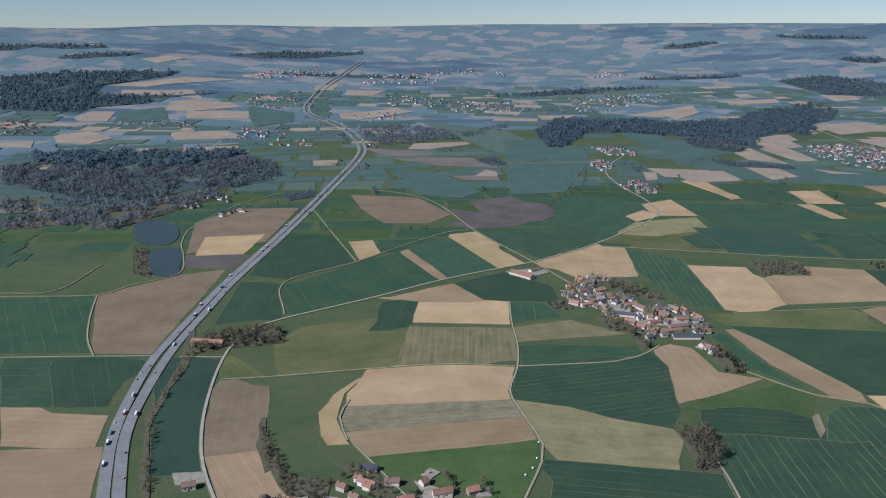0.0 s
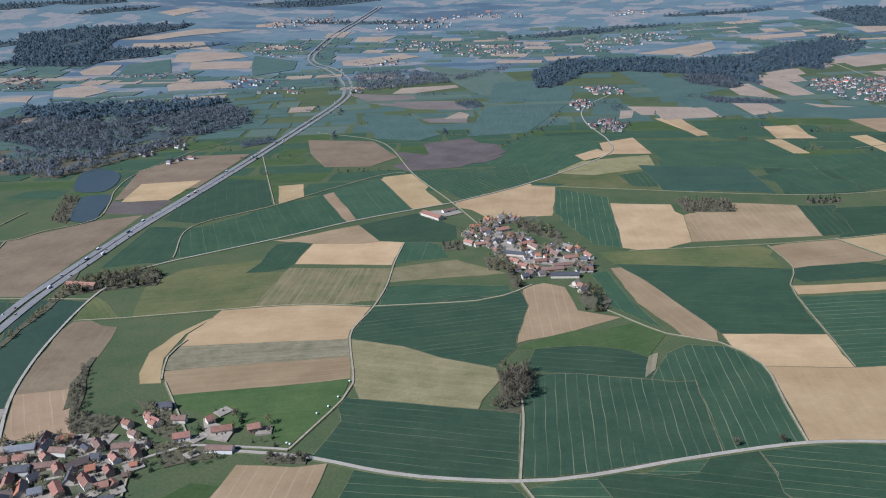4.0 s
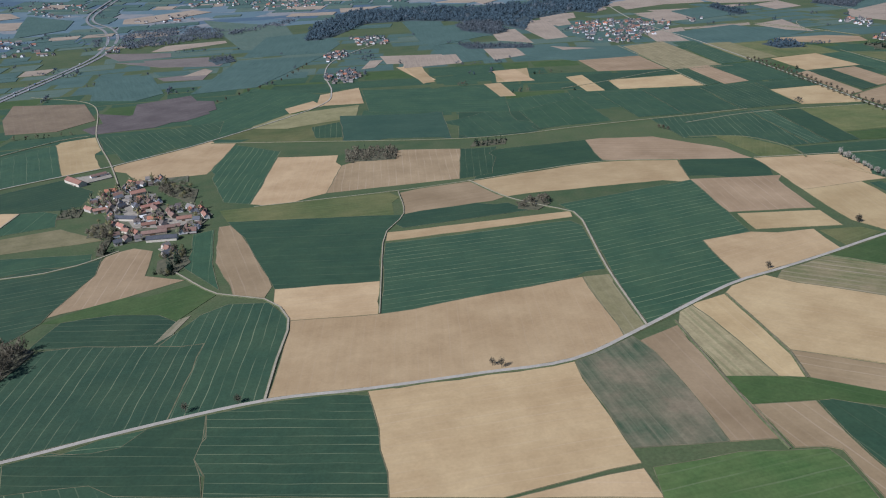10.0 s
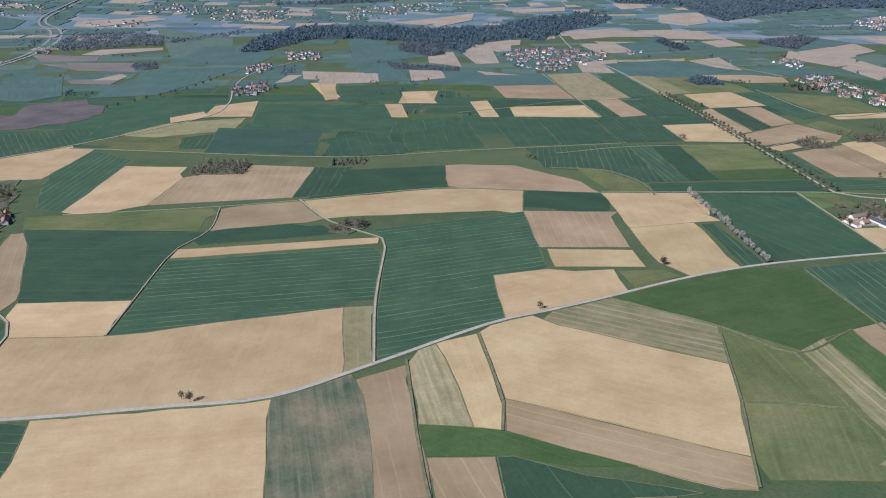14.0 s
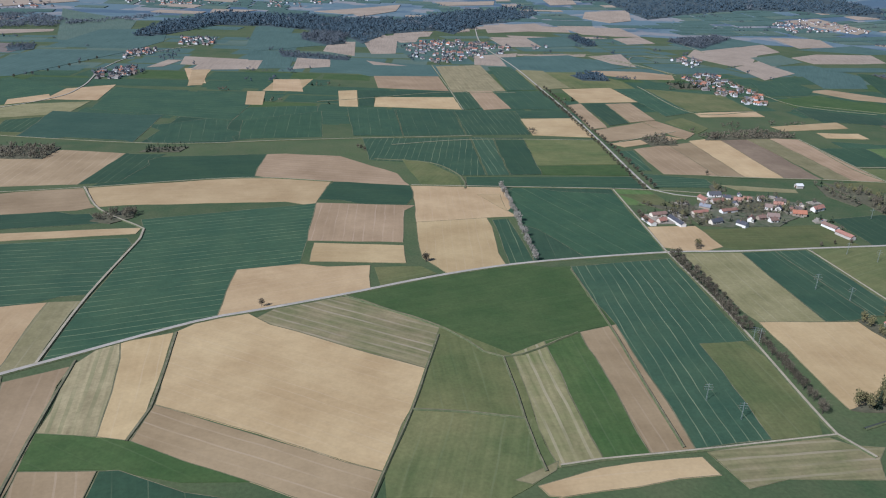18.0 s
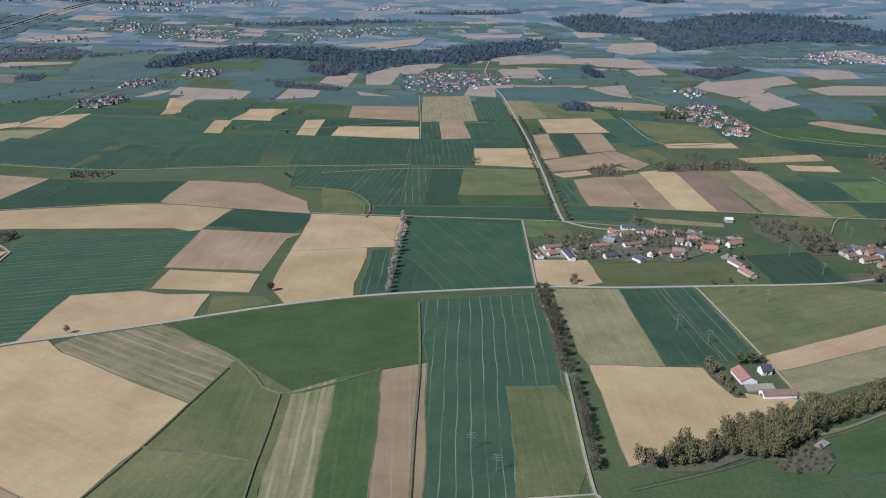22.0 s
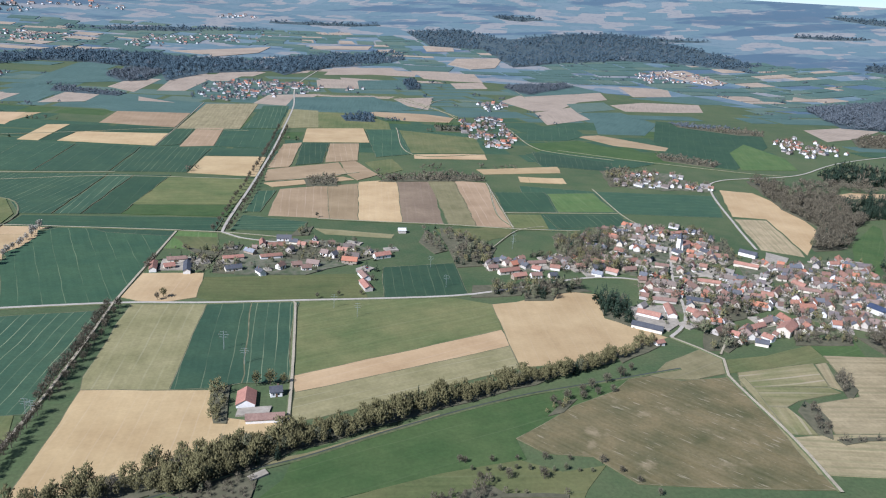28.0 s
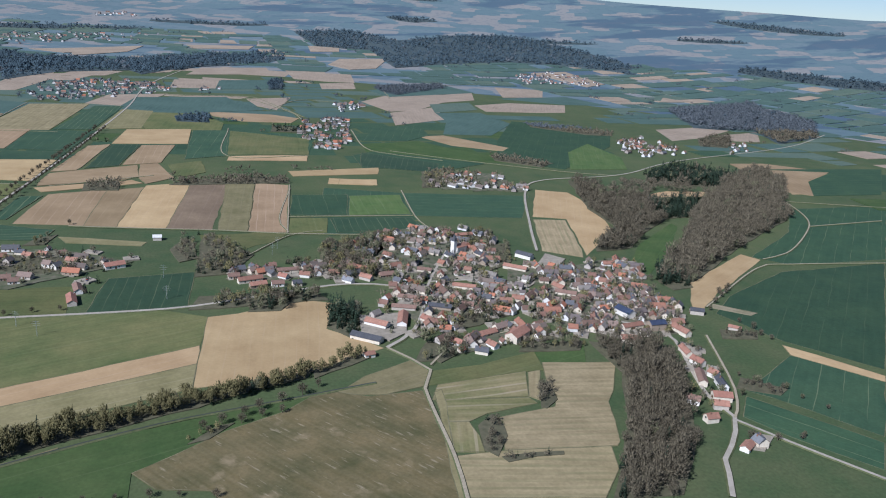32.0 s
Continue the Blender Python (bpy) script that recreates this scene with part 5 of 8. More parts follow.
lane("motorway", 7, (-344.1, 244.3), (-356.6, 280.1), (-389.0, 383.2), (-404.9, 452.0), (-409.9, 543.3), (-408.4, 601.4), (-402.4, 671.2), (-394.9, 753.3), (-378.3, 864.9), (-363.4, 967.8), (-321.6, 1281.2), (-282.0, 1644.4), (-287.5, 1849.6), (-322.3, 2099.8), (-381.6, 2309.6), (-456.7, 2457.6), (-488.8, 2592.4), (-487.8, 2779.1), (-453.7, 3158.4), (-331.6, 3732.6))
lane("road", 1.904, (-65.5, 802.7), (-165.0, 751.2), (-244.1, 696.4), (-328.4, 642.3), (-350.4, 620.2), (-361.5, 587.4), (-364.5, 555.9), (-363.0, 509.0), (-357.6, 456.0), (-348.9, 411.4), (-338.3, 379.1), (-326.2, 350.4), (-317.8, 322.9), (-309.6, 307.6), (-305.6, 297.3), (-301.5, 287.4), (-289.0, 271.7), (-279.4, 260.6))
lane("track", 1.09, (-618.7, 729.2), (-524.3, 726.2), (-500.2, 754.9), (-460.2, 792.9), (-471.8, 861.1), (-490.4, 927.2), (-495.6, 1017.8), (-456.2, 1163.2), (-404.9, 1239.4))
lane("track", 1.09, (-522.6, 724.3), (-507.7, 665.0), (-489.5, 608.3), (-470.4, 569.3))
lane("track", 1.09, (-545.1, 572.2), (-477.3, 568.8), (-423.6, 565.4))
lane("track", 1.09, (-400.4, 562.3), (-365.0, 558.2))
lane("track", 0.98, (-328.2, 652.7), (-339.6, 752.3), (-271.0, 817.5), (-221.9, 876.2), (-153.9, 948.7), (-122.9, 958.1))
lane("track", 0.98, (-341.5, 1103.6), (-302.3, 953.2), (-268.1, 824.1))
lane("road", 2.176, (1058.3, 451.2), (1095.2, 449.0), (1119.6, 436.0), (1122.1, 398.1), (1136.8, 376.1), (1154.7, 361.8), (1173.6, 352.9), (1171.7, 330.1), (1155.0, 292.2), (1144.9, 265.5), (1144.1, 245.6), (1124.8, 224.5), (1113.8, 215.7), (1108.0, 206.2), (1098.1, 191.9))
lane("track", 1.31, (1197.0, 333.7), (1181.0, 301.1), (1165.0, 270.3), (1150.3, 250.9), (1143.4, 244.7))
lane("track", 1.09, (1017.2, 328.9), (1032.2, 345.7), (1061.0, 357.8), (1093.9, 365.8))
lane("road", 1.768, (1029.4, 382.0), (1055.7, 446.0), (1094.6, 516.8))
lane("track", 1.09, (1551.9, 642.7), (1662.7, 606.6))
lane("track", 1.09, (1553.5, 650.4), (1524.3, 590.9), (1493.2, 550.2), (1431.8, 499.8), (1389.0, 471.8), (1354.7, 460.9))
lane("track", 1.09, (1489.5, 546.5), (1598.9, 557.3))
lane("track", 1.09, (1229.4, 374.7), (1331.3, 441.1), (1370.1, 445.5), (1463.9, 435.5))
lane("track", 0.98, (-966.0, 1469.2), (-864.4, 1558.4), (-721.1, 1565.4))
lane("track", 0.87, (-623.9, 740.1), (-570.1, 744.4), (-556.3, 833.8))
lane("track", 0.98, (896.1, 1480.6), (960.9, 1479.4), (1050.4, 1483.8), (1086.9, 1345.9), (1107.8, 1226.6))
lane("track", 0.87, (543.9, 756.2), (638.1, 772.3), (765.4, 759.7))
lane("track", 0.87, (481.4, 993.0), (556.8, 1017.6), (659.1, 1055.8), (767.5, 1050.6))
lane("track", 0.98, (1814.7, 1929.3), (1666.3, 1901.0), (1406.1, 1754.9), (1336.9, 1525.1))
lane("road", 1.768, (-309.6, 307.6), (-289.5, 312.3), (-272.4, 318.2), (-250.1, 326.6), (-237.4, 331.3), (-219.1, 340.7), (-187.7, 337.3), (-162.8, 333.2))
lane("road", 1.632, (-305.6, 297.3), (-310.4, 285.1), (-317.3, 275.9))
lane("track", 0.98, (-243.1, 326.1), (-237.4, 296.6), (-234.8, 286.6), (-227.3, 271.9))
lane("path", 0.6, (507.9, 344.6), (495.2, 311.3), (482.7, 278.5), (463.5, 235.4), (456.8, 219.3))
lane("path", 0.6, (482.7, 278.5), (507.7, 272.1), (529.6, 263.9), (527.5, 240.1), (526.9, 227.8))
lane("path", 0.5, (535.1, 316.8), (532.3, 285.8), (529.6, 263.9))
lane("path", 0.5, (463.6, 399.3), (512.8, 350.7), (535.1, 316.8), (581.9, 336.2))
lane("path", 0.6, (609.9, 419.4), (602.8, 343.2), (593.4, 273.3), (588.2, 233.0))
lane("stream", 0.9, (673.3, 232.5), (722.5, 244.2), (754.7, 256.0), (781.1, 262.6), (827.4, 280.4), (883.6, 298.3), (932.8, 307.1), (984.3, 316.0))
lane("path", 0.6, (376.1, 200.4), (395.1, 216.0), (405.6, 221.5), (421.5, 219.6))
lane("track", 0.65, (943.0, 522.1), (982.8, 571.6), (1010.9, 581.1))
lane("track", 0.65, (982.8, 579.9), (981.6, 623.0), (1007.8, 732.1))
lane("track", 1.2, (907.7, 1462.5), (1003.0, 1487.6), (1056.9, 1417.1), (1096.1, 1278.3), (1100.1, 1202.8))
lane("track", 1, (1062.6, 1306.4), (1120.5, 1431.7), (1156.6, 1456.9), (1206.5, 1434.6))
lane("track", 1, (791.1, 749.9), (832.5, 769.6), (881.0, 793.9))
lane("track", 1.1, (820.0, 613.3), (858.4, 604.7), (924.7, 591.6), (981.6, 576.1), (1037.5, 566.8))
lane("track", 1, (990.4, 626.6), (1051.4, 623.3), (1100.5, 621.0))
lane("track", 0.9, (1009.2, 746.4), (981.4, 577.7))
lane("track", 1.2, (1157.6, 1108.6), (1141.5, 959.0), (1166.8, 912.7), (1220.2, 873.3))
lane("track", 0.9, (979.0, 1100.1), (960.5, 899.9), (1056.7, 902.4))
lane("track", 0.9, (697.6, 1323.4), (676.3, 1087.6), (660.9, 931.1))
lane("path", 0.9, (583.7, 598.9), (588.3, 634.2), (570.0, 682.6), (519.1, 701.2))
paved((-287.2, 299.8), (-275.5, 304.2), (-270.4, 301.6), (-280.9, 292.3))
paved((-325.8, 312.4), (-314.0, 310.6), (-311.1, 292.6), (-324.5, 296.7))
paved((-279.7, 350.5), (-267.5, 354.2), (-263.9, 337.2), (-274.2, 333.6))
paved((-252.9, 351.8), (-243.2, 350.2), (-243.1, 326.1), (-251.5, 335.2))
paved((-360.5, 387.3), (-342.2, 387.4), (-338.7, 376.4), (-355.1, 374.3))
paved((-239.5, 275.7), (-223.4, 275.3), (-225.7, 263.9), (-234.9, 266.0))
paved((-218.2, 367.6), (-196.3, 354.1), (-197.9, 343.1), (-210.4, 346.8))
paved((757.7, 306.0), (772.3, 306.0), (770.8, 299.5), (756.6, 300.0))
paved((707.3, 516.1), (732.0, 517.0), (730.1, 492.6), (705.5, 494.4))
paved((-101.6, 769.1), (-62.9, 779.4), (-55.8, 760.6), (-86.9, 741.4))
paved((996.4, 401.1), (1026.3, 400.3), (1017.4, 371.7), (1004.7, 362.3), (992.0, 376.5))
paved((1172.1, 499.6), (1181.4, 484.1), (1164.4, 466.1), (1152.0, 474.4))
paved((1211.2, 466.2), (1235.2, 456.1), (1217.1, 436.7), (1200.8, 441.6))
paved((1143.9, 229.9), (1150.2, 225.9), (1137.1, 216.9), (1129.7, 221.0))
paved((761.0, 253.7), (767.7, 257.5), (769.3, 254.3), (762.8, 250.6))
paved((-24.0, 646.2), (-5.9, 656.4), (11.2, 620.6), (37.3, 603.4), (31.5, 588.8), (-6.4, 599.9))
paved((-35.7, 690.6), (-29.8, 696.8), (-6.2, 623.2), (-12.2, 618.1))


# ---- far parcels, outside the fields that are known one by one ----
EDGE_TREES = []


def parcels():
    rng = random.Random(11)
    kinds = ["green", "tan", "pasture", "green", "green", "green", "pasture", "green"]
    sheets = {k: ([], []) for k in set(kinds) | {"near_green", "near_pasture"}}
    boxes = [(min(p[0] for p in f), max(p[0] for p in f), min(p[1] for p in f), max(p[1] for p in f), f) for f in FIELDS]
    for gx in range(-9, 14):
        for gy in range(-5, 13):
            bx, by = gx * 290.0 - 60, gy * 260.0 + 200
            turn = 0.5 * noise.noise((gx * 0.31, gy * 0.27, 8.0))
            y = -125.0
            while y < 120:
                deep = rng.uniform(38, 85)
                x = -140.0
                while x < 130:
                    wide = rng.uniform(45, 150)
                    c = [(x + rng.uniform(0, 9), y + rng.uniform(0, 7)), (x + wide - rng.uniform(0, 9), y + rng.uniform(0, 7)), (x + wide - rng.uniform(0, 9), y + deep - rng.uniform(0, 7)), (x + rng.uniform(0, 9), y + deep - rng.uniform(0, 7))]
                    q = [(bx + a * math.cos(turn) - b * math.sin(turn), by + a * math.sin(turn) + b * math.cos(turn)) for a, b in c]
                    x += wide
                    mx, my = sum(p[0] for p in q) / 4, sum(p[1] for p in q) / 4
                    r = math.hypot(mx - CENTRE.x, my)
                    known = my > 40 and (-620 < mx < 1500 and my < 1250 or -350 < mx < 1300 and my < 1750)
                    if known and 40 < my < 880 or r > 3120 or 40 < my < 120 or rng.random() < 0.16:
                        continue
                    if not known and any(a - 30 < mx < b + 30 and d - 25 < my < e + 25 for a, b, d, e, f in boxes):
                        continue
                    kind = rng.choice(("green", "green", "pasture") if known else kinds)
                    if away_from_line(mx, my) < 1250 and kind != "tan":
                        kind = "near_" + kind
                    verts, faces = sheets[kind]
                    k = len(verts)
                    lift = rng.uniform(0.02, 0.055) if known else rng.uniform(0.5, 0.8) + (0.9 if r > 2250 else 0)
                    verts += [(px, py, rise(px, py) + lift) for px, py in q]
                    verts += [(px, py, rise(px, py) - 0.4) for px, py in q]
                    faces += [(k, k + 1, k + 2, k + 3)] + [(k + i, k + 4 + i, k + 4 + (i + 1) % 4, k + (i + 1) % 4) for i in range(4)]
                    if rng.random() < 0.4 and my > 900:
                        (ax, ay), (cx, cy) = q[3], q[2 if rng.random() < 0.7 else 0]
                        t = rng.random() * 0.4
                        while t < rng.uniform(0.3, 1.1):
                            EDGE_TREES.append((rng.choice(("bare", "bare", "mixed", "conifer")), ax + (cx - ax) * t + rng.uniform(-2, 2), ay + (cy - ay) * t + rng.uniform(-2, 2), rng.uniform(3.5, 8)))
                            t += rng.uniform(0.03, 0.14)
                y += deep
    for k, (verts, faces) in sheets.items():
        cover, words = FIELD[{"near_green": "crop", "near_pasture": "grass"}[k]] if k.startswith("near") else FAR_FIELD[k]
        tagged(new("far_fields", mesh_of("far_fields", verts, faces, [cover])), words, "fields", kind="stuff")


parcels()


# ---- trees ----
def clump_cloud(rng, count, kind, size):
    """Points and sizes of the small leafy clumps of one crown of unit height, trunk foot at the origin."""
    out = []
    while len(out) < count:
        if kind == "conifer":
            t = rng.random() ** 1.4
            r = 0.21 * (1 - t) + 0.015
            a = rng.uniform(0, 2 * math.pi)
            d = r * math.sqrt(rng.random())
            out.append((d * math.cos(a), d * math.sin(a), 0.08 + 0.9 * t, size * (1.15 - 0.7 * t)))
        else:
            v = Vector((rng.gauss(0, 1), rng.gauss(0, 1), rng.gauss(0, 1))).normalized() * rng.uniform(0.35, 1.0)
            lump = 1 + 0.35 * noise.noise((v.x * 2 + 7, v.y * 2, v.z * 2 + count))
            out.append((v.x * 0.33 * lump, v.y * 0.33 * lump, 0.6 + v.z * 0.38 * lump, size * rng.uniform(0.7, 1.3)))
    return out


def clump_arrays(cloud, rng, kind):
    """Each clump as a slender uneven spike of twigs or leaves that points outwards and up."""
    verts, faces = [], []
    slim, long = {"bare": (0.42, 2.0), "budding": (0.62, 1.5), "conifer": (0.55, 1.6)}.get(kind, (0.7, 1.3))
    for x, y, z, s in cloud:
        k = len(verts)
        d = Vector((x, y, 0.6 * (z - 0.45) + (0.22 if kind != "conifer" else -0.05)))
        d = (d.normalized() + Vector((rng.uniform(-1, 1), rng.uniform(-1, 1), rng.uniform(-1, 1))) * 0.55).normalized()
        u = d.orthogonal().normalized()
        w = d.cross(u)
        a = rng.uniform(0, 6.3)
        verts.append(tuple(Vector((x, y, z)) + d * s * long * rng.uniform(0.7, 1.2)))
        for i in range(3):
            t = a + i * 2.1
            verts.append(tuple(Vector((x, y, z)) - d * s * 0.7 * rng.uniform(0.3, 1.2) + (u * math.cos(t) + w * math.sin(t)) * s * slim * rng.uniform(0.6, 1.3)))
        faces += [(k, k + 1, k + 2), (k, k + 2, k + 3), (k, k + 3, k + 1)]
    return verts, faces


def trunk_mesh(rng, kind):
    """A tapered trunk with limbs."""
    verts, faces = [], []

    def limb(a, b, r0, r1):
        k = len(verts)
        d = (b - a).normalized()
        u = d.orthogonal().normalized()
        w = d.cross(u)
        for p, r in ((a, r0), (b, r1)):
            for i in range(5):
                t = 2 * math.pi * i / 5
                verts.append(tuple(p + (u * math.cos(t) + w * math.sin(t)) * r))
        for i in range(5):
            j = (i + 1) % 5
            faces.append((k + i, k + j, k + 5 + j, k + 5 + i))

    limb(Vector((0, 0, -0.02)), Vector((0.01, 0, 0.45)), 0.026, 0.017)
    limb(Vector((0.01, 0, 0.45)), Vector((0, 0.01, 0.92)), 0.017, 0.004)
    if kind != "conifer":
        for i in range(7):
            a = i * 0.9 + rng.uniform(0, 0.5)
            z = 0.3 + 0.06 * i
            limb(Vector((0, 0, z)), Vector((0.26 * math.cos(a), 0.26 * math.sin(a), z + 0.24)), 0.010, 0.003)
    return mesh_of("trunk", verts, faces, [M_BARK])


TREES, FOREST = {}, {}
for kind in ("bare", "budding", "blossom", "conifer", "mixed"):
    rng = random.Random(sum(map(ord, kind)))
    for v in range(3):
        me = mesh_of("crown", *clump_arrays(clump_cloud(rng, 260, kind, 0.046), rng, kind), [LEAF[kind]])
        TREES[kind, v] = (trunk_mesh(rng, kind), me)
        for near, count, size in ((2, 170, 0.052), (True, 62, 0.070), (False, 14, 0.140)):
            cl = clump_arrays(clump_cloud(rng, count, kind, size), rng, kind)
            FOREST[kind, v, near] = (np.array(cl[0]), np.array(cl[1]))
TREE_LABEL = {
    "bare": "bare grey-brown broadleaf tree in early spring",
    "budding": "tall tree with yellow-olive young leaves",
    "blossom": "small round fruit tree in pale blossom",
    "conifer": "dark green narrow fir tree",
    "mixed": "small tree with first dull green leaves",
}
FIRST_TREE = {}


def tree(kind, x, y, height, rng):
    v = rng.randrange(3)
    at = pose(x, y, rise(x, y), 0, 0, rng.uniform(0, 360))
    if (kind, v) not in FIRST_TREE:
        ob = FIRST_TREE[kind, v] = new("tree")
        part("trunk", TREES[kind, v][0], ob)
        part("crown", TREES[kind, v][1], ob)
        tagged(ob, TREE_LABEL[kind], "tree", "trees")
        ob.matrix_basis = at
    else:
        ob = copy_thing(FIRST_TREE[kind, v], at)
    ob.scale = (height * rng.uniform(0.9, 1.2), height * rng.uniform(0.9, 1.2), height)
    return ob


def tree_row(kind, spacing, height, *points):
    rng = random.Random(int(points[0][0] * 10))
    line = smooth_line(points, spacing) if (Vector(points[0]) - Vector(points[-1])).length > spacing else [Vector(points[0])]
    for q in line:
        tree(kind, q.x + rng.uniform(-0.8, 0.8), q.y + rng.uniform(-0.8, 0.8), height * rng.uniform(0.75, 1.2), rng)


WOODS = []
MOTORWAY = np.array([q[:] for kind, width, line in LANES if kind == "motorway" for q in line])


def join_trees(name, label, trees, near):
    """Many trees, given as (kind, x, y, height, width), as one mesh."""
    rng = random.Random(len(trees))
    vs, fs, base = [], [], 0
    for kind, x, y, h, wide in trees:
        # far crowns switch to the leaf colours that have haze painted in
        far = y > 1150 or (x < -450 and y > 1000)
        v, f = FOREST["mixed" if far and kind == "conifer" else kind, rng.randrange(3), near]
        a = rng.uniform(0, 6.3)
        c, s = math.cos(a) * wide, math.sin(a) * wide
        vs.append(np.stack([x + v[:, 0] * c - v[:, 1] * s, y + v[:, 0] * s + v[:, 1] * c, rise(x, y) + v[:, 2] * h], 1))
        fs.append((f + base, list(LEAF).index(("hazed_conifer" if kind == "conifer" else "hazed_bare") if far else kind)))
        base += len(v)
    verts = np.concatenate(vs)
    tris = np.concatenate([f for f, k in fs])
    which = np.concatenate([np.full(len(f), k) for f, k in fs])
    me = bpy.data.meshes.new(name)
    me.vertices.add(len(verts))
    me.vertices.foreach_set("co", verts.astype(np.float32).ravel())
    me.loops.add(tris.size)
    me.loops.foreach_set("vertex_index", tris.astype(np.int32).ravel())
    me.polygons.add(len(tris))
    me.polygons.foreach_set("loop_start", np.arange(0, tris.size, 3, dtype=np.int32))
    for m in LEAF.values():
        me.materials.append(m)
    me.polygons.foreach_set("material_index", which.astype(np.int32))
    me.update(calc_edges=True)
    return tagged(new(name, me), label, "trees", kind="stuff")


WOOD_LABEL = {
    "conifer": "dark green stand of firs",
    "budding": "line of tall trees in yellow-olive young leaf",
    "mixed": "garden trees, bare and evergreen together",
    "bare": "leafless grey-brown wood with uneven crowns",
}


def wood(name, kind, spacing, height, *points):
    """A wood nobody could count: uneven crowns over a floor of leaf litter."""
    rng = random.Random(int(points[0][0] * 7 + points[0][1]))
    WOODS.append(points)
    xs, ys = [p[0] for p in points], [p[1] for p in points]
    trees = []
    loose = -0.02 if "riparian" in name or "far" in name else -9.0 if "riverside" in name else -0.16 if "floodplain" in name else -0.38
    for i in range(int((max(xs) - min(xs)) / spacing) + 1):
        for j in range(int((max(ys) - min(ys)) / spacing) + 1):
            x = min(xs) + (i + rng.uniform(0.05, 0.95)) * spacing
            y = min(ys) + (j + rng.uniform(0.05, 0.95)) * spacing
            wx, wy = (noise.noise((x / 38, y / 38, k)) * min(14.0, spacing * 1.6) for k in (1.3, 9.1))
            if not inside(x + wx, y + wy, points) or noise.noise((x / (spacing * 5), y / (spacing * 5), 4.1)) < loose or np.min((MOTORWAY[:, 0] - x) ** 2 + (MOTORWAY[:, 1] - y) ** 2) < 196.0:
                continue
            k = kind
            if kind == "mixed":
                k = rng.choice(("bare", "mixed", "conifer", "bare", "budding"))
            elif rng.random() < 0.08:
                k = rng.choice(("conifer", "mixed", "bare"))
            h = height * rng.uniform(0.6, 1.15) * (1.0 + 0.45 * noise.noise((x / 15, y / 15, 2.2)))
            trees.append((k, x, y, h, h * rng.uniform(0.8, 1.2) * min(1.7, max(0.9, spacing / 4.8)) * (0.86 if "riverside" in name else 1.0)))
    if not trees:
        return
    mid = Vector((sum(xs) / len(xs), sum(ys) / len(ys)))
    join_trees(name, WOOD_LABEL[kind], trees, 2 if "riverside" in name or name == "wood" and mid.y < 350 else mid.y < 700)
    if loose > -0.1:
        return
    edge = outline(list(points), 12, 2.5)
    n = len(edge)
    top = 0.54 + 0.0016 * len(WOODS) + (0.9 if rise(*points[0]) > 0.02 else 0)
    # floors beyond 1150 m take the colour with haze painted in
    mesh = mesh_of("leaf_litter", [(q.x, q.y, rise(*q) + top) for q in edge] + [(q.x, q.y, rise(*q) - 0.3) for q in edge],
                   [tuple(range(n))] + [(i, n + i, n + (i + 1) % n, (i + 1) % n) for i in range(n)], [M_FLOOR if mid.y < 1150 else M_HAZED_FLOOR])
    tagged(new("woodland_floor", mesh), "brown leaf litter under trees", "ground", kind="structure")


join_trees("far_hedges", "thin hedges and single trees along far field edges", [(k, x, y, h, h * 1.25) for k, x, y, h in EDGE_TREES if not any(inside(x, y, f) for f in FIELDS)], False)
wood("copse", "bare", 4.5, 10, (-49.2, 366.8), (-46.4, 409.5), (-36.1, 414.4), (-24.6, 405.9), (-29.7, 385.5), (-36.0, 360.8), (-59.5, 367.7))
wood("riverside_trees", "budding", 2.7, 9.0, (717.3, 248.2), (775.8, 279.9), (827.2, 297.6), (905.0, 321.1), (957.3, 337.1), (952.2, 328.1), (901.1, 310.7), (824.9, 285.1), (779.7, 268.7), (739.8, 244.4))
wood("riverside_trees", "budding", 3.4, 8, (957.6, 334.3), (989.6, 351.7), (989.3, 344.9), (955.0, 325.7))
wood("garden_wood", "conifer", 4.2, 10, (982.3, 415.1), (1002.1, 427.4), (997.2, 394.2), (986.2, 370.0), (975.1, 388.5))
wood("garden_wood", "mixed", 4.5, 9, (938.7, 440.9), (975.0, 446.8), (985.2, 429.6), (938.9, 425.9))
wood("garden_wood", "mixed", 4.5, 9, (1002.9, 539.3), (1055.3, 557.9), (1021.9, 463.7), (1001.6, 466.2), (990.8, 492.1))
wood("garden_wood", "mixed", 4.5, 9, (1024.7, 360.0), (1038.1, 353.9), (1022.3, 333.6), (1010.5, 334.0))
wood("thicket", "mixed", 5, 7, (917.5, 585.3), (949.9, 525.7), (930.6, 486.8), (906.9, 483.3))
wood("thicket", "mixed", 4.5, 7, (909.1, 447.7), (947.1, 448.5), (935.6, 428.2), (901.0, 427.4))
wood("thicket", "mixed", 4.5, 7, (942.0, 435.9), (967.7, 440.4), (953.7, 417.7), (933.9, 418.1))
wood("thicket", "bare", 4.5, 7, (821.0, 760.6), (850.5, 768.8), (850.3, 731.3), (819.9, 731.1))
wood("hedge", "bare", 4.5, 6, (173.9, 778.9), (228.0, 768.0), (221.8, 725.7), (172.1, 730.9))
wood("thicket", "conifer", 4.5, 6, (309.2, 763.2), (344.3, 763.0), (336.6, 741.9), (302.1, 744.3))
wood("thicket", "bare", 4.5, 6, (302.8, 562.4), (323.8, 572.8), (326.5, 552.3), (312.2, 541.6), (297.8, 547.5))
wood("garden_wood", "mixed", 5, 7, (39.6, 542.7), (47.7, 513.2), (39.6, 493.1), (27.9, 499.7), (25.1, 521.6))
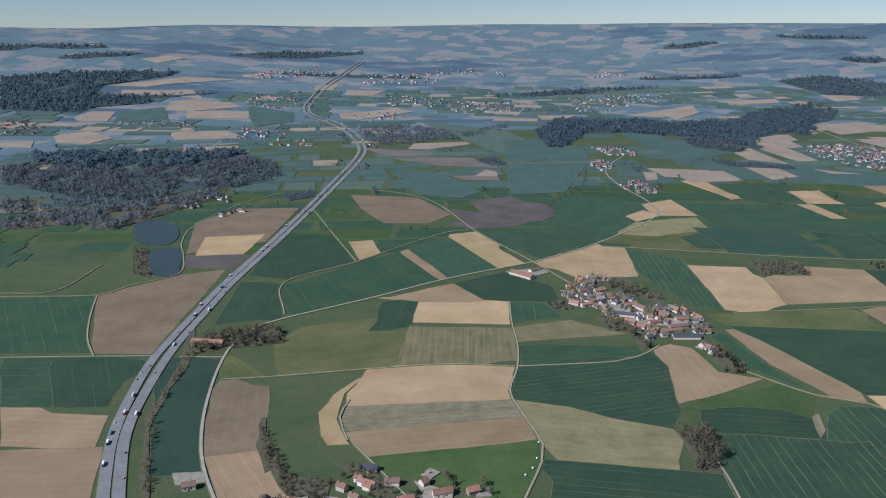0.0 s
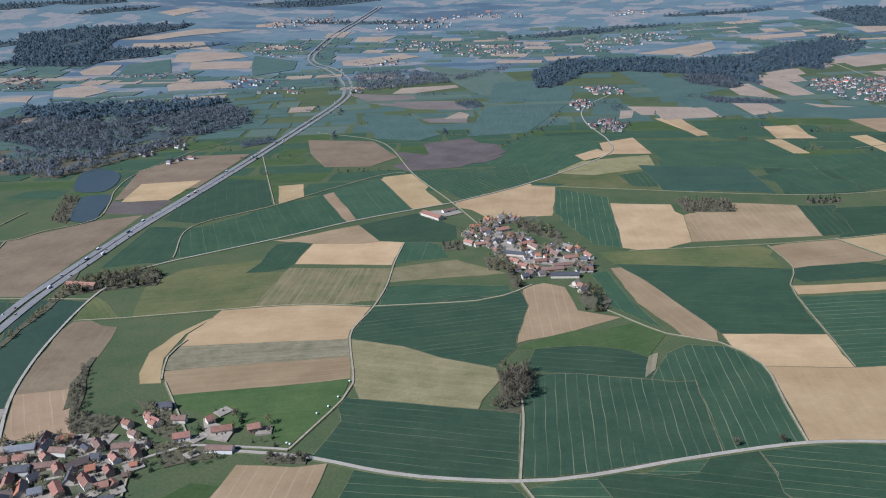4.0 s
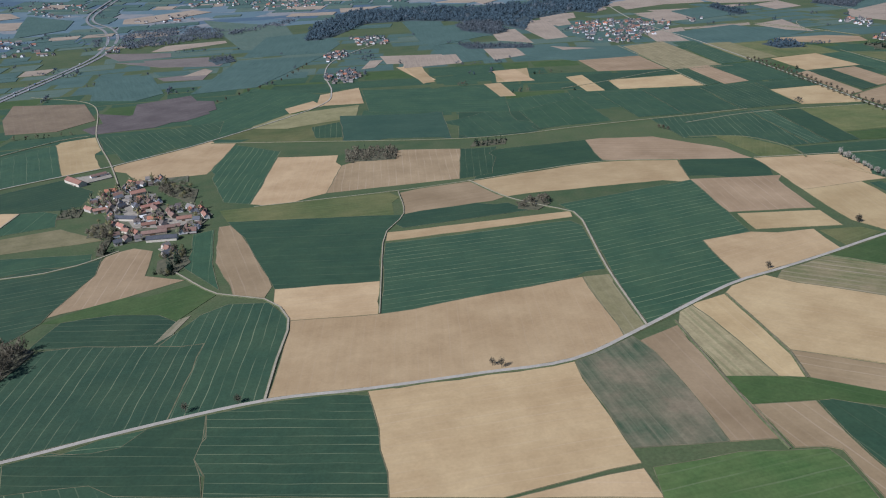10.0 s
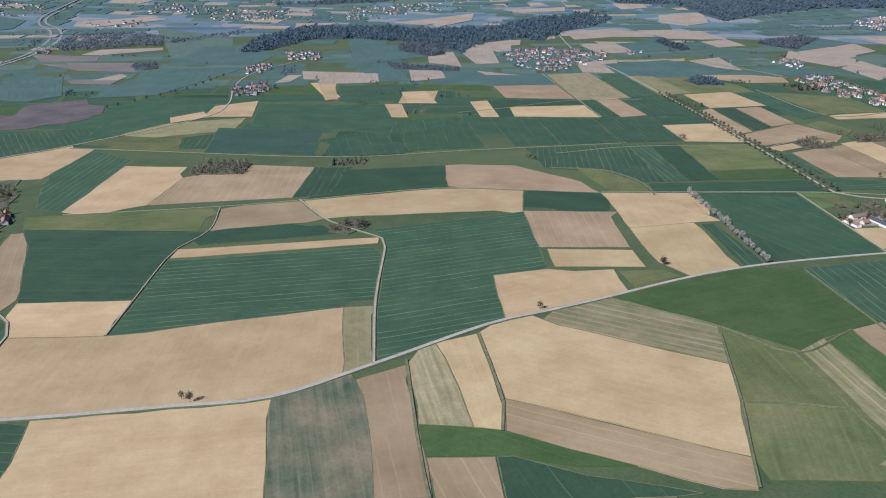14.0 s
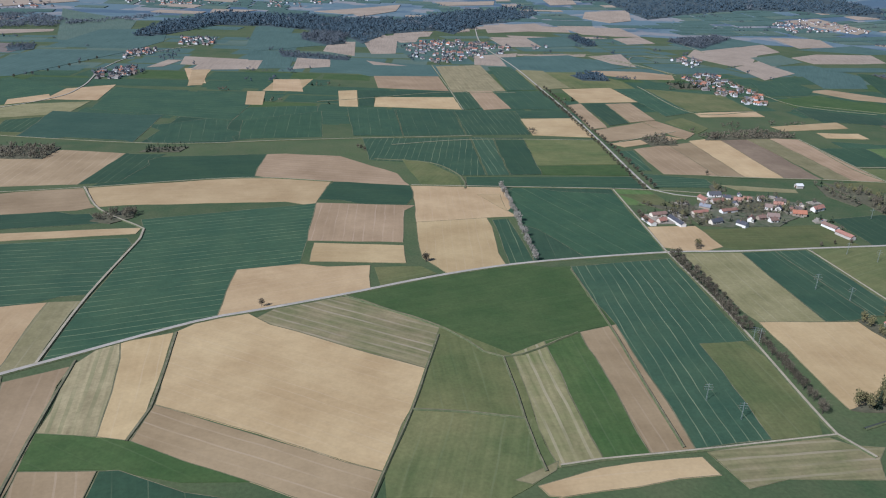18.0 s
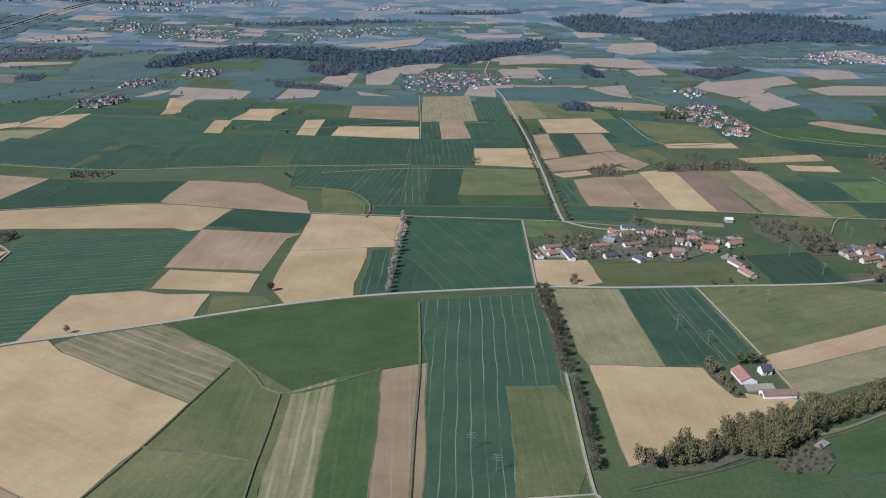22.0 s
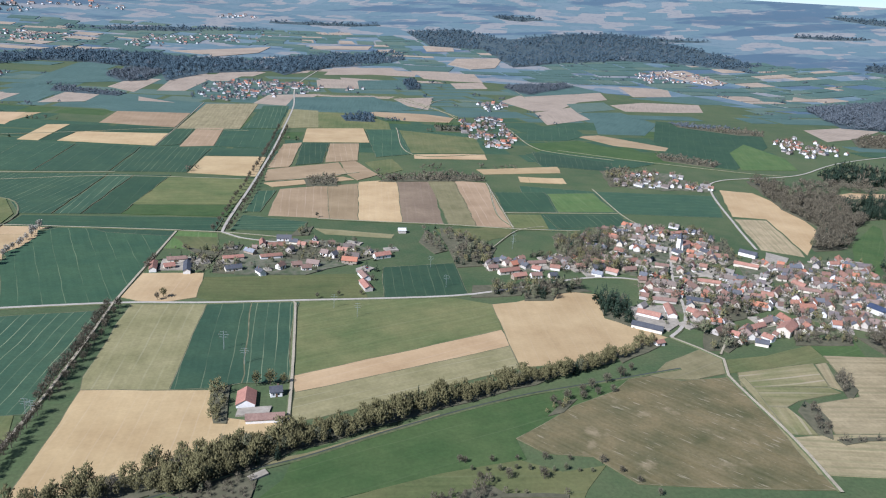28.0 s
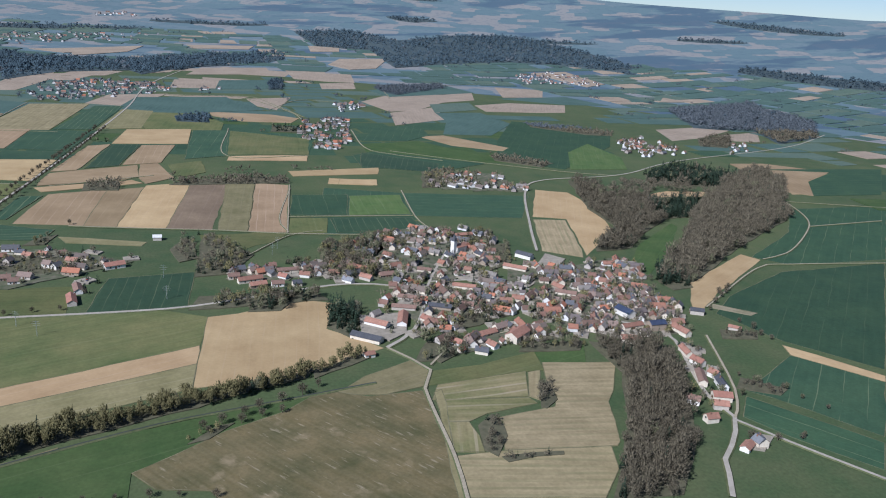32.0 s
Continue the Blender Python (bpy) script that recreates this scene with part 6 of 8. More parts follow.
wood("garden_wood", "mixed", 5, 7, (-42.1, 621.2), (-23.6, 618.4), (-23.0, 585.7), (-39.7, 588.1))
wood("garden_wood", "conifer", 4.5, 6, (-77.5, 666.2), (-58.9, 666.6), (-57.5, 643.5), (-75.5, 643.1))
wood("garden_wood", "mixed", 6, 7, (-11.1, 731.9), (32.7, 691.7), (35.3, 648.1), (10.4, 677.5))
wood("garden_wood", "mixed", 5, 8, (-404.6, 601.1), (-373.3, 611.4), (-335.7, 621.7), (-321.5, 607.0), (-321.0, 584.0), (-352.8, 578.1), (-390.0, 569.5))
wood("thicket", "bare", 5, 6, (-318.9, 450.9), (-312.0, 434.0), (-294.4, 382.5), (-284.7, 362.7), (-290.3, 357.9), (-310.3, 404.9))
wood("wood", "bare", 4.6, 11, (1334.9, 759.0), (1359.9, 743.4), (1341.9, 688.9), (1379.3, 668.8), (1343.3, 605.9), (1352.2, 590.3), (1282.3, 534.3), (1257.6, 504.1), (1221.0, 499.4), (1223.6, 508.2), (1279.1, 571.1), (1287.7, 632.2))
wood("wood", "conifer", 5, 11, (1459.8, 787.7), (1555.5, 847.8), (1582.1, 821.4), (1599.2, 785.3), (1525.3, 707.6), (1436.0, 740.8))
wood("wood", "bare", 4.8, 12, (1450.6, 664.6), (1678.4, 832.4), (1617.7, 718.9), (1485.8, 572.0), (1402.2, 521.0), (1334.8, 478.7), (1255.7, 420.9), (1227.9, 425.2), (1268.8, 472.4), (1327.9, 529.2), (1376.7, 581.8))
wood("wood", "conifer", 4.6, 11, (1366.4, 649.9), (1450.6, 664.6), (1383.6, 591.8), (1350.8, 588.3))
wood("wood", "bare", 4.2, 11, (1117.9, 338.9), (1160.4, 322.7), (1149.8, 300.3), (1126.6, 255.1), (1118.3, 240.9), (1078.9, 196.8), (1050.6, 203.9), (1079.9, 239.9), (1114.6, 300.6))
wood("wood", "conifer", 4.5, 10, (1248.9, 461.0), (1273.1, 457.6), (1245.3, 410.5), (1226.1, 407.7), (1226.6, 425.4))
wood("thicket", "bare", 4, 5, (1212.4, 339.5), (1235.6, 330.7), (1227.1, 323.7), (1205.0, 327.9))
wood("thicket", "bare", 4, 5, (1177.5, 280.7), (1193.1, 264.3), (1185.7, 258.4), (1168.1, 269.7))
wood("garden_wood", "mixed", 4.5, 6, (1005.8, 549.6), (1036.1, 553.7), (1024.9, 492.1), (1002.3, 483.0))
wood("garden_wood", "mixed", 4.5, 6, (1129.4, 519.8), (1154.9, 532.2), (1135.0, 483.5), (1109.5, 467.5))
wood("garden_wood", "mixed", 4.5, 6, (1053.5, 414.7), (1093.6, 398.0), (1087.6, 384.8), (1040.1, 367.5))
wood("hedge", "bare", 3.5, 4, (1076.6, 360.6), (1110.7, 354.2), (1106.6, 346.7), (1071.5, 349.4))
wood("motorway_hedge", "budding", 4, 5, (-412.1, 656.9), (-396.3, 553.0), (-396.5, 502.4), (-396.7, 459.2), (-372.5, 363.7), (-367.1, 363.3), (-389.8, 443.2), (-392.4, 502.0), (-389.1, 541.6), (-388.6, 569.3))
wood("motorway_hedge", "bare", 3.5, 4, (-426.2, 478.1), (-425.5, 539.3), (-417.2, 504.1), (-422.7, 477.8), (-415.5, 437.8))
wood("thicket", "bare", 4.5, 5, (-319.3, 452.9), (-314.7, 452.5), (-309.9, 415.0), (-299.2, 388.0), (-305.0, 382.3), (-315.2, 415.5))
wood("far_thicket", "bare", 10, 9, (1365.9, 748.4), (1513.5, 735.0), (1438.2, 655.4), (1315.8, 572.9), (1224.9, 501.3), (1279.0, 574.4))
wood("riverside_trees", "budding", 3.5, 9, (676.9, 246.1), (695.3, 252.5), (732.6, 267.0), (763.0, 278.2), (767.5, 272.0), (755.0, 259.9), (728.6, 249.4), (706.8, 240.2), (681.5, 244.0))
wood("thicket", "budding", 3.6, 6, (745.8, 325.8), (753.0, 329.6), (753.3, 314.4), (752.7, 295.2), (747.0, 296.0), (744.5, 312.8))
wood("thicket", "mixed", 4, 5, (746.0, 542.2), (760.0, 547.7), (753.3, 483.9), (739.8, 485.6))
wood("thicket", "mixed", 4.5, 5, (773.0, 546.2), (840.8, 531.2), (851.6, 509.3), (806.3, 501.7), (776.2, 518.2))
wood("thicket", "bare", 4.5, 5, (-294.4, 382.5), (-283.6, 377.6), (-266.2, 371.6), (-267.5, 354.2), (-290.3, 357.9))
wood("thicket", "bare", 4.2, 5, (-384.2, 404.1), (-377.0, 402.9), (-364.4, 353.2), (-342.4, 276.5), (-349.2, 277.5), (-363.7, 332.5))
wood("thicket", "mixed", 5, 5, (-238.1, 343.8), (-212.8, 342.5), (-197.4, 329.1), (-224.8, 320.6))
wood("thicket", "bare", 4.5, 5, (-270.1, 284.4), (-256.3, 282.3), (-249.0, 262.8), (-275.3, 266.7))
wood("hedge", "bare", 3.5, 4, (-174.3, 331.2), (-149.7, 328.0), (-150.3, 319.2), (-174.3, 322.3))
wood("thicket", "mixed", 4, 4, (-266.5, 393.9), (-240.0, 378.7), (-220.6, 342.2), (-241.1, 354.9))
wood("far_thicket", "bare", 7, 6, (895.8, 784.3), (1008.7, 790.0), (1003.6, 755.4), (900.6, 758.9))
wood("far_thicket", "bare", 7, 6, (953.7, 825.0), (984.1, 830.8), (981.4, 807.4), (952.3, 807.7))
wood("far_thicket", "bare", 8, 6, (1013.0, 818.7), (1079.8, 836.7), (1147.4, 836.7), (1075.1, 815.1))
wood("far_thicket", "bare", 8, 6, (1123.2, 799.5), (1174.7, 792.7), (1167.7, 772.3), (1123.1, 776.3))
wood("far_thicket", "bare", 7, 7, (1179.8, 807.9), (1207.7, 807.6), (1181.0, 735.9), (1158.8, 736.7))
wood("far_thicket", "bare", 8, 6, (708.6, 822.9), (710.5, 817.0), (724.5, 808.0), (705.0, 794.6))
wood("garden_wood", "mixed", 4, 6, (1046.4, 566.4), (1075.3, 572.6), (1075.5, 539.4), (1047.2, 526.6), (1033.1, 527.9))
wood("garden_wood", "mixed", 4, 6, (1113.5, 552.4), (1154.2, 566.4), (1131.8, 518.7), (1114.5, 520.3))
wood("garden_wood", "mixed", 4, 6, (1006.3, 553.4), (1026.7, 536.0), (1015.1, 501.2), (993.2, 503.4))
wood("garden_wood", "mixed", 4, 6, (1030.3, 352.7), (1054.7, 361.6), (1043.0, 342.9), (1022.9, 330.8), (1020.0, 334.9))
wood("garden_wood", "mixed", 4, 6, (1079.0, 345.5), (1114.7, 340.3), (1106.0, 329.5), (1071.3, 334.7))
wood("thicket", "mixed", 4.5, 5, (717.3, 544.6), (744.5, 528.4), (735.0, 491.1), (726.4, 497.9), (730.1, 522.9))
wood("thicket", "mixed", 4.5, 5, (802.1, 583.5), (814.4, 590.9), (808.7, 567.0), (796.1, 564.8))
wood("thicket", "mixed", 4.5, 5, (903.4, 575.7), (910.2, 558.9), (909.9, 521.5), (897.4, 515.5), (893.3, 544.8))
wood("thicket", "bare", 4, 8, (-24.7, 597.0), (-18.4, 598.8), (-16.6, 544.3), (-22.4, 545.1))
wood("garden_wood", "conifer", 4, 9, (36.5, 531.4), (42.2, 536.5), (40.9, 498.1), (35.4, 491.6))
wood("thicket", "bare", 4, 5, (842.5, 231.8), (853.9, 234.0), (857.2, 227.7), (851.0, 218.7), (831.4, 221.6))
wood("thicket", "bare", 4, 5, (823.7, 228.9), (835.9, 229.0), (831.4, 221.6), (818.3, 223.6))
wood("thicket", "bare", 3.4, 3.5, (737.0, 237.5), (755.0, 235.0), (763.0, 241.0), (765.0, 259.0), (752.0, 254.0), (738.0, 246.0))
wood("hedge", "bare", 3.5, 4, (857.0, 227.4), (881.8, 223.7), (880.2, 221.7), (855.3, 225.0))
wood("thicket", "budding", 4, 4, (893.9, 280.8), (906.3, 290.0), (914.3, 291.7), (903.0, 281.1))
wood("garden_wood", "mixed", 5, 6, (1170.5, 807.4), (1216.2, 823.7), (1183.5, 727.7), (1144.9, 728.4))
wood("pond_trees", "bare", 5, 6, (-539.6, 898.7), (-522.4, 894.4), (-487.3, 783.3), (-506.4, 791.6))
wood("thicket", "bare", 3.6, 6, (1018.4, 267.4), (1028.8, 275.4), (1029.8, 264.8), (1027.5, 255.4), (1018.0, 241.5), (1015.1, 246.6))
wood("thicket", "bare", 3.6, 6, (1063.0, 293.8), (1071.7, 298.3), (1065.9, 281.2), (1056.4, 274.8), (1054.5, 276.9))
wood("hedge", "bare", 3.2, 4, (1019.3, 241.2), (1047.6, 238.9), (1046.6, 236.0), (1020.0, 237.1))
wood("wood", "conifer", 10, 10, (143, 1736), (174, 2036), (310, 2350), (436, 2263), (535, 2279), (619, 2185), (765, 2220), (719, 2020), (625, 1962), (595, 1804), (509, 1905), (412, 1986), (299, 1987), (206, 1768), (171, 1726))
wood("wood", "conifer", 13, 11, (900, 2345), (1043, 2486), (1183, 2475), (1180, 2364), (1039, 2252), (941, 1989), (814, 1974), (831, 2183))
wood("wood", "bare", 8, 9, (500, 1845), (594, 1835), (574, 1630), (533, 1603), (488, 1705))
wood("far_thicket", "bare", 6, 7, (-369, 2016), (-294, 2187), (-157, 2208), (-58, 2068), (-41, 1896), (-162, 1883), (-296, 1804))
wood("hedge", "bare", 6, 6, (-43, 1548), (-2, 1582), (13, 1499), (-22, 1474))
wood("hedge", "bare", 6, 5, (438, 1507), (566, 1422), (556, 1378), (443, 1423))
wood("wood", "conifer", 14, 11, (568, 1906), (605, 2041), (722, 2080), (773, 2206), (921, 2329), (1135, 2454), (1182, 2567), (1271, 2561), (1258, 2417), (1127, 2224), (958, 2079), (854, 1841), (828, 1929), (686, 1827), (612, 1634))
wood("wood", "conifer", 16, 12, (1395, 3106), (1633, 3160), (1756, 2919), (1980, 3003), (2225, 3016), (2390, 2725), (2443, 2397), (2329, 2112), (2257, 2236), (2082, 2432), (1754, 2362), (1569, 2273), (1593, 2677), (1417, 2750))
wood("thicket", "conifer", 7, 8, (911, 1214), (961, 1236), (956, 1152), (911, 1157))
wood("thicket", "conifer", 7, 8, (1044, 1136), (1096, 1127), (1087, 1073), (1036, 1083))
wood("thicket", "conifer", 7, 8, (1127, 1804), (1161, 1818), (1133, 1631), (1103, 1621))
wood("thicket", "bare", 7, 8, (1358, 1739), (1576, 1879), (1560, 1794), (1371, 1598), (1359, 1648))
wood("wood", "bare", 8, 10, (1993, 1485), (2329, 1611), (2252, 1303), (2063, 1100), (1900, 1028), (1965, 1157), (1852, 1199))
wood("hedge", "bare", 6, 6, (1501, 1217), (1626, 1136), (1600, 1087), (1556, 1094), (1489, 1171))
wood("hedge", "bare", 6, 6, (1304, 915), (1368, 859), (1339, 833), (1292, 876))
wood("thicket", "bare", 7, 8, (1769, 1083), (1852, 1102), (1754, 983), (1708, 996))
wood("wood", "conifer", 15, 13, (-1681, 3035), (-1432, 3202), (-1085, 3318), (-1106, 3220), (-1286, 2961), (-1260, 2822), (-1046, 2757), (-1030, 2665), (-1168, 2555), (-1196, 2438), (-1414, 2440))
wood("floodplain_wood", "conifer", 8, 12, (-1019, 1741), (-772, 1742), (-572, 1748), (-530, 1655), (-665, 1529), (-790, 1507), (-957, 1596))
wood("floodplain_wood", "bare", 8, 10, (-1006, 1557), (-904, 1576), (-763, 1491), (-664, 1522), (-528, 1638), (-468, 1553), (-423, 1381), (-490, 1303), (-562, 1284), (-620, 1194), (-737, 1227), (-920, 1372))
wood("floodplain_wood", "bare", 8, 9, (-858, 1242), (-738, 1208), (-618, 1187), (-563, 1247), (-505, 1281), (-495, 1207), (-538, 1146), (-567, 1071), (-601, 1006), (-668, 1028), (-754, 1020))
wood("far_thicket", "bare", 7, 7, (-279, 1914), (-207, 1964), (11, 2066), (138, 2273), (114, 2123), (-18, 1943), (-209, 1799), (-275, 1738))
wood("hedge", "bare", 7, 7, (-400, 1204), (-349, 1247), (-346, 1208), (-387, 1171))
wood("hedge", "bare", 4, 6, (895.4, 750.4), (911.6, 772.5), (961.6, 781.9), (1007.9, 783.8), (1012.1, 754.2), (958.7, 750.8))


def distant_woods():
    """Long dark strips of woodland on the far plain."""
    rng = random.Random(5)
    for _ in range(34):
        a, r = radians(rng.uniform(28, 150)), rng.uniform(2950, 4350)
        x, y = CENTRE.x + r * math.cos(a), r * math.sin(a)
        if any(math.hypot(x - p[0], y - p[1]) < 330 for f in WOODS for p in f[:1]):
            continue
        long, deep, turn = rng.uniform(130, 420), rng.uniform(35, 90), a + math.pi / 2 + rng.uniform(-0.35, 0.35)
        edge = []
        for k in range(9):
            t = 2 * math.pi * k / 9
            u, v = long * math.cos(t) * rng.uniform(0.7, 1.1), deep * math.sin(t) * rng.uniform(0.5, 1.2)
            edge.append((round(x + u * math.cos(turn) - v * math.sin(turn)), round(y + u * math.sin(turn) + v * math.cos(turn))))
        wood("distant_wood", "conifer", 18, 12, *edge)


distant_woods()
tree_row("bare", 5.5, 7.5, (685.0, 428.6), (679.5, 373.9), (672.6, 325.2))
tree_row("bare", 9, 6.0, (691.5, 431.1), (684.9, 373.6), (677.4, 325.0))
tree_row("bare", 4.5, 7, (674.6, 312.8), (669.1, 275.4), (663.4, 246.5))
tree_row("blossom", 7, 7, (613.8, 593.2), (609.8, 558.3), (601.0, 499.6), (595.2, 460.9), (592.5, 436.1))
tree_row("bare", 13, 6, (808.9, 1082.1), (788.6, 921.8), (764.1, 753.0), (737.9, 581.3))
tree_row("bare", 13, 6, (820.4, 1082.1), (800.1, 921.8), (775.6, 753.0), (749.4, 581.3))
tree_row("bare", 26, 7, (14.3, 1098.4), (41.2, 1143.7), (101.2, 1240.0), (143.4, 1375.2))
tree_row("budding", 14, 6, (714.0, 446.1), (713.9, 445.1))
tree_row("bare", 9, 6, (417.7, 392.4), (418.1, 391.5))
tree_row("bare", 9, 6, (221.9, 323.9), (222.5, 323.3))
tree_row("bare", 9, 6, (520.0, 445.0), (520.3, 443.9))
tree_row("bare", 9, 6, (519.4, 444.4), (520.0, 443.4))
tree_row("bare", 9, 6, (508.6, 744.7), (513.0, 735.2))
tree_row("bare", 9, 6, (69.9, 320.2), (70.6, 319.7))
tree_row("bare", 9, 5, (94.5, 322.3), (94.9, 321.7))
tree_row("bare", 9, 6, (710.3, 441.0), (710.7, 440.1))
tree_row("bare", 9, 6, (819.8, 618.9), (820.2, 617.1))
tree_row("budding", 10, 7, (766.4, 327.2), (778.2, 327.4))
tree_row("bare", 9, 6, (225.6, 322.1), (225.7, 321.5))
tree_row("bare", 20, 5, (803.6, 435.7), (817.8, 438.2), (832.1, 438.8))
tree_row("mixed", 14, 6, (739.3, 509.8), (740.6, 491.3), (748.4, 502.4))
tree_row("bare", 12, 6, (701.1, 514.3), (698.6, 496.4))
tree_row("mixed", 12, 5, (1193.1, 264.3), (1182.2, 273.1), (1163.6, 264.4))
tree_row("bare", 12, 5, (1256.9, 397.1), (1274.2, 405.9), (1227.9, 369.8))
tree_row("bare", 16, 5, (1161.4, 220.8), (1137.6, 226.4))
tree_row("bare", 10, 6, (-274.0, 355.2), (-265.6, 365.5), (-259.8, 373.6))
tree_row("mixed", 10, 6, (-171.3, 327.0), (-156.0, 325.4), (-153.1, 322.3))
tree_row("bare", 12, 5, (844.9, 250.6), (850.2, 238.5), (875.2, 235.2))
tree_row("bare", 9, 6, (902.1, 290.2), (918.9, 297.8), (956.9, 317.4))
tree_row("bare", 9, 5, (935.5, 297.5), (917.5, 292.6), (904.1, 287.3))
tree_row("bare", 8, 4, (846.9, 249.4), (868.7, 248.9), (890.5, 244.5), (903.4, 240.8), (912.7, 225.8), (916.7, 217.2))
tree_row("mixed", 9, 4, (381.3, 202.9), (381.3, 202.6))
tree_row("mixed", 5, 3, (848.0, 244.6), (871.4, 240.7), (897.0, 236.2))
tree_row("bare", 7, 5, (1234.4, 347.3), (1235.3, 337.9), (1232.2, 327.0))
tree_row("bare", 8, 4, (1235.1, 320.4), (1236.0, 315.2))
tree_row("mixed", 9, 4, (1194.0, 253.5), (1193.9, 252.9))
tree_row("bare", 9, 4, (1199.5, 242.1), (1203.0, 240.2))
tree_row("mixed", 9, 4, (1164.9, 222.0), (1164.8, 221.5))
tree_row("bare", 6, 5, (1263.5, 396.0), (1263.2, 401.8))
tree_row("bare", 6, 4, (1178.4, 283.9), (1179.1, 273.7), (1183.7, 266.3), (1191.5, 264.6))


# ---- buildings ----
HOUSES = {}


def gable_house(kind, length, width, eaves, roof):
    """A gabled building round the origin: walls with gables, a thick two-sided roof with overhang, chimney, windows, door."""
    ridge = eaves + width * (0.42 if kind in ("house", "church") else 0.28)
    l, w = length / 2, width / 2
    top = new("house" if kind == "house" else kind)
    verts = [(-l, -w, 0), (l, -w, 0), (l, w, 0), (-l, w, 0), (-l, -w, eaves), (l, -w, eaves), (l, w, eaves), (-l, w, eaves), (-l, 0, ridge), (l, 0, ridge)]
    faces = [(0, 1, 5, 4), (2, 3, 7, 6), (1, 2, 6, 9, 5), (3, 0, 4, 8, 7), (3, 2, 1, 0)]
    part("wall", mesh_of("wall", verts, faces, [M_WALL]), top)
    over, thick = 0.35, 0.18
    slope = (ridge - eaves) / w
    for side in (-1, 1):
        e = w + over
        ze = ridge - slope * e
        v = [(-l - over, 0, ridge + 0.06), (l + over, 0, ridge + 0.06), (l + over, side * e, ze + 0.06), (-l - over, side * e, ze + 0.06)]
        v += [(x, y, z + thick) for x, y, z in v]
        f = [(0, 1, 2, 3), (7, 6, 5, 4), (0, 4, 5, 1), (1, 5, 6, 2), (2, 6, 7, 3), (3, 7, 4, 0)]
        part("roof_side", mesh_of("roof_side", v, f if side > 0 else [tuple(reversed(q)) for q in f], [roof]), top)
    def block(name, material, *b):
        v, f = [], []
        box(v, f, *b)
        return part(name, mesh_of(name, v, f, [material]), top)
    if kind in ("house",):
        block("chimney", M_BRICK, l * 0.3, 0.25, ridge - 0.7, l * 0.3 + 0.5, 0.8, ridge + 0.75)
    if kind in ("house", "church"):
        for side in (-1, 1):
            for k in ((-0.5, 0.35) if kind == "church" or side < 0 else ()):
                block("window", M_GLASS, k * l - 0.4, side * w - 0.06, eaves * 0.35, k * l + 0.4, side * w + 0.06, eaves * 0.35 + 1.0)
            if side > 0:
                block("window", M_GLASS, side * l - 0.06, -0.5, eaves * 0.75, side * l + 0.06, 0.5, eaves * 0.75 + 0.9)
        block("door", M_DOOR, 0.02 * l - 0.45, -w - 0.07, 0, 0.02 * l + 0.45, -w + 0.05, 1.8)
    else:
        block("gate", M_DOOR, -l * 0.35, -w - 0.07, 0, l * 0.1, -w + 0.05, eaves * 0.75)
        block("gate", M_DOOR, l - 0.05, -w * 0.4, 0, l + 0.07, w * 0.4, eaves * 0.7)
    if kind == "church":
        v, f = [], []
        h = eaves * 2.0
        box(v, f, -l - 3.4, -1.7, 0, -l, 1.7, h)
        part("tower", mesh_of("tower", v, f, [M_LIME]), top, "white square church tower")
        c = -l - 1.7
        v = [(c - 1.9, -1.9, h), (c + 1.9, -1.9, h), (c + 1.9, 1.9, h), (c - 1.9, 1.9, h), (c, 0, h + 5.5)]
        part("spire", mesh_of("spire", v, [(0, 1, 4), (1, 2, 4), (2, 3, 4), (3, 0, 4), (3, 2, 1, 0)], [M_ROOFS["dark"]]), top)
    return top


ROOF_WORDS = {"red": "orange-red tiled", "rust": "faded red tiled", "brown": "brown tiled", "dark": "dark slate", "grey": "grey sheet", "blue": "dark blue solar", "light": "pale sheet"}
SOLID = []


def building(kind, roof, x, y, length, width, eaves, heading):
    ob = gable_house(kind, length, width, eaves, M_ROOFS[roof])
    ob.matrix_basis = pose(x, y, rise(x, y), 0, 0, heading)
    SOLID.append((x, y, length / 2 + 2))
    what = {"barn": "farm barn", "hall": "long hall", "shed": "low shed", "house": "farmhouse", "church": "village church with tower"}[kind]
    return tagged(ob, f"white-walled {what} with {ROOF_WORDS[roof]} roof", kind)


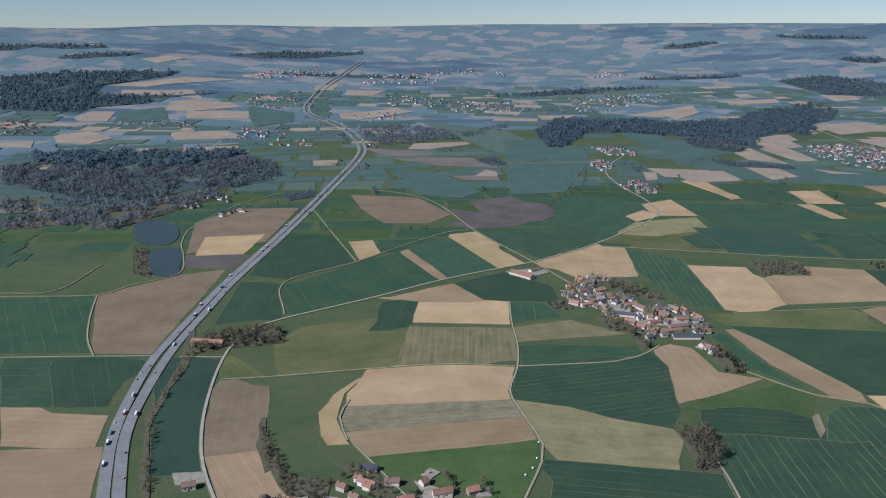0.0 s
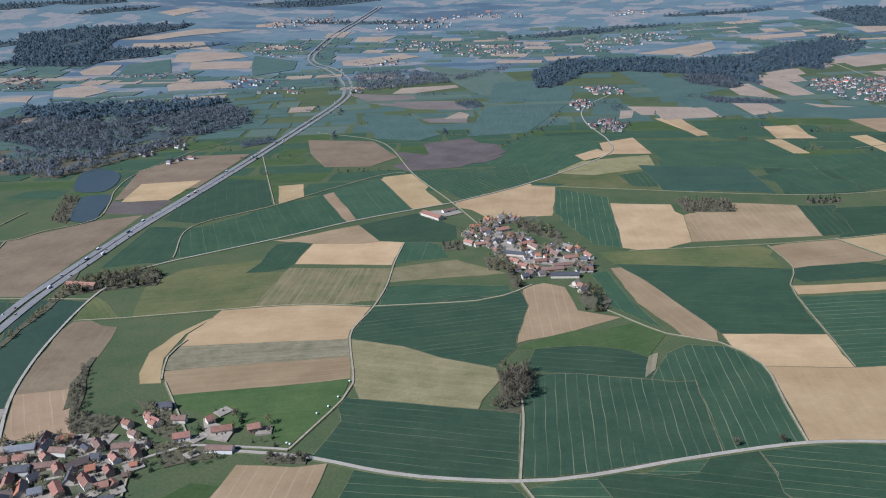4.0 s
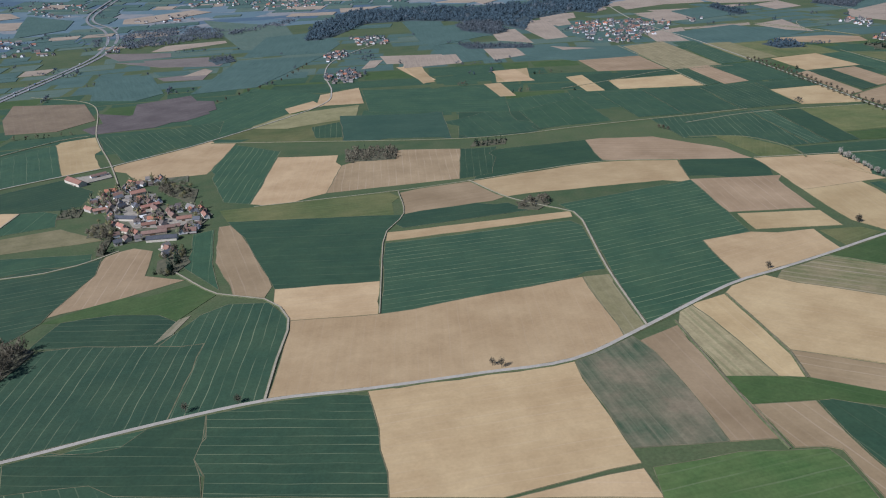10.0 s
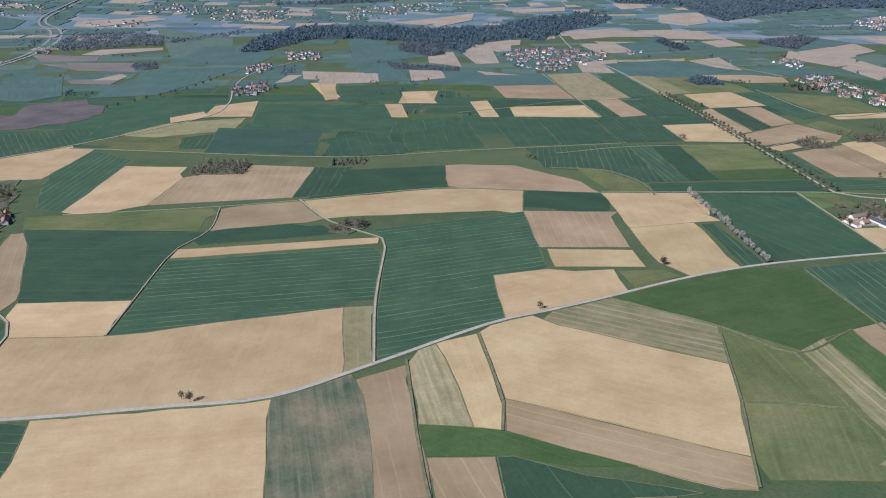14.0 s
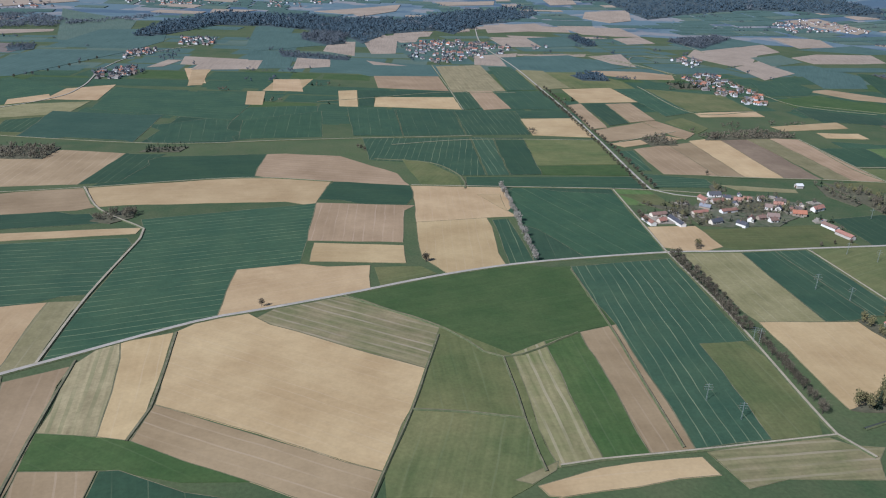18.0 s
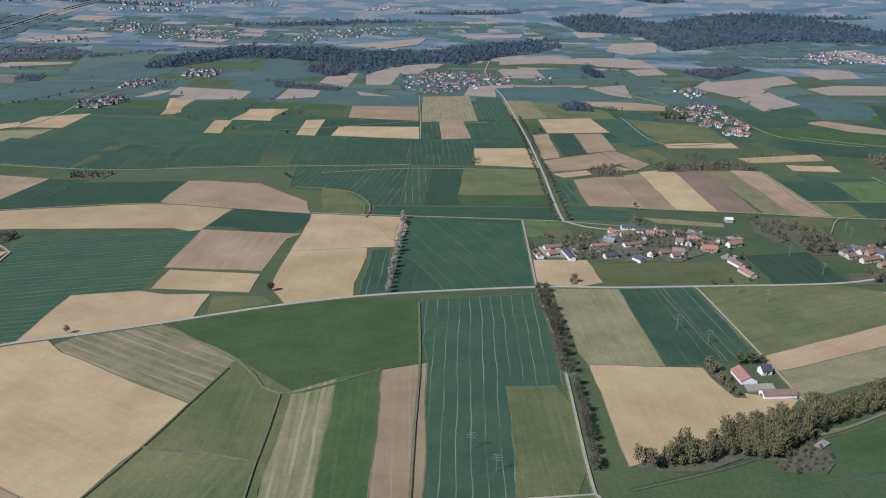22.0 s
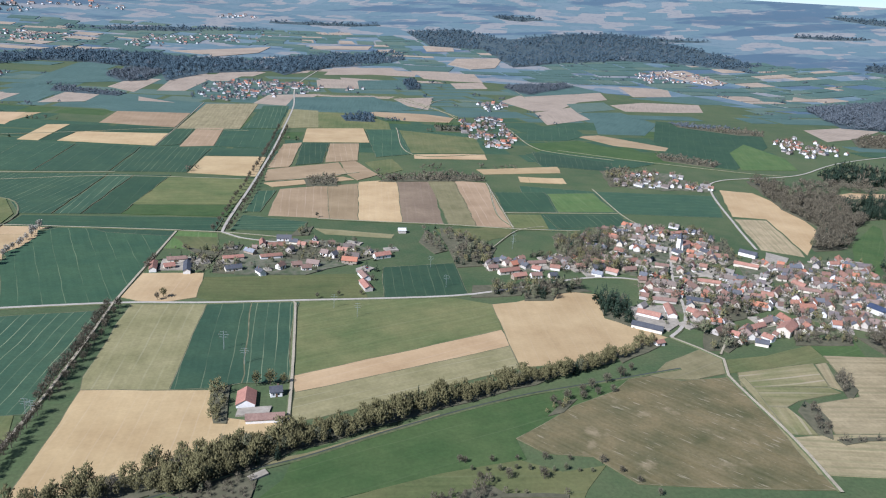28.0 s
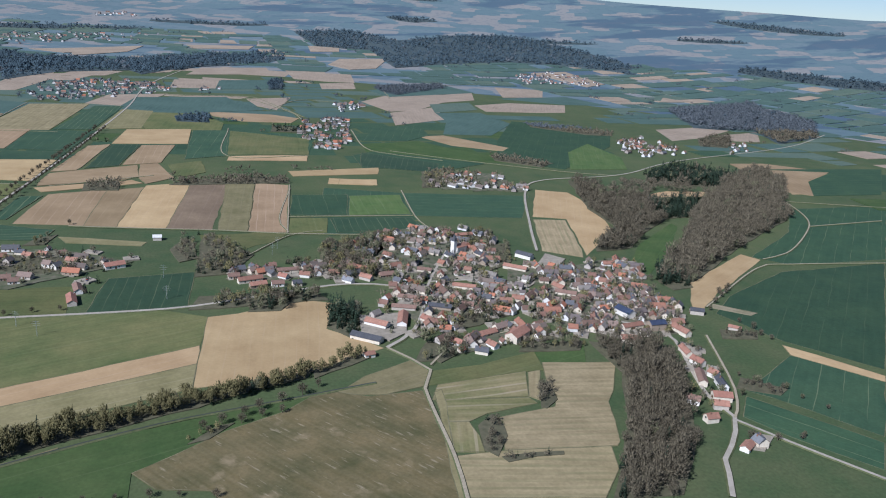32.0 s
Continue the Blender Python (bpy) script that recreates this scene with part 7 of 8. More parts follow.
def village(count, *points, fill=False):
    """Gabled houses along the lanes of one village, set apart from each other, on gardens and yards."""
    rng = random.Random(int(abs(points[0][0]) * 3 + points[0][1]))
    xs, ys = [p[0] for p in points], [p[1] for p in points]
    mid = Vector((sum(xs) / len(xs), sum(ys) / len(ys)))
    away = math.hypot(mid.x - CENTRE.x, mid.y)
    size = 1.0 if away < 1300 else 1.1 if away < 2000 else 1.4 if away < 3000 else 1.8
    edge = outline(list(points), 15, 3.0)
    n = len(edge)
    top = 0.58 + 0.003 * len(SOLID) % 0.09 + (0.9 if rise(*mid) > 0.02 else 0)
    mesh = mesh_of("gardens", [(q.x, q.y, rise(*q) + top) for q in edge] + [(q.x, q.y, rise(*q) - 0.3) for q in edge],
                   [tuple(range(n))] + [(i, n + i, n + (i + 1) % n, (i + 1) % n) for i in range(n)], [M_GARDEN])
    if away < 1200 and not fill:
        tagged(new("gardens", mesh), "grass gardens and yards of a village", "ground", kind="structure")
    top = top if away < 1200 else 0.4
    street = None
    best = 1e9
    for kind, width, line in LANES:
        for a, b in zip(line, line[1:]):
            if kind != "motorway" and (a - mid).length < best and b != a:
                best, street = (a - mid).length, b - a
    base = math.degrees(math.atan2(street.y, street.x))
    single = mid.y < 600 and not fill
    put, tries, garden, verts, faces, which = 0, 0, [], [], [], []
    while put < count and tries < count * 60:
        tries += 1
        x, y = rng.uniform(min(xs), max(xs)), rng.uniform(min(ys), max(ys))
        if not inside(x, y, points):
            continue
        gap = 4.7 * size * (1.0 if tries < count * 30 else 0.8)
        if any((x - a) ** 2 + (y - b) ** 2 < (gap * 0.5 + r) ** 2 for a, b, r in SOLID):
            continue
        if away < 1500 and any(kind != "motorway" and any((q.x - x) ** 2 + (q.y - y) ** 2 < (width / 2 + 3) ** 2 for q in line) for kind, width, line in LANES):
            continue
        SOLID.append((x, y, gap * 0.5))
        turn = base + rng.choice((0, 90, 0, 90, 20, 70)) + rng.uniform(-9, 9)
        shape = rng.randrange(len(SHAPES))
        foot = rise(x, y) + top - 0.05
        put += 1
        if single:
            if shape not in HOUSES:
                ob = HOUSES[shape] = gable_house("house", *SHAPES[shape], M_ROOF)
                tagged(ob, "white village house with a steep tiled roof", "house", "village houses")
                ob.matrix_basis = pose(x, y, foot, 0, 0, turn)
            else:
                copy_thing(HOUSES[shape], pose(x, y, foot, 0, 0, turn))
        else:
            far_house(verts, faces, which, pose(x, y, foot, 0, 0, turn), [q * size for q in SHAPES[shape]])
        for _ in range(2):
            a = rng.uniform(0, 6.3)
            h = rng.uniform(2.0, 5.0) * (1 if single else 1.6)
            garden.append((rng.choice(("bare", "mixed", "conifer", "bare", "budding", "mixed")), x + math.cos(a) * gap * 0.66, y + math.sin(a) * gap * 0.66, h + 0.6, h * rng.uniform(0.8, 1.3)))
        if single and put % 2 == 0:
            yard(x, y, turn, rng)
    if verts:
        tagged(new("far_houses", mesh_of("far_houses", verts, faces, [M_FAR_WALL, M_FAR_ROOF], which)), "distant village of white houses with red roofs", "houses", kind="stuff")
    join_trees("garden_trees", "low garden trees between village houses", garden, single)


SHAPES = ((5.2, 4.5, 2.2), (6.4, 4.3, 2.0), (4.7, 4.5, 2.4), (8.6, 4.9, 2.0), (5.5, 4.7, 2.5), (3.6, 3.0, 1.6), (10.6, 5.1, 2.2))


def far_house(verts, faces, which, m, shape):
    """Walls and roof of one distant house, added to a joined mesh."""
    l, w, eaves = shape[0] / 2, shape[1] / 2, shape[2]
    ridge, over = eaves + w * 0.85, 0.35
    k = len(verts)
    for p in ((-l, -w, 0), (l, -w, 0), (l, w, 0), (-l, w, 0), (-l, -w, eaves), (l, -w, eaves), (l, w, eaves), (-l, w, eaves), (-l, 0, ridge), (l, 0, ridge)):
        verts.append(tuple(m @ Vector(p)))
    faces += [tuple(k + i for i in f) for f in ((0, 1, 5, 4), (2, 3, 7, 6), (1, 2, 6, 9, 5), (3, 0, 4, 8, 7))]
    which += [0] * 4
    k = len(verts)
    e, lo = w + over, eaves - over * 0.85
    for p in ((-l - over, -e, lo + 0.1), (l + over, -e, lo + 0.1), (l + over, 0, ridge + 0.15), (-l - over, 0, ridge + 0.15), (l + over, e, lo + 0.1), (-l - over, e, lo + 0.1)):
        verts.append(tuple(m @ Vector(p)))
    faces += [(k, k + 1, k + 2, k + 3), (k + 3, k + 2, k + 4, k + 5)]
    which += [1] * 2


YARDS = []


def yard(x, y, turn, rng):
    """A paved yard beside a house."""
    l, w = rng.uniform(3, 6), rng.uniform(2.5, 4.5)
    v, f = [], []
    YARDS.append((x, y, turn))
    box(v, f, -l, -w, 0, l, w, 0.74 + 0.0016 * (len(YARDS) % 200))
    ob = new("yard", mesh_of("yard", v, f, [M_YARD]))
    ob.matrix_basis = pose(x, y, 0, 0, 0, turn + rng.uniform(-20, 20))
    tagged(ob, "pale paved yard beside a house", "yard", "yards", "structure")


def gardens(count, *points):
    """Low trees, shrubs and yards scattered between the buildings of a farm village."""
    rng = random.Random(count)
    xs, ys = [p[0] for p in points], [p[1] for p in points]
    trees, tries = [], 0
    while len(trees) < count and tries < count * 40:
        tries += 1
        x, y = rng.uniform(min(xs), max(xs)), rng.uniform(min(ys), max(ys))
        if not inside(x, y, points) or any((x - a) ** 2 + (y - b) ** 2 < (r * 0.8) ** 2 for a, b, r in SOLID):
            continue
        if any(any((q.x - x) ** 2 + (q.y - y) ** 2 < (width / 2 + 2) ** 2 for q in line) for kind, width, line in LANES):
            continue
        h = rng.uniform(1.5, 6.5)
        trees.append((rng.choice(("bare", "conifer", "bare", "budding", "mixed", "conifer")), x, y, h + 0.7, h * rng.uniform(0.9, 1.5)))
        if len(trees) % 6 == 0:
            yard(x, y, rng.uniform(0, 180), rng)
    join_trees("garden_trees", "low garden trees and shrubs between farm buildings", trees, True)


building("barn", "red", -87.6, 751.2, 30.0, 8, 3, 129)
building("barn", "brown", -70.4, 768.3, 15.3, 5, 2.5, 34)
building("barn", "rust", 761.3, 313.2, 12.4, 8.2, 1.7, 86)
building("shed", "brown", 769.1, 295.3, 16.3, 5.5, 1.9, 178)
building("house", "dark", 774.6, 317.4, 5.4, 4.6, 2.6, 4)
building("barn", "red", -382.7, 584.6, 27.5, 7, 4, 167)
building("hall", "brown", 13.3, 580.9, 18.8, 5.5, 2.4, 4)
building("hall", "dark", 21.5, 566.5, 22.9, 6.5, 2.4, 175)
building("house", "dark", 1138.6, 221.8, 5.4, 4.6, 3.2, 80)
building("barn", "red", 1130.2, 220.9, 7.5, 4.2, 2.0, 30)
building("shed", "light", 884.0, 571.6, 6.0, 5, 2.5, 177)
building("hall", "blue", 1163.5, 372.0, 12.4, 7, 4, 103)
building("hall", "blue", 1170.2, 347.9, 10.6, 6, 5, 179)
building("barn", "red", 1143.1, 335.0, 10.7, 6, 3, 161)
building("barn", "red", 1078.3, 352.5, 15.6, 8, 4, 36)
building("church", "red", 1103.5, 512.0, 10.5, 5, 5.5, 27)
building("shed", "red", 988.5, 346.1, 5.6, 4, 2, 11)
building("barn", "brown", -341.0, 337.1, 28.2, 6.5, 4, 5)
building("hall", "grey", -307.8, 340.7, 14.4, 6, 3.5, 10)
building("house", "red", -313.1, 330.0, 7.0, 4.6, 3, 9)
building("house", "red", -303.7, 331.9, 7.1, 4.6, 3, 9)
building("hall", "dark", -299.1, 321.0, 11.3, 6, 3.5, 7)
building("house", "red", -291.4, 332.7, 5.7, 4.5, 3, 135)
building("barn", "brown", -285.8, 337.2, 9.7, 5, 3.5, 171)
building("barn", "brown", -287.1, 324.8, 12.8, 5, 3, 11)
building("house", "red", -279.0, 320.8, 7.4, 4.5, 3, 124)
building("house", "dark", -308.0, 314.5, 5.0, 4.6, 3.2, 3)
building("house", "red", -299.8, 311.0, 11.3, 4.5, 3, 108)
building("house", "dark", -288.5, 314.4, 4.8, 4.5, 3, 49)
building("house", "grey", -281.5, 302.6, 6.2, 4.5, 3, 20)
building("barn", "rust", -271.5, 303.6, 11.4, 5, 3, 127)
building("hall", "dark", -272.7, 287.8, 16.7, 7.5, 4.5, 18)
building("barn", "brown", -271.9, 282.5, 12.4, 4.5, 3, 19)
building("barn", "dark", -291.5, 290.6, 13.8, 6.5, 4, 118)
building("house", "red", -340.7, 319.6, 11.0, 5, 3.2, 7)
building("house", "red", -352.4, 317.4, 4.8, 4.2, 2.8, 48)
building("house", "brown", -322.8, 321.3, 6.4, 4.4, 3, 142)
building("house", "brown", -320.6, 312.7, 4.7, 4.4, 3, 159)
building("house", "red", -317.1, 302.2, 4.5, 4.4, 3, 4)
building("hall", "grey", -333.0, 296.3, 17.1, 7, 4, 14)
building("hall", "red", -331.3, 278.9, 19.5, 8, 4.5, 120)
building("barn", "brown", -315.2, 284.6, 17.5, 5, 3.5, 64)
building("shed", "red", -346.3, 297.5, 7.0, 4, 2.5, 6)
building("house", "brown", -333.0, 311.0, 5.4, 4.5, 3, 13)
building("shed", "dark", -353.0, 332.9, 8.2, 4, 2.2, 6)
building("house", "brown", -267.1, 342.2, 10.4, 4.5, 3, 128)
building("barn", "brown", -252.3, 339.8, 11.5, 5, 3, 3)
building("house", "red", -243.3, 333.1, 7.9, 4.5, 3, 124)
building("house", "dark", -263.6, 330.5, 4.5, 4.5, 3, 6)
building("house", "red", -252.8, 329.0, 7.1, 4.4, 3, 132)
building("house", "red", -251.5, 317.9, 6.7, 4.4, 3, 126)
building("house", "red", -259.6, 309.4, 10.8, 4.8, 3, 130)
building("house", "red", -249.7, 305.3, 6.0, 4.4, 3, 22)
building("shed", "red", -245.2, 307.6, 4.7, 4, 2.5, 131)
building("house", "dark", -242.6, 293.7, 6.9, 4.8, 3, 16)
building("house", "red", -259.1, 362.9, 5.9, 4.4, 3, 145)
building("house", "red", -249.9, 370.8, 4.7, 4, 2.8, 151)
building("house", "rust", -244.4, 362.1, 5.5, 4, 2.8, 143)
building("house", "brown", -251.7, 352.3, 6.0, 4.2, 2.8, 146)
building("shed", "dark", -245.9, 383.2, 7.3, 4, 2.4, 4)
building("house", "brown", -346.4, 370.8, 7.5, 4.5, 3, 11)
building("shed", "red", -391.5, 338.4, 4.5, 3.5, 2.2, 156)
building("shed", "dark", -273.0, 340.5, 6.5, 3.5, 2.2, 138)
building("house", "red", -268.9, 264.2, 5.5, 4.5, 3, 9)
building("house", "red", -256.8, 261.7, 6.7, 4.5, 3, 9)
building("shed", "light", -307.4, 276.0, 4.5, 3, 2, 30)
building("house", "red", -212.4, 363.5, 4.5, 4.5, 3.2, 38)
building("house", "red", -202.7, 352.2, 11.0, 4.6, 3.2, 11)
building("house", "red", -185.3, 353.0, 6.7, 4.6, 3.2, 17)
building("house", "rust", -223.4, 347.2, 8.9, 4.6, 3, 11)
building("house", "dark", -242.9, 380.3, 6.3, 4.4, 3, 8)
building("house", "rust", -245.0, 365.1, 11.4, 4.4, 3, 144)
building("barn", "brown", -199.1, 334.5, 14.4, 4.6, 2.8, 175)
building("house", "brown", -230.6, 365.5, 8.2, 4.4, 3, 175)
building("house", "red", 1166.3, 313.3, 11.4, 4.2, 2.8, 76)
building("house", "rust", 1164.6, 300.4, 7.8, 4.4, 2.8, 103)
building("barn", "brown", 1153.5, 283.3, 15.1, 4.4, 2.8, 61)
building("house", "red", 1163.6, 285.4, 5.3, 4.2, 2.8, 106)
building("house", "dark", 1160.0, 274.9, 10.9, 4.2, 2.8, 69)
building("hall", "rust", 1150.5, 263.1, 9.3, 6, 2.8, 157)
building("house", "red", 1143.4, 255.1, 7.1, 4.2, 2.8, 154)
building("house", "brown", 1133.0, 263.0, 6.5, 4.2, 2.8, 136)
building("house", "red", 1130.0, 245.6, 6.3, 4.2, 2.8, 177)
building("barn", "red", 1155.7, 352.5, 14.7, 5, 2.8, 7)
building("barn", "dark", 1215.0, 366.5, 8.6, 5, 2.8, 150)
building("house", "red", 1183.1, 340.5, 13.5, 4.6, 2.8, 97)
building("shed", "red", 1222.2, 338.3, 7.4, 3.6, 2, 133)
building("house", "grey", 1137.2, 221.9, 4.5, 4.5, 3, 94)
building("house", "red", -19.1, 692.6, 13.1, 5, 2.8, 24)
building("barn", "dark", -15.5, 622.6, 20.4, 6, 2.8, 158)
building("barn", "rust", -1.1, 649.6, 15.6, 5, 2.8, 30)
building("house", "brown", 5.1, 639.7, 15.2, 5, 3, 114)
building("hall", "light", -3.5, 621.4, 8.2, 4.5, 2.4, 13)
building("barn", "red", 5.9, 600.8, 10.7, 5, 2.8, 7)
building("house", "rust", -15.6, 603.3, 10.3, 4.4, 2.8, 128)
building("house", "red", -9.6, 591.1, 7.6, 4.4, 2.8, 139)
building("barn", "red", 32.8, 606.9, 11.8, 5.5, 2.8, 6)
building("house", "brown", 21.5, 619.1, 11.1, 4.4, 2.8, 117)
building("house", "red", 49.1, 610.4, 13.1, 4.4, 2.8, 107)
building("house", "dark", -11.0, 566.5, 5.8, 4.4, 2.8, 18)
building("barn", "red", -43.1, 652.2, 10.8, 4.8, 2.8, 18)
building("house", "red", -53.1, 658.0, 10.7, 4.2, 2.8, 133)
building("house", "grey", -34.1, 682.5, 8.2, 4.2, 2.8, 50)
building("house", "dark", -26.6, 657.0, 7.8, 4.2, 2.8, 49)
building("barn", "brown", 23.4, 589.7, 16.8, 5, 2.6, 6)
building("barn", "rust", -226.1, 265.6, 7.2, 5, 2.6, 132)
building("barn", "brown", 716.8, 511.4, 13.0, 5, 2.6, 7)
building("barn", "red", 702.8, 499.0, 16.0, 4.5, 2.4, 92)
building("house", "rust", 712.8, 497.5, 6.8, 4.2, 2.4, 16)
building("barn", "dark", 724.2, 495.4, 19.6, 4.5, 2.4, 92)
building("house", "rust", 773.9, 543.8, 11.7, 4.2, 2.6, 91)
building("house", "red", 783.8, 537.9, 12.1, 4.5, 2.4, 9)
building("house", "dark", 796.8, 546.4, 6.1, 4.2, 2.4, 161)
building("house", "red", 802.4, 538.5, 6.2, 4.2, 2.6, 148)
building("house", "red", 811.6, 539.2, 6.6, 4.2, 2.6, 149)
building("house", "grey", 765.0, 525.4, 8.6, 4.2, 2.4, 136)
building("barn", "red", 779.1, 514.1, 15.1, 4.6, 2.4, 10)
building("barn", "rust", 753.3, 513.1, 13.9, 4.4, 2.2, 11)
building("house", "dark", 753.7, 490.1, 10.7, 4.4, 2.6, 15)
building("house", "dark", 771.2, 482.0, 8.2, 4.2, 2.6, 114)
building("house", "brown", 795.5, 494.6, 6.7, 4.2, 2.4, 6)
building("house", "brown", 801.5, 487.9, 6.6, 4.2, 2.4, 6)
building("house", "red", 830.7, 524.1, 7.6, 4.2, 2.4, 154)
building("house", "rust", 857.2, 510.1, 12.7, 4.6, 2.6, 20)
building("barn", "brown", 838.3, 469.9, 13.3, 4.8, 2.2, 100)
building("barn", "rust", 836.6, 451.2, 14.6, 5, 2.4, 98)
building("house", "red", 940.5, 470.2, 16.0, 4.2, 2.4, 13)
building("house", "red", 944.4, 459.6, 10.8, 4.2, 2.4, 14)
building("house", "brown", 956.9, 459.7, 7.8, 4.2, 2.4, 4)
building("house", "dark", 969.1, 458.6, 5.8, 4.2, 2.4, 7)
building("house", "brown", 930.9, 477.8, 7.1, 4, 2.4, 5)
building("barn", "red", 1003.4, 385.0, 14.0, 6, 2.6, 137)
building("hall", "dark", 992.8, 367.3, 18.1, 6, 2.2, 139)
building("barn", "red", 1020.0, 388.5, 18.0, 5.5, 2.6, 70)
building("hall", "dark", 1150.5, 493.4, 13.5, 6, 3, 125)
building("barn", "red", 1130.7, 467.7, 17.6, 5, 2.4, 137)
building("barn", "red", 1077.5, 435.1, 15.4, 5, 2.6, 151)
building("barn", "dark", 1048.9, 403.6, 14.4, 5, 2.4, 152)
building("house", "rust", 1034.2, 385.6, 6.7, 4.4, 2.4, 117)
building("house", "brown", 1067.2, 402.8, 7.3, 4.4, 2.4, 156)
building("house", "red", 1104.6, 407.3, 7.7, 4.6, 2.6, 148)
building("house", "dark", 1106.1, 440.7, 8.6, 4.4, 2.4, 130)
building("house", "red", 1045.0, 508.2, 7.9, 4.4, 2.4, 128)
building("house", "red", 1075.2, 515.6, 9.2, 4.4, 2.4, 13)
building("house", "dark", 1091.8, 500.0, 9.5, 4.6, 2.6, 109)
building("barn", "red", 1122.3, 552.2, 15.9, 4.8, 2.6, 8)
building("house", "dark", 1116.0, 501.4, 6.6, 4.2, 2.4, 112)
building("house", "brown", 1031.8, 466.3, 10.1, 4.4, 2.2, 8)
building("house", "red", 1043.3, 484.3, 8.8, 4.4, 2.2, 11)
building("barn", "brown", 1061.7, 472.5, 9.9, 4.6, 2.2, 151)
building("house", "red", 1016.8, 462.9, 8.9, 4.2, 2.4, 131)
building("house", "grey", 1003.3, 459.0, 7.4, 4.2, 2.4, 134)
building("barn", "brown", 1033.8, 422.3, 12.3, 4.6, 2.2, 153)
building("barn", "brown", 1026.3, 406.7, 14.8, 4.6, 2.2, 157)
building("house", "red", 1143.5, 423.9, 10.1, 4.4, 2.4, 106)
building("barn", "brown", 1142.8, 412.6, 14.1, 4.8, 2.4, 145)
building("house", "red", 1208.1, 465.0, 9.3, 4.4, 2.4, 174)
building("house", "rust", 1040.4, 351.3, 7.2, 4.2, 2.2, 129)
building("house", "red", 1061.9, 359.6, 13.5, 4.2, 2.2, 18)
building("barn", "red", 1079.0, 353.9, 11.1, 6, 3, 87)
building("house", "dark", 1050.2, 337.9, 7.2, 4.2, 2.2, 146)
building("house", "red", 1059.2, 344.1, 6.5, 4.2, 2.2, 112)
building("barn", "brown", 967.3, 485.8, 14.5, 4.6, 2.2, 4)
building("house", "rust", 962.6, 473.3, 6.1, 4.2, 2.2, 138)
building("house", "red", 977.3, 474.7, 6.9, 4.2, 2.2, 153)
village(70, (-60.0, 683.9), (-28.3, 731.0), (-11.1, 699.2), (9.7, 652.2), (46.5, 627.3), (55.2, 613.8), (42.2, 573.8), (-6.6, 565.1), (-18.3, 582.4), (-34.3, 643.0))
village(8, (-27.3, 738.8), (20.8, 738.3), (21.7, 718.1), (-25.2, 718.6))
village(4, (26.8, 550.5), (37.0, 537.2), (27.6, 526.9))
village(14, (756.6, 527.2), (780.2, 560.2), (819.6, 552.7), (843.0, 538.1), (869.0, 520.8), (800.1, 478.2), (753.0, 481.6))
village(8, (933.6, 492.9), (976.3, 487.8), (965.9, 469.9), (925.8, 477.3))
village(10, (1026.7, 539.9), (1057.8, 544.4), (1021.2, 489.1), (992.9, 492.5))
village(8, (1161.5, 769.6), (1225.4, 798.0), (1210.2, 726.7), (1162.7, 721.0))
village(12, (1552.0, 965.7), (1691.1, 1016.6), (1639.0, 927.7), (1542.0, 920.6))
village(66, (1022.5, 544.7), (1059.8, 572.0), (1103.7, 584.6), (1132.7, 539.5), (1111.7, 480.0), (1074.8, 451.0), (1032.7, 457.4), (1008.7, 472.5))
village(36, (1029.9, 447.8), (1061.4, 448.5), (1108.2, 429.9), (1093.6, 398.0), (1052.4, 391.1), (1034.1, 370.2), (1024.9, 396.0))
village(32, (1127.7, 477.8), (1171.1, 465.1), (1233.0, 484.4), (1226.7, 437.7), (1201.1, 419.8), (1113.3, 439.3))
village(76, (1116.0, 417.8), (1151.3, 428.8), (1202.6, 414.9), (1210.3, 381.0), (1190.8, 339.1), (1155.9, 338.9), (1125.4, 353.1), (1102.1, 373.1))
village(14, (1038.0, 350.5), (1072.6, 368.1), (1102.1, 366.9), (1093.8, 350.8), (1036.4, 337.5))
village(16, (944.2, 496.1), (1004.7, 493.7), (1035.7, 470.9), (999.6, 470.4), (945.6, 485.3))
village(70, (1020.7, 491.9), (1067.6, 565.2), (1136.8, 575.0), (1151.6, 547.8), (1127.7, 504.5), (1156.0, 473.0), (1229.4, 462.8), (1210.6, 392.9), (1198.9, 364.4), (1169.6, 335.7), (1120.7, 345.0), (1093.5, 350.2), (1038.2, 352.9), (1010.2, 364.5), (999.6, 399.8), (1034.9, 454.0), fill=True)
village(26, (-363.2, 339.9), (-276.9, 352.9), (-238.1, 343.8), (-241.2, 299.4), (-267.6, 286.1), (-275.5, 267.4), (-342.6, 277.3))
village(12, (1209.6, 807.7), (1261.0, 792.4), (1251.5, 715.8), (1195.2, 709.4))
village(36, (242, 1720), (314, 1695), (311, 1572), (253, 1582))
village(24, (174, 1478), (220, 1542), (221, 1440), (183, 1383))
village(40, (166, 1254), (223, 1294), (224, 1169), (174, 1174))
village(150, (718, 1657), (823, 1699), (930, 1613), (881, 1495), (724, 1335), (714, 1353), (678, 1430), (685, 1516))
village(5, (975, 1642), (1012, 1606), (986, 1549), (948, 1573))
village(30, (-45, 2694), (111, 2865), (157, 2586), (3, 2553))
village(14, (395, 2668), (490, 2685), (456, 2505), (404, 2521))
village(14, (-366, 2494), (-178, 2524), (-157, 2389), (-326, 2389))
village(20, (1183, 1405), (1258, 1446), (1242, 1340), (1180, 1293))
village(80, (1093, 1184), (1175, 1226), (1155, 1083), (1119, 946), (1074, 944), (1071, 1051))
village(80, (1901, 2128), (2039, 2214), (2123, 2072), (2101, 1906), (1946, 1955), (1852, 1946))
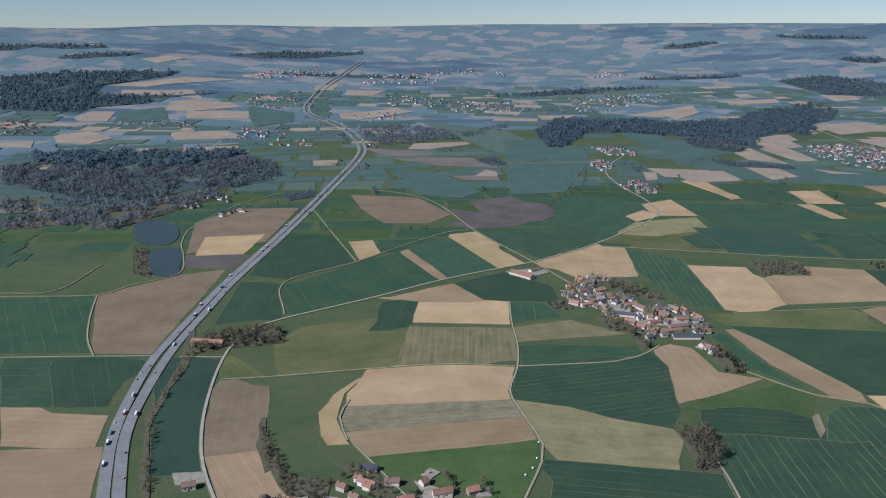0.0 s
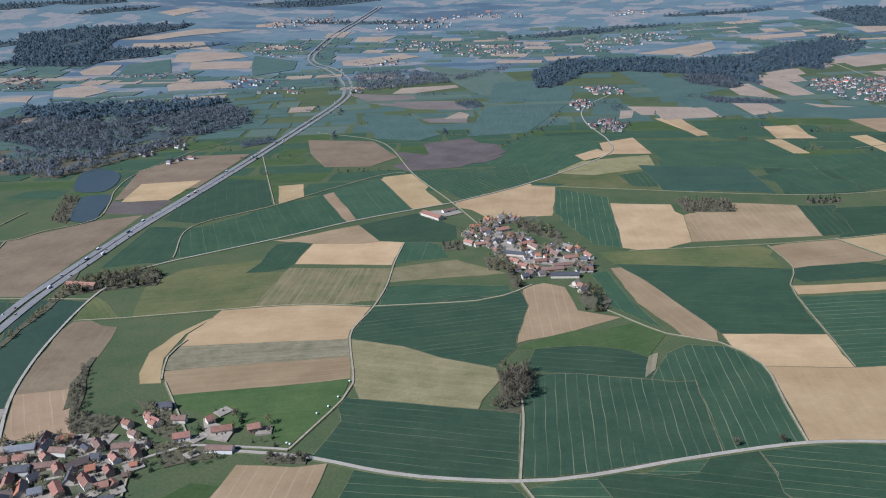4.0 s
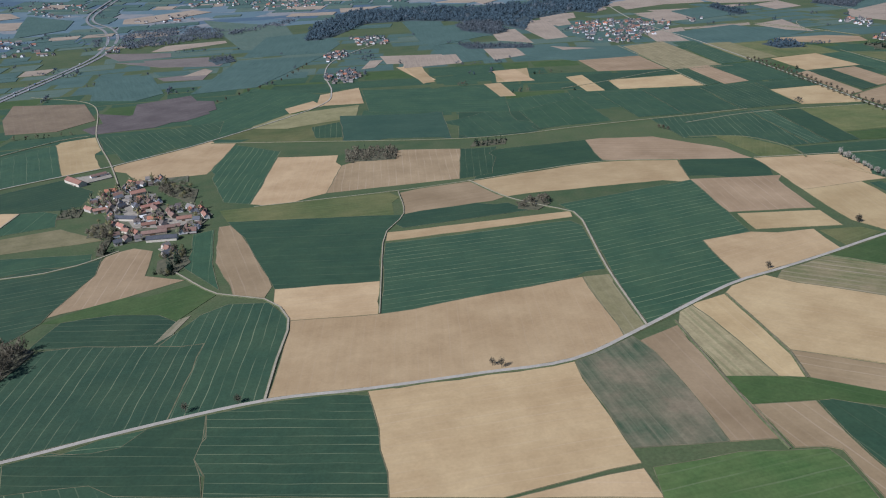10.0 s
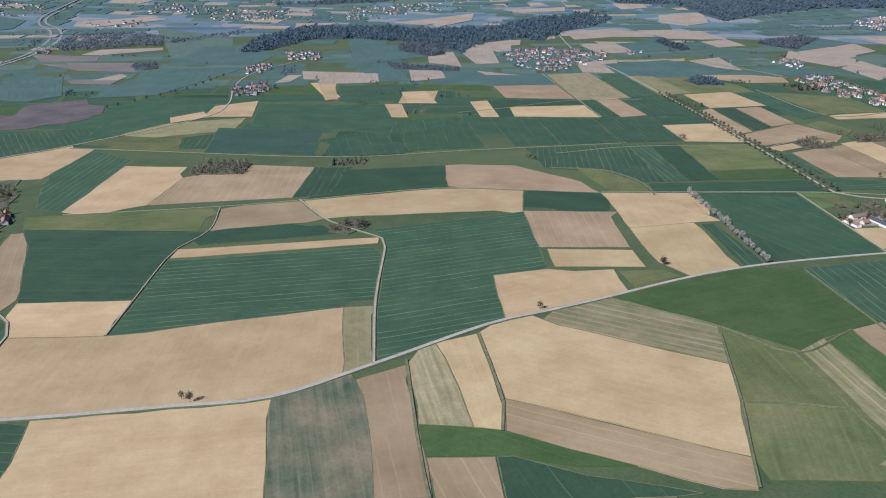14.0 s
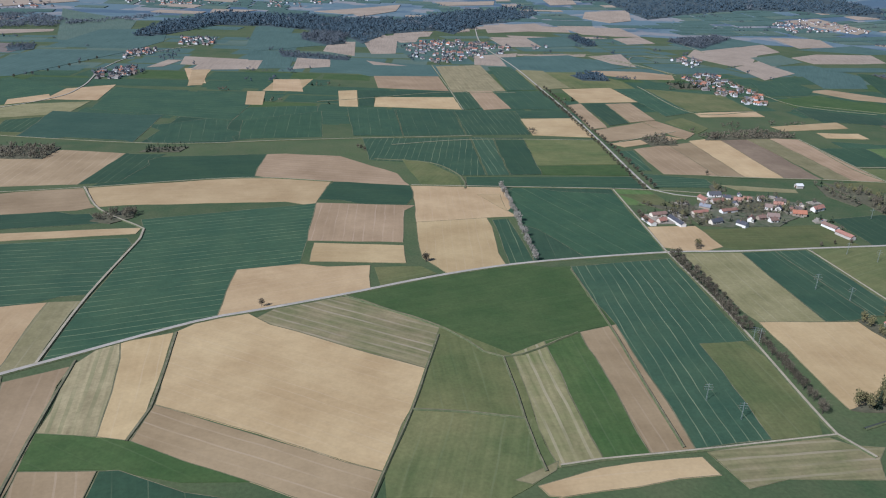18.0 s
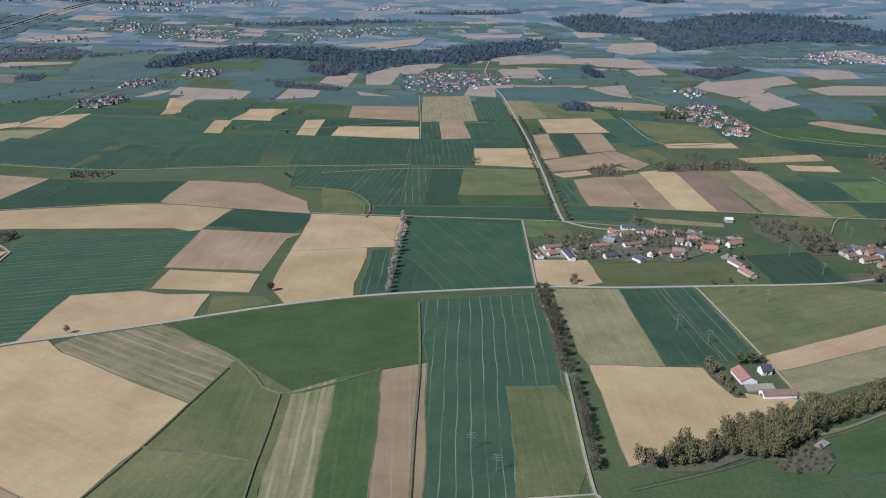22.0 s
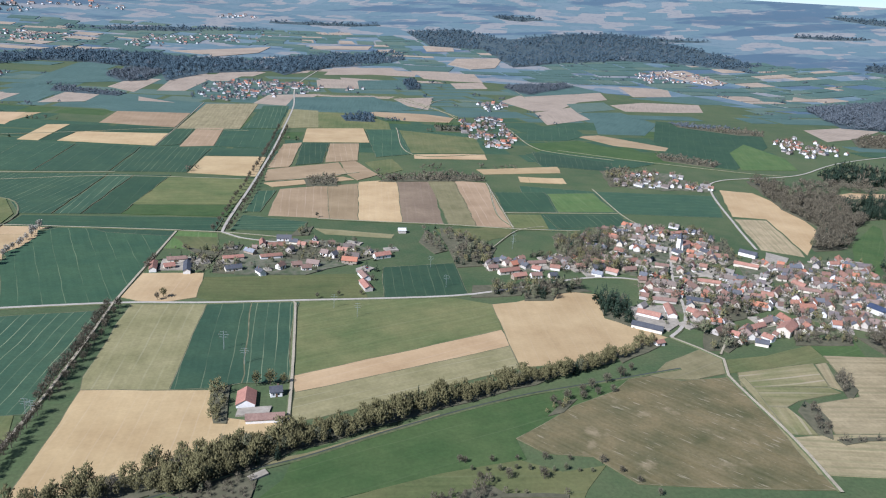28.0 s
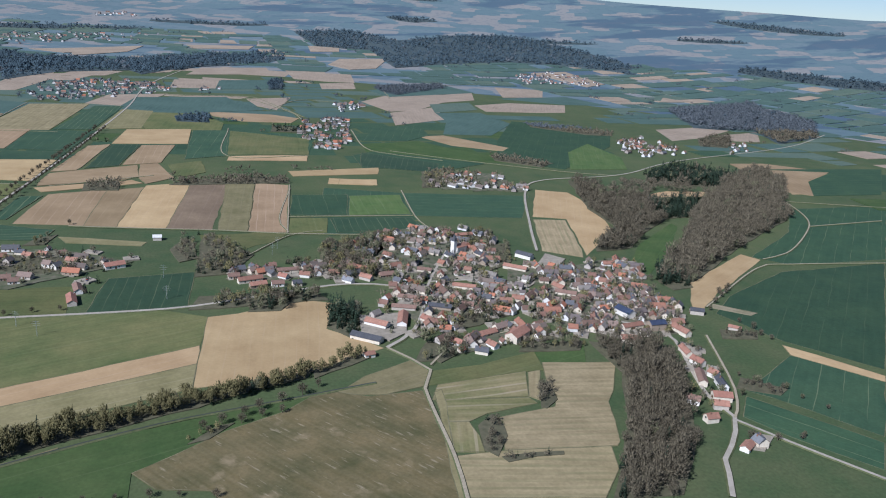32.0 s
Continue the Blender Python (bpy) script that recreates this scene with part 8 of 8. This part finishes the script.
village(45, (1582, 1039), (1652, 1071), (1655, 983), (1609, 921), (1525, 898), (1534, 963))
village(10, (1776, 1009), (1828, 1028), (1779, 959), (1705, 924))
village(26, (1196, 806), (1211, 761), (1264, 726), (1254, 705), (1166, 722))
village(40, (470, 2716), (585, 2810), (894, 2948), (884, 2777), (603, 2629), (487, 2498))
village(14, (646, 3427), (855, 3468), (855, 3356), (653, 3316))
village(40, (-1334, 2261), (-1288, 2300), (-1166, 2192), (-1152, 2049), (-1241, 2059))
village(26, (-1018, 2280), (-813, 2332), (-771, 2189), (-927, 2215))
village(40, (-818, 2883), (-572, 2894), (-523, 2711), (-594, 2582), (-705, 2692))
village(24, (-637, 2188), (-514, 2092), (-477, 1910), (-590, 1923), (-630, 1983))
village(36, (-236, 2922), (-4, 2862), (-40, 2664), (-217, 2689))
village(50, (-334, 3382), (18, 3474), (-25, 3198), (-328, 3180))
village(50, (-819, 3399), (-542, 3561), (-479, 3365), (-772, 3249))
village(36, (107, 2727), (261, 2788), (246, 2585), (102, 2525))
village(36, (427, 2777), (757, 2946), (673, 2751), (416, 2641))
village(24, (-25, 3613), (330, 3501), (315, 3403), (-9, 3446))
village(5, (-480, 1092), (-447, 1112), (-440, 1074), (-472, 1070))
village(5, (-519, 1212), (-488, 1218), (-480, 1173), (-509, 1175))
village(5, (-553, 1171), (-522, 1168), (-513, 1126), (-541, 1129))
village(6, (-291, 1837), (-222, 1883), (-223, 1761), (-275, 1738))
village(8, (-534, 1916), (-408, 1925), (-395, 1779), (-502, 1790))
gardens(130, (-370.9, 354.3), (-277.2, 355.8), (-238.4, 349.4), (-225.4, 341.7), (-235.2, 294.0), (-267.1, 281.9), (-275.3, 266.7), (-345.1, 276.9))
gardens(24, (-261.1, 393.5), (-182.4, 367.5), (-163.2, 332.5), (-216.9, 331.5))
gardens(60, (703.0, 540.3), (755.6, 548.2), (821.2, 558.6), (871.4, 527.6), (843.6, 439.8), (835.2, 485.8), (752.4, 478.3), (703.2, 490.1))
gardens(50, (967.2, 507.7), (1031.5, 500.7), (1015.7, 458.6), (957.9, 471.4))
gardens(300, (1022.5, 544.7), (1059.8, 572.0), (1103.7, 584.6), (1132.7, 539.5), (1111.7, 480.0), (1112.5, 439.4), (1171.1, 465.1), (1233.0, 484.4), (1226.7, 437.7), (1190.8, 339.1), (1155.9, 338.9), (1102.1, 373.1), (1052.4, 391.1), (1024.9, 396.0), (1032.7, 457.4), (1008.7, 472.5))
gardens(160, (1116.0, 417.8), (1151.3, 428.8), (1202.6, 414.9), (1210.3, 381.0), (1190.8, 339.1), (1155.9, 338.9), (1125.4, 353.1), (1102.1, 373.1))
gardens(24, (-60.0, 683.9), (-28.3, 731.0), (-11.1, 699.2), (9.7, 652.2), (46.5, 627.3), (55.2, 613.8), (42.2, 573.8), (-6.6, 565.1), (-18.3, 582.4), (-34.3, 643.0))
gardens(320, (1020.7, 491.9), (1067.6, 565.2), (1136.8, 575.0), (1151.6, 547.8), (1127.7, 504.5), (1156.0, 473.0), (1229.4, 462.8), (1210.6, 392.9), (1198.9, 364.4), (1169.6, 335.7), (1120.7, 345.0), (1093.5, 350.2), (1038.2, 352.9), (1010.2, 364.5), (999.6, 399.8), (1034.9, 454.0))
gardens(40, (1172.4, 328.4), (1181.0, 322.6), (1163.5, 270.7), (1144.0, 249.5), (1134.1, 248.9), (1132.1, 271.3), (1157.3, 298.7))
gardens(40, (-363.2, 339.9), (-276.9, 352.9), (-238.1, 343.8), (-241.2, 299.4), (-267.6, 286.1), (-275.5, 267.4), (-342.6, 277.3))


# ---- masts, ponds, traffic ----
FIRST_MAST = []


def mast(x, y):
    """A slim steel power mast with three cross-arms."""
    if FIRST_MAST:
        return copy_thing(FIRST_MAST[0], pose(x, y, 0, 0, 0, 165) @ Matrix.Scale(0.84, 4))
    top = new("power_mast")
    FIRST_MAST.append(top)
    v, f = [], []
    for a in range(4):
        for z, r in ((-0.3, 0.42), (12.8, 0.10)):
            t = a * math.pi / 2 + 0.78
            v.append((r * math.cos(t), r * math.sin(t), z))
    legs_v, legs_f = [], []
    for a in range(4):
        b, t = Vector(v[2 * a]), Vector(v[2 * a + 1])
        k = len(legs_v)
        for p in (b, t):
            for dx, dy in ((-0.035, -0.035), (0.035, -0.035), (0.035, 0.035), (-0.035, 0.035)):
                legs_v.append((p.x + dx, p.y + dy, p.z))
        legs_f += [(k + i, k + (i + 1) % 4, k + 4 + (i + 1) % 4, k + 4 + i) for i in range(4)]
        c, d = Vector(v[2 * ((a + 1) % 4)]), Vector(v[2 * ((a + 1) % 4) + 1])
        for s in range(9):
            p, q = b.lerp(t, s / 9), c.lerp(d, (s + 1) / 9)
            k = len(legs_v)
            for e in (p, q):
                for dz in (-0.025, 0.025):
                    legs_v.append((e.x, e.y, e.z + dz))
            legs_f.append((k, k + 2, k + 3, k + 1))
    part("lattice", mesh_of("lattice", legs_v, legs_f, [M_STEEL]), top)
    for z, reach in ((8.6, 2.6), (10.3, 3.2), (12.0, 2.2)):
        v, f = [], []
        box(v, f, -reach, -0.06, z, reach, 0.06, z + 0.12)
        arm = part("cross_arm", mesh_of("cross_arm", v, f, [M_STEEL]), top)
        for s in (-1, 1):
            v, f = [], []
            box(v, f, s * reach - 0.08, -0.08, z - 0.6, s * reach + 0.08, 0.08, z)
            part("insulator", mesh_of("insulator", v, f, [M_GLAZE]), arm)
    top.matrix_basis = pose(x, y, 0, 0, 0, 165) @ Matrix.Scale(0.84, 4)
    return tagged(top, "slim grey steel power mast with cross-arms", "power mast", "power masts")


def pond(*points):
    edge = [Vector(q) for q in smooth_line(list(points) + [points[0]], 9.0)][:-1]
    n = len(edge)
    me = mesh_of("pond", [(q.x, q.y, 0.62) for q in edge] + [(q.x, q.y, -0.3) for q in edge],
                 [tuple(range(n))] + [(i, n + i, n + (i + 1) % n, (i + 1) % n) for i in range(n)], [M_WATER])
    return tagged(new("pond", me), "still dark grey-green pond among trees", "water", kind="structure")


def wheel(top, x, y, r):
    v = [(x + r * math.cos(a), y + s, r + r * math.sin(a)) for s in (-0.1, 0.1) for a in [i * math.pi / 4 for i in range(8)]]
    f = [tuple(range(7, -1, -1)), tuple(range(8, 16))] + [(i, (i + 1) % 8, 8 + (i + 1) % 8, 8 + i) for i in range(8)]
    part("wheel", mesh_of("wheel", v, f, [M_TYRE]), top)


def first_car():
    top = new("car")
    v = [(-1.9, -0.8, 0.3), (1.9, -0.8, 0.3), (1.9, 0.8, 0.3), (-1.9, 0.8, 0.3), (-1.9, -0.8, 0.8), (1.9, -0.75, 0.72), (1.9, 0.75, 0.72), (-1.9, 0.8, 0.8)]
    part("body", mesh_of("body", v, [(3, 2, 1, 0), (4, 5, 6, 7), (0, 1, 5, 4), (1, 2, 6, 5), (2, 3, 7, 6), (3, 0, 4, 7)], [M_PAINT]), top)
    v = [(-1.7, -0.74, 0.8), (0.9, -0.74, 0.76), (0.9, 0.74, 0.76), (-1.7, 0.74, 0.8), (-1.2, -0.6, 1.3), (0.2, -0.6, 1.3), (0.2, 0.6, 1.3), (-1.2, 0.6, 1.3)]
    part("cabin", mesh_of("cabin", v, [(0, 1, 5, 4), (1, 2, 6, 5), (2, 3, 7, 6), (3, 0, 4, 7)], [M_GLASS]), top)
    v, f = [], []
    box(v, f, -1.22, -0.62, 1.28, 0.22, 0.62, 1.34)
    part("roof_panel", mesh_of("roof_panel", v, f, [M_PAINT]), top)
    for x in (-1.2, 1.2):
        for y in (-0.75, 0.75):
            wheel(top, x, y, 0.3)
    return tagged(top, "small passenger car with dark windows", "car", "cars")


def first_truck():
    top = new("truck")
    for name, mat, b in (("trailer", M_CARGO, (-5.0, -0.95, 0.8, 1.9, 0.95, 2.9)), ("cab", M_PAINT, (2.2, -0.9, 0.5, 3.7, 0.9, 2.4)), ("windscreen", M_GLASS, (3.68, -0.8, 1.4, 3.74, 0.8, 2.1)), ("chassis", M_TYRE, (-4.9, -0.6, 0.45, 3.4, 0.6, 0.78))):
        v, f = [], []
        box(v, f, *b)
        part(name, mesh_of(name, v, f, [mat]), top)
    for x in (-4.2, -3.3, 2.9):
        for y in (-0.85, 0.85):
            wheel(top, x, y, 0.42)
    return tagged(top, "articulated lorry with a box trailer", "truck", "trucks")


def traffic():
    rng = random.Random(5)
    car, truck, used = first_car(), first_truck(), set()
    for side, (kind, width, line) in enumerate([q for q in LANES if q[0] == "motorway"]):
        run = 0.0
        for a, b in zip(line, line[1:]):
            run += (b - a).length
            if run < 1 or rng.random() < 0.5 or a.y > 2300:
                continue
            d = (b - a).normalized() * (1 if side else -1)
            off = Vector((-d.y, d.x)) * rng.choice((-2.0, 1.8))
            one = truck if rng.random() < 0.3 else car
            m = pose(a.x + off.x, a.y + off.y, 0.76, 0, 0, math.degrees(math.atan2(d.y, d.x)))
            if one in used:
                copy_thing(one, m)
            else:
                one.matrix_basis = m @ Matrix.Scale(0.62, 4)
                used.add(one)
    for x, y, turn in YARDS[::5]:
        copy_thing(car, pose(x + rng.uniform(-2, 2), y + rng.uniform(-2, 2), 0.9, 0, 0, turn + rng.choice((0, 90)) + rng.uniform(-12, 12)))


FIRST_BALE = []


def bale(x, y):
    """A round straw bale in white film, lying on its side, with softened rims and end folds."""
    at = pose(x, y, 0.5, 0, 0, (x * 37) % 180)
    if FIRST_BALE:
        return copy_thing(FIRST_BALE[0], at)
    top = new("silage_bale")
    FIRST_BALE.append(top)
    rings = ((-0.75, 0.18), (-0.75, 0.66), (-0.62, 0.80), (0.0, 0.84), (0.62, 0.80), (0.75, 0.66), (0.75, 0.18))
    v = [(s, r * math.cos(i * math.pi / 7), 0.8 + r * math.sin(i * math.pi / 7) * 0.96) for s, r in rings for i in range(14)]
    f = [(a * 14 + i, a * 14 + (i + 1) % 14, a * 14 + 14 + (i + 1) % 14, a * 14 + 14 + i) for a in range(6) for i in range(14)]
    part("wrap", mesh_of("wrap", v, f, [M_FILM], smooth=True), top)
    for s in (-0.74, 0.74):
        part("end_fold", mesh_of("end_fold", [(s, 0.19 * math.cos(i * math.pi / 4), 0.8 + 0.19 * math.sin(i * math.pi / 4)) for i in range(8)], [tuple(range(8))], [M_FILM]), top)
    top.matrix_basis = at @ Matrix.Scale(0.7, 4)
    return tagged(top, "white film-wrapped round silage bale beside a track", "bale", "silage bales")


mast(750.3, 368.6)
mast(760.6, 351.0)
mast(616.2, 264.6)
mast(623.5, 248.0)
mast(824.5, 403.8)
mast(812.6, 419.1)
mast(887.5, 485.6)
mast(889.0, 446.9)
mast(962.1, 524.3)
mast(967.8, 539.4)
mast(673.5, 310.9)
mast(670.9, 312.5)
pond((-583.5, 1047.1), (-573.3, 1063.3), (-523.3, 1021.3), (-502.6, 958.2), (-505.8, 919.6), (-542.6, 929.1), (-568.8, 989.7))
pond((-519.7, 898.5), (-484.7, 899.3), (-464.8, 817.8), (-460.5, 786.6), (-486.0, 790.7), (-508.1, 849.6))
bale(-152.7, 367.9)
bale(-147.0, 375.1)
bale(-142.5, 385.6)
bale(-137.7, 404.4)
bale(-164.6, 338.9)
bale(-162.7, 337.7)
traffic()
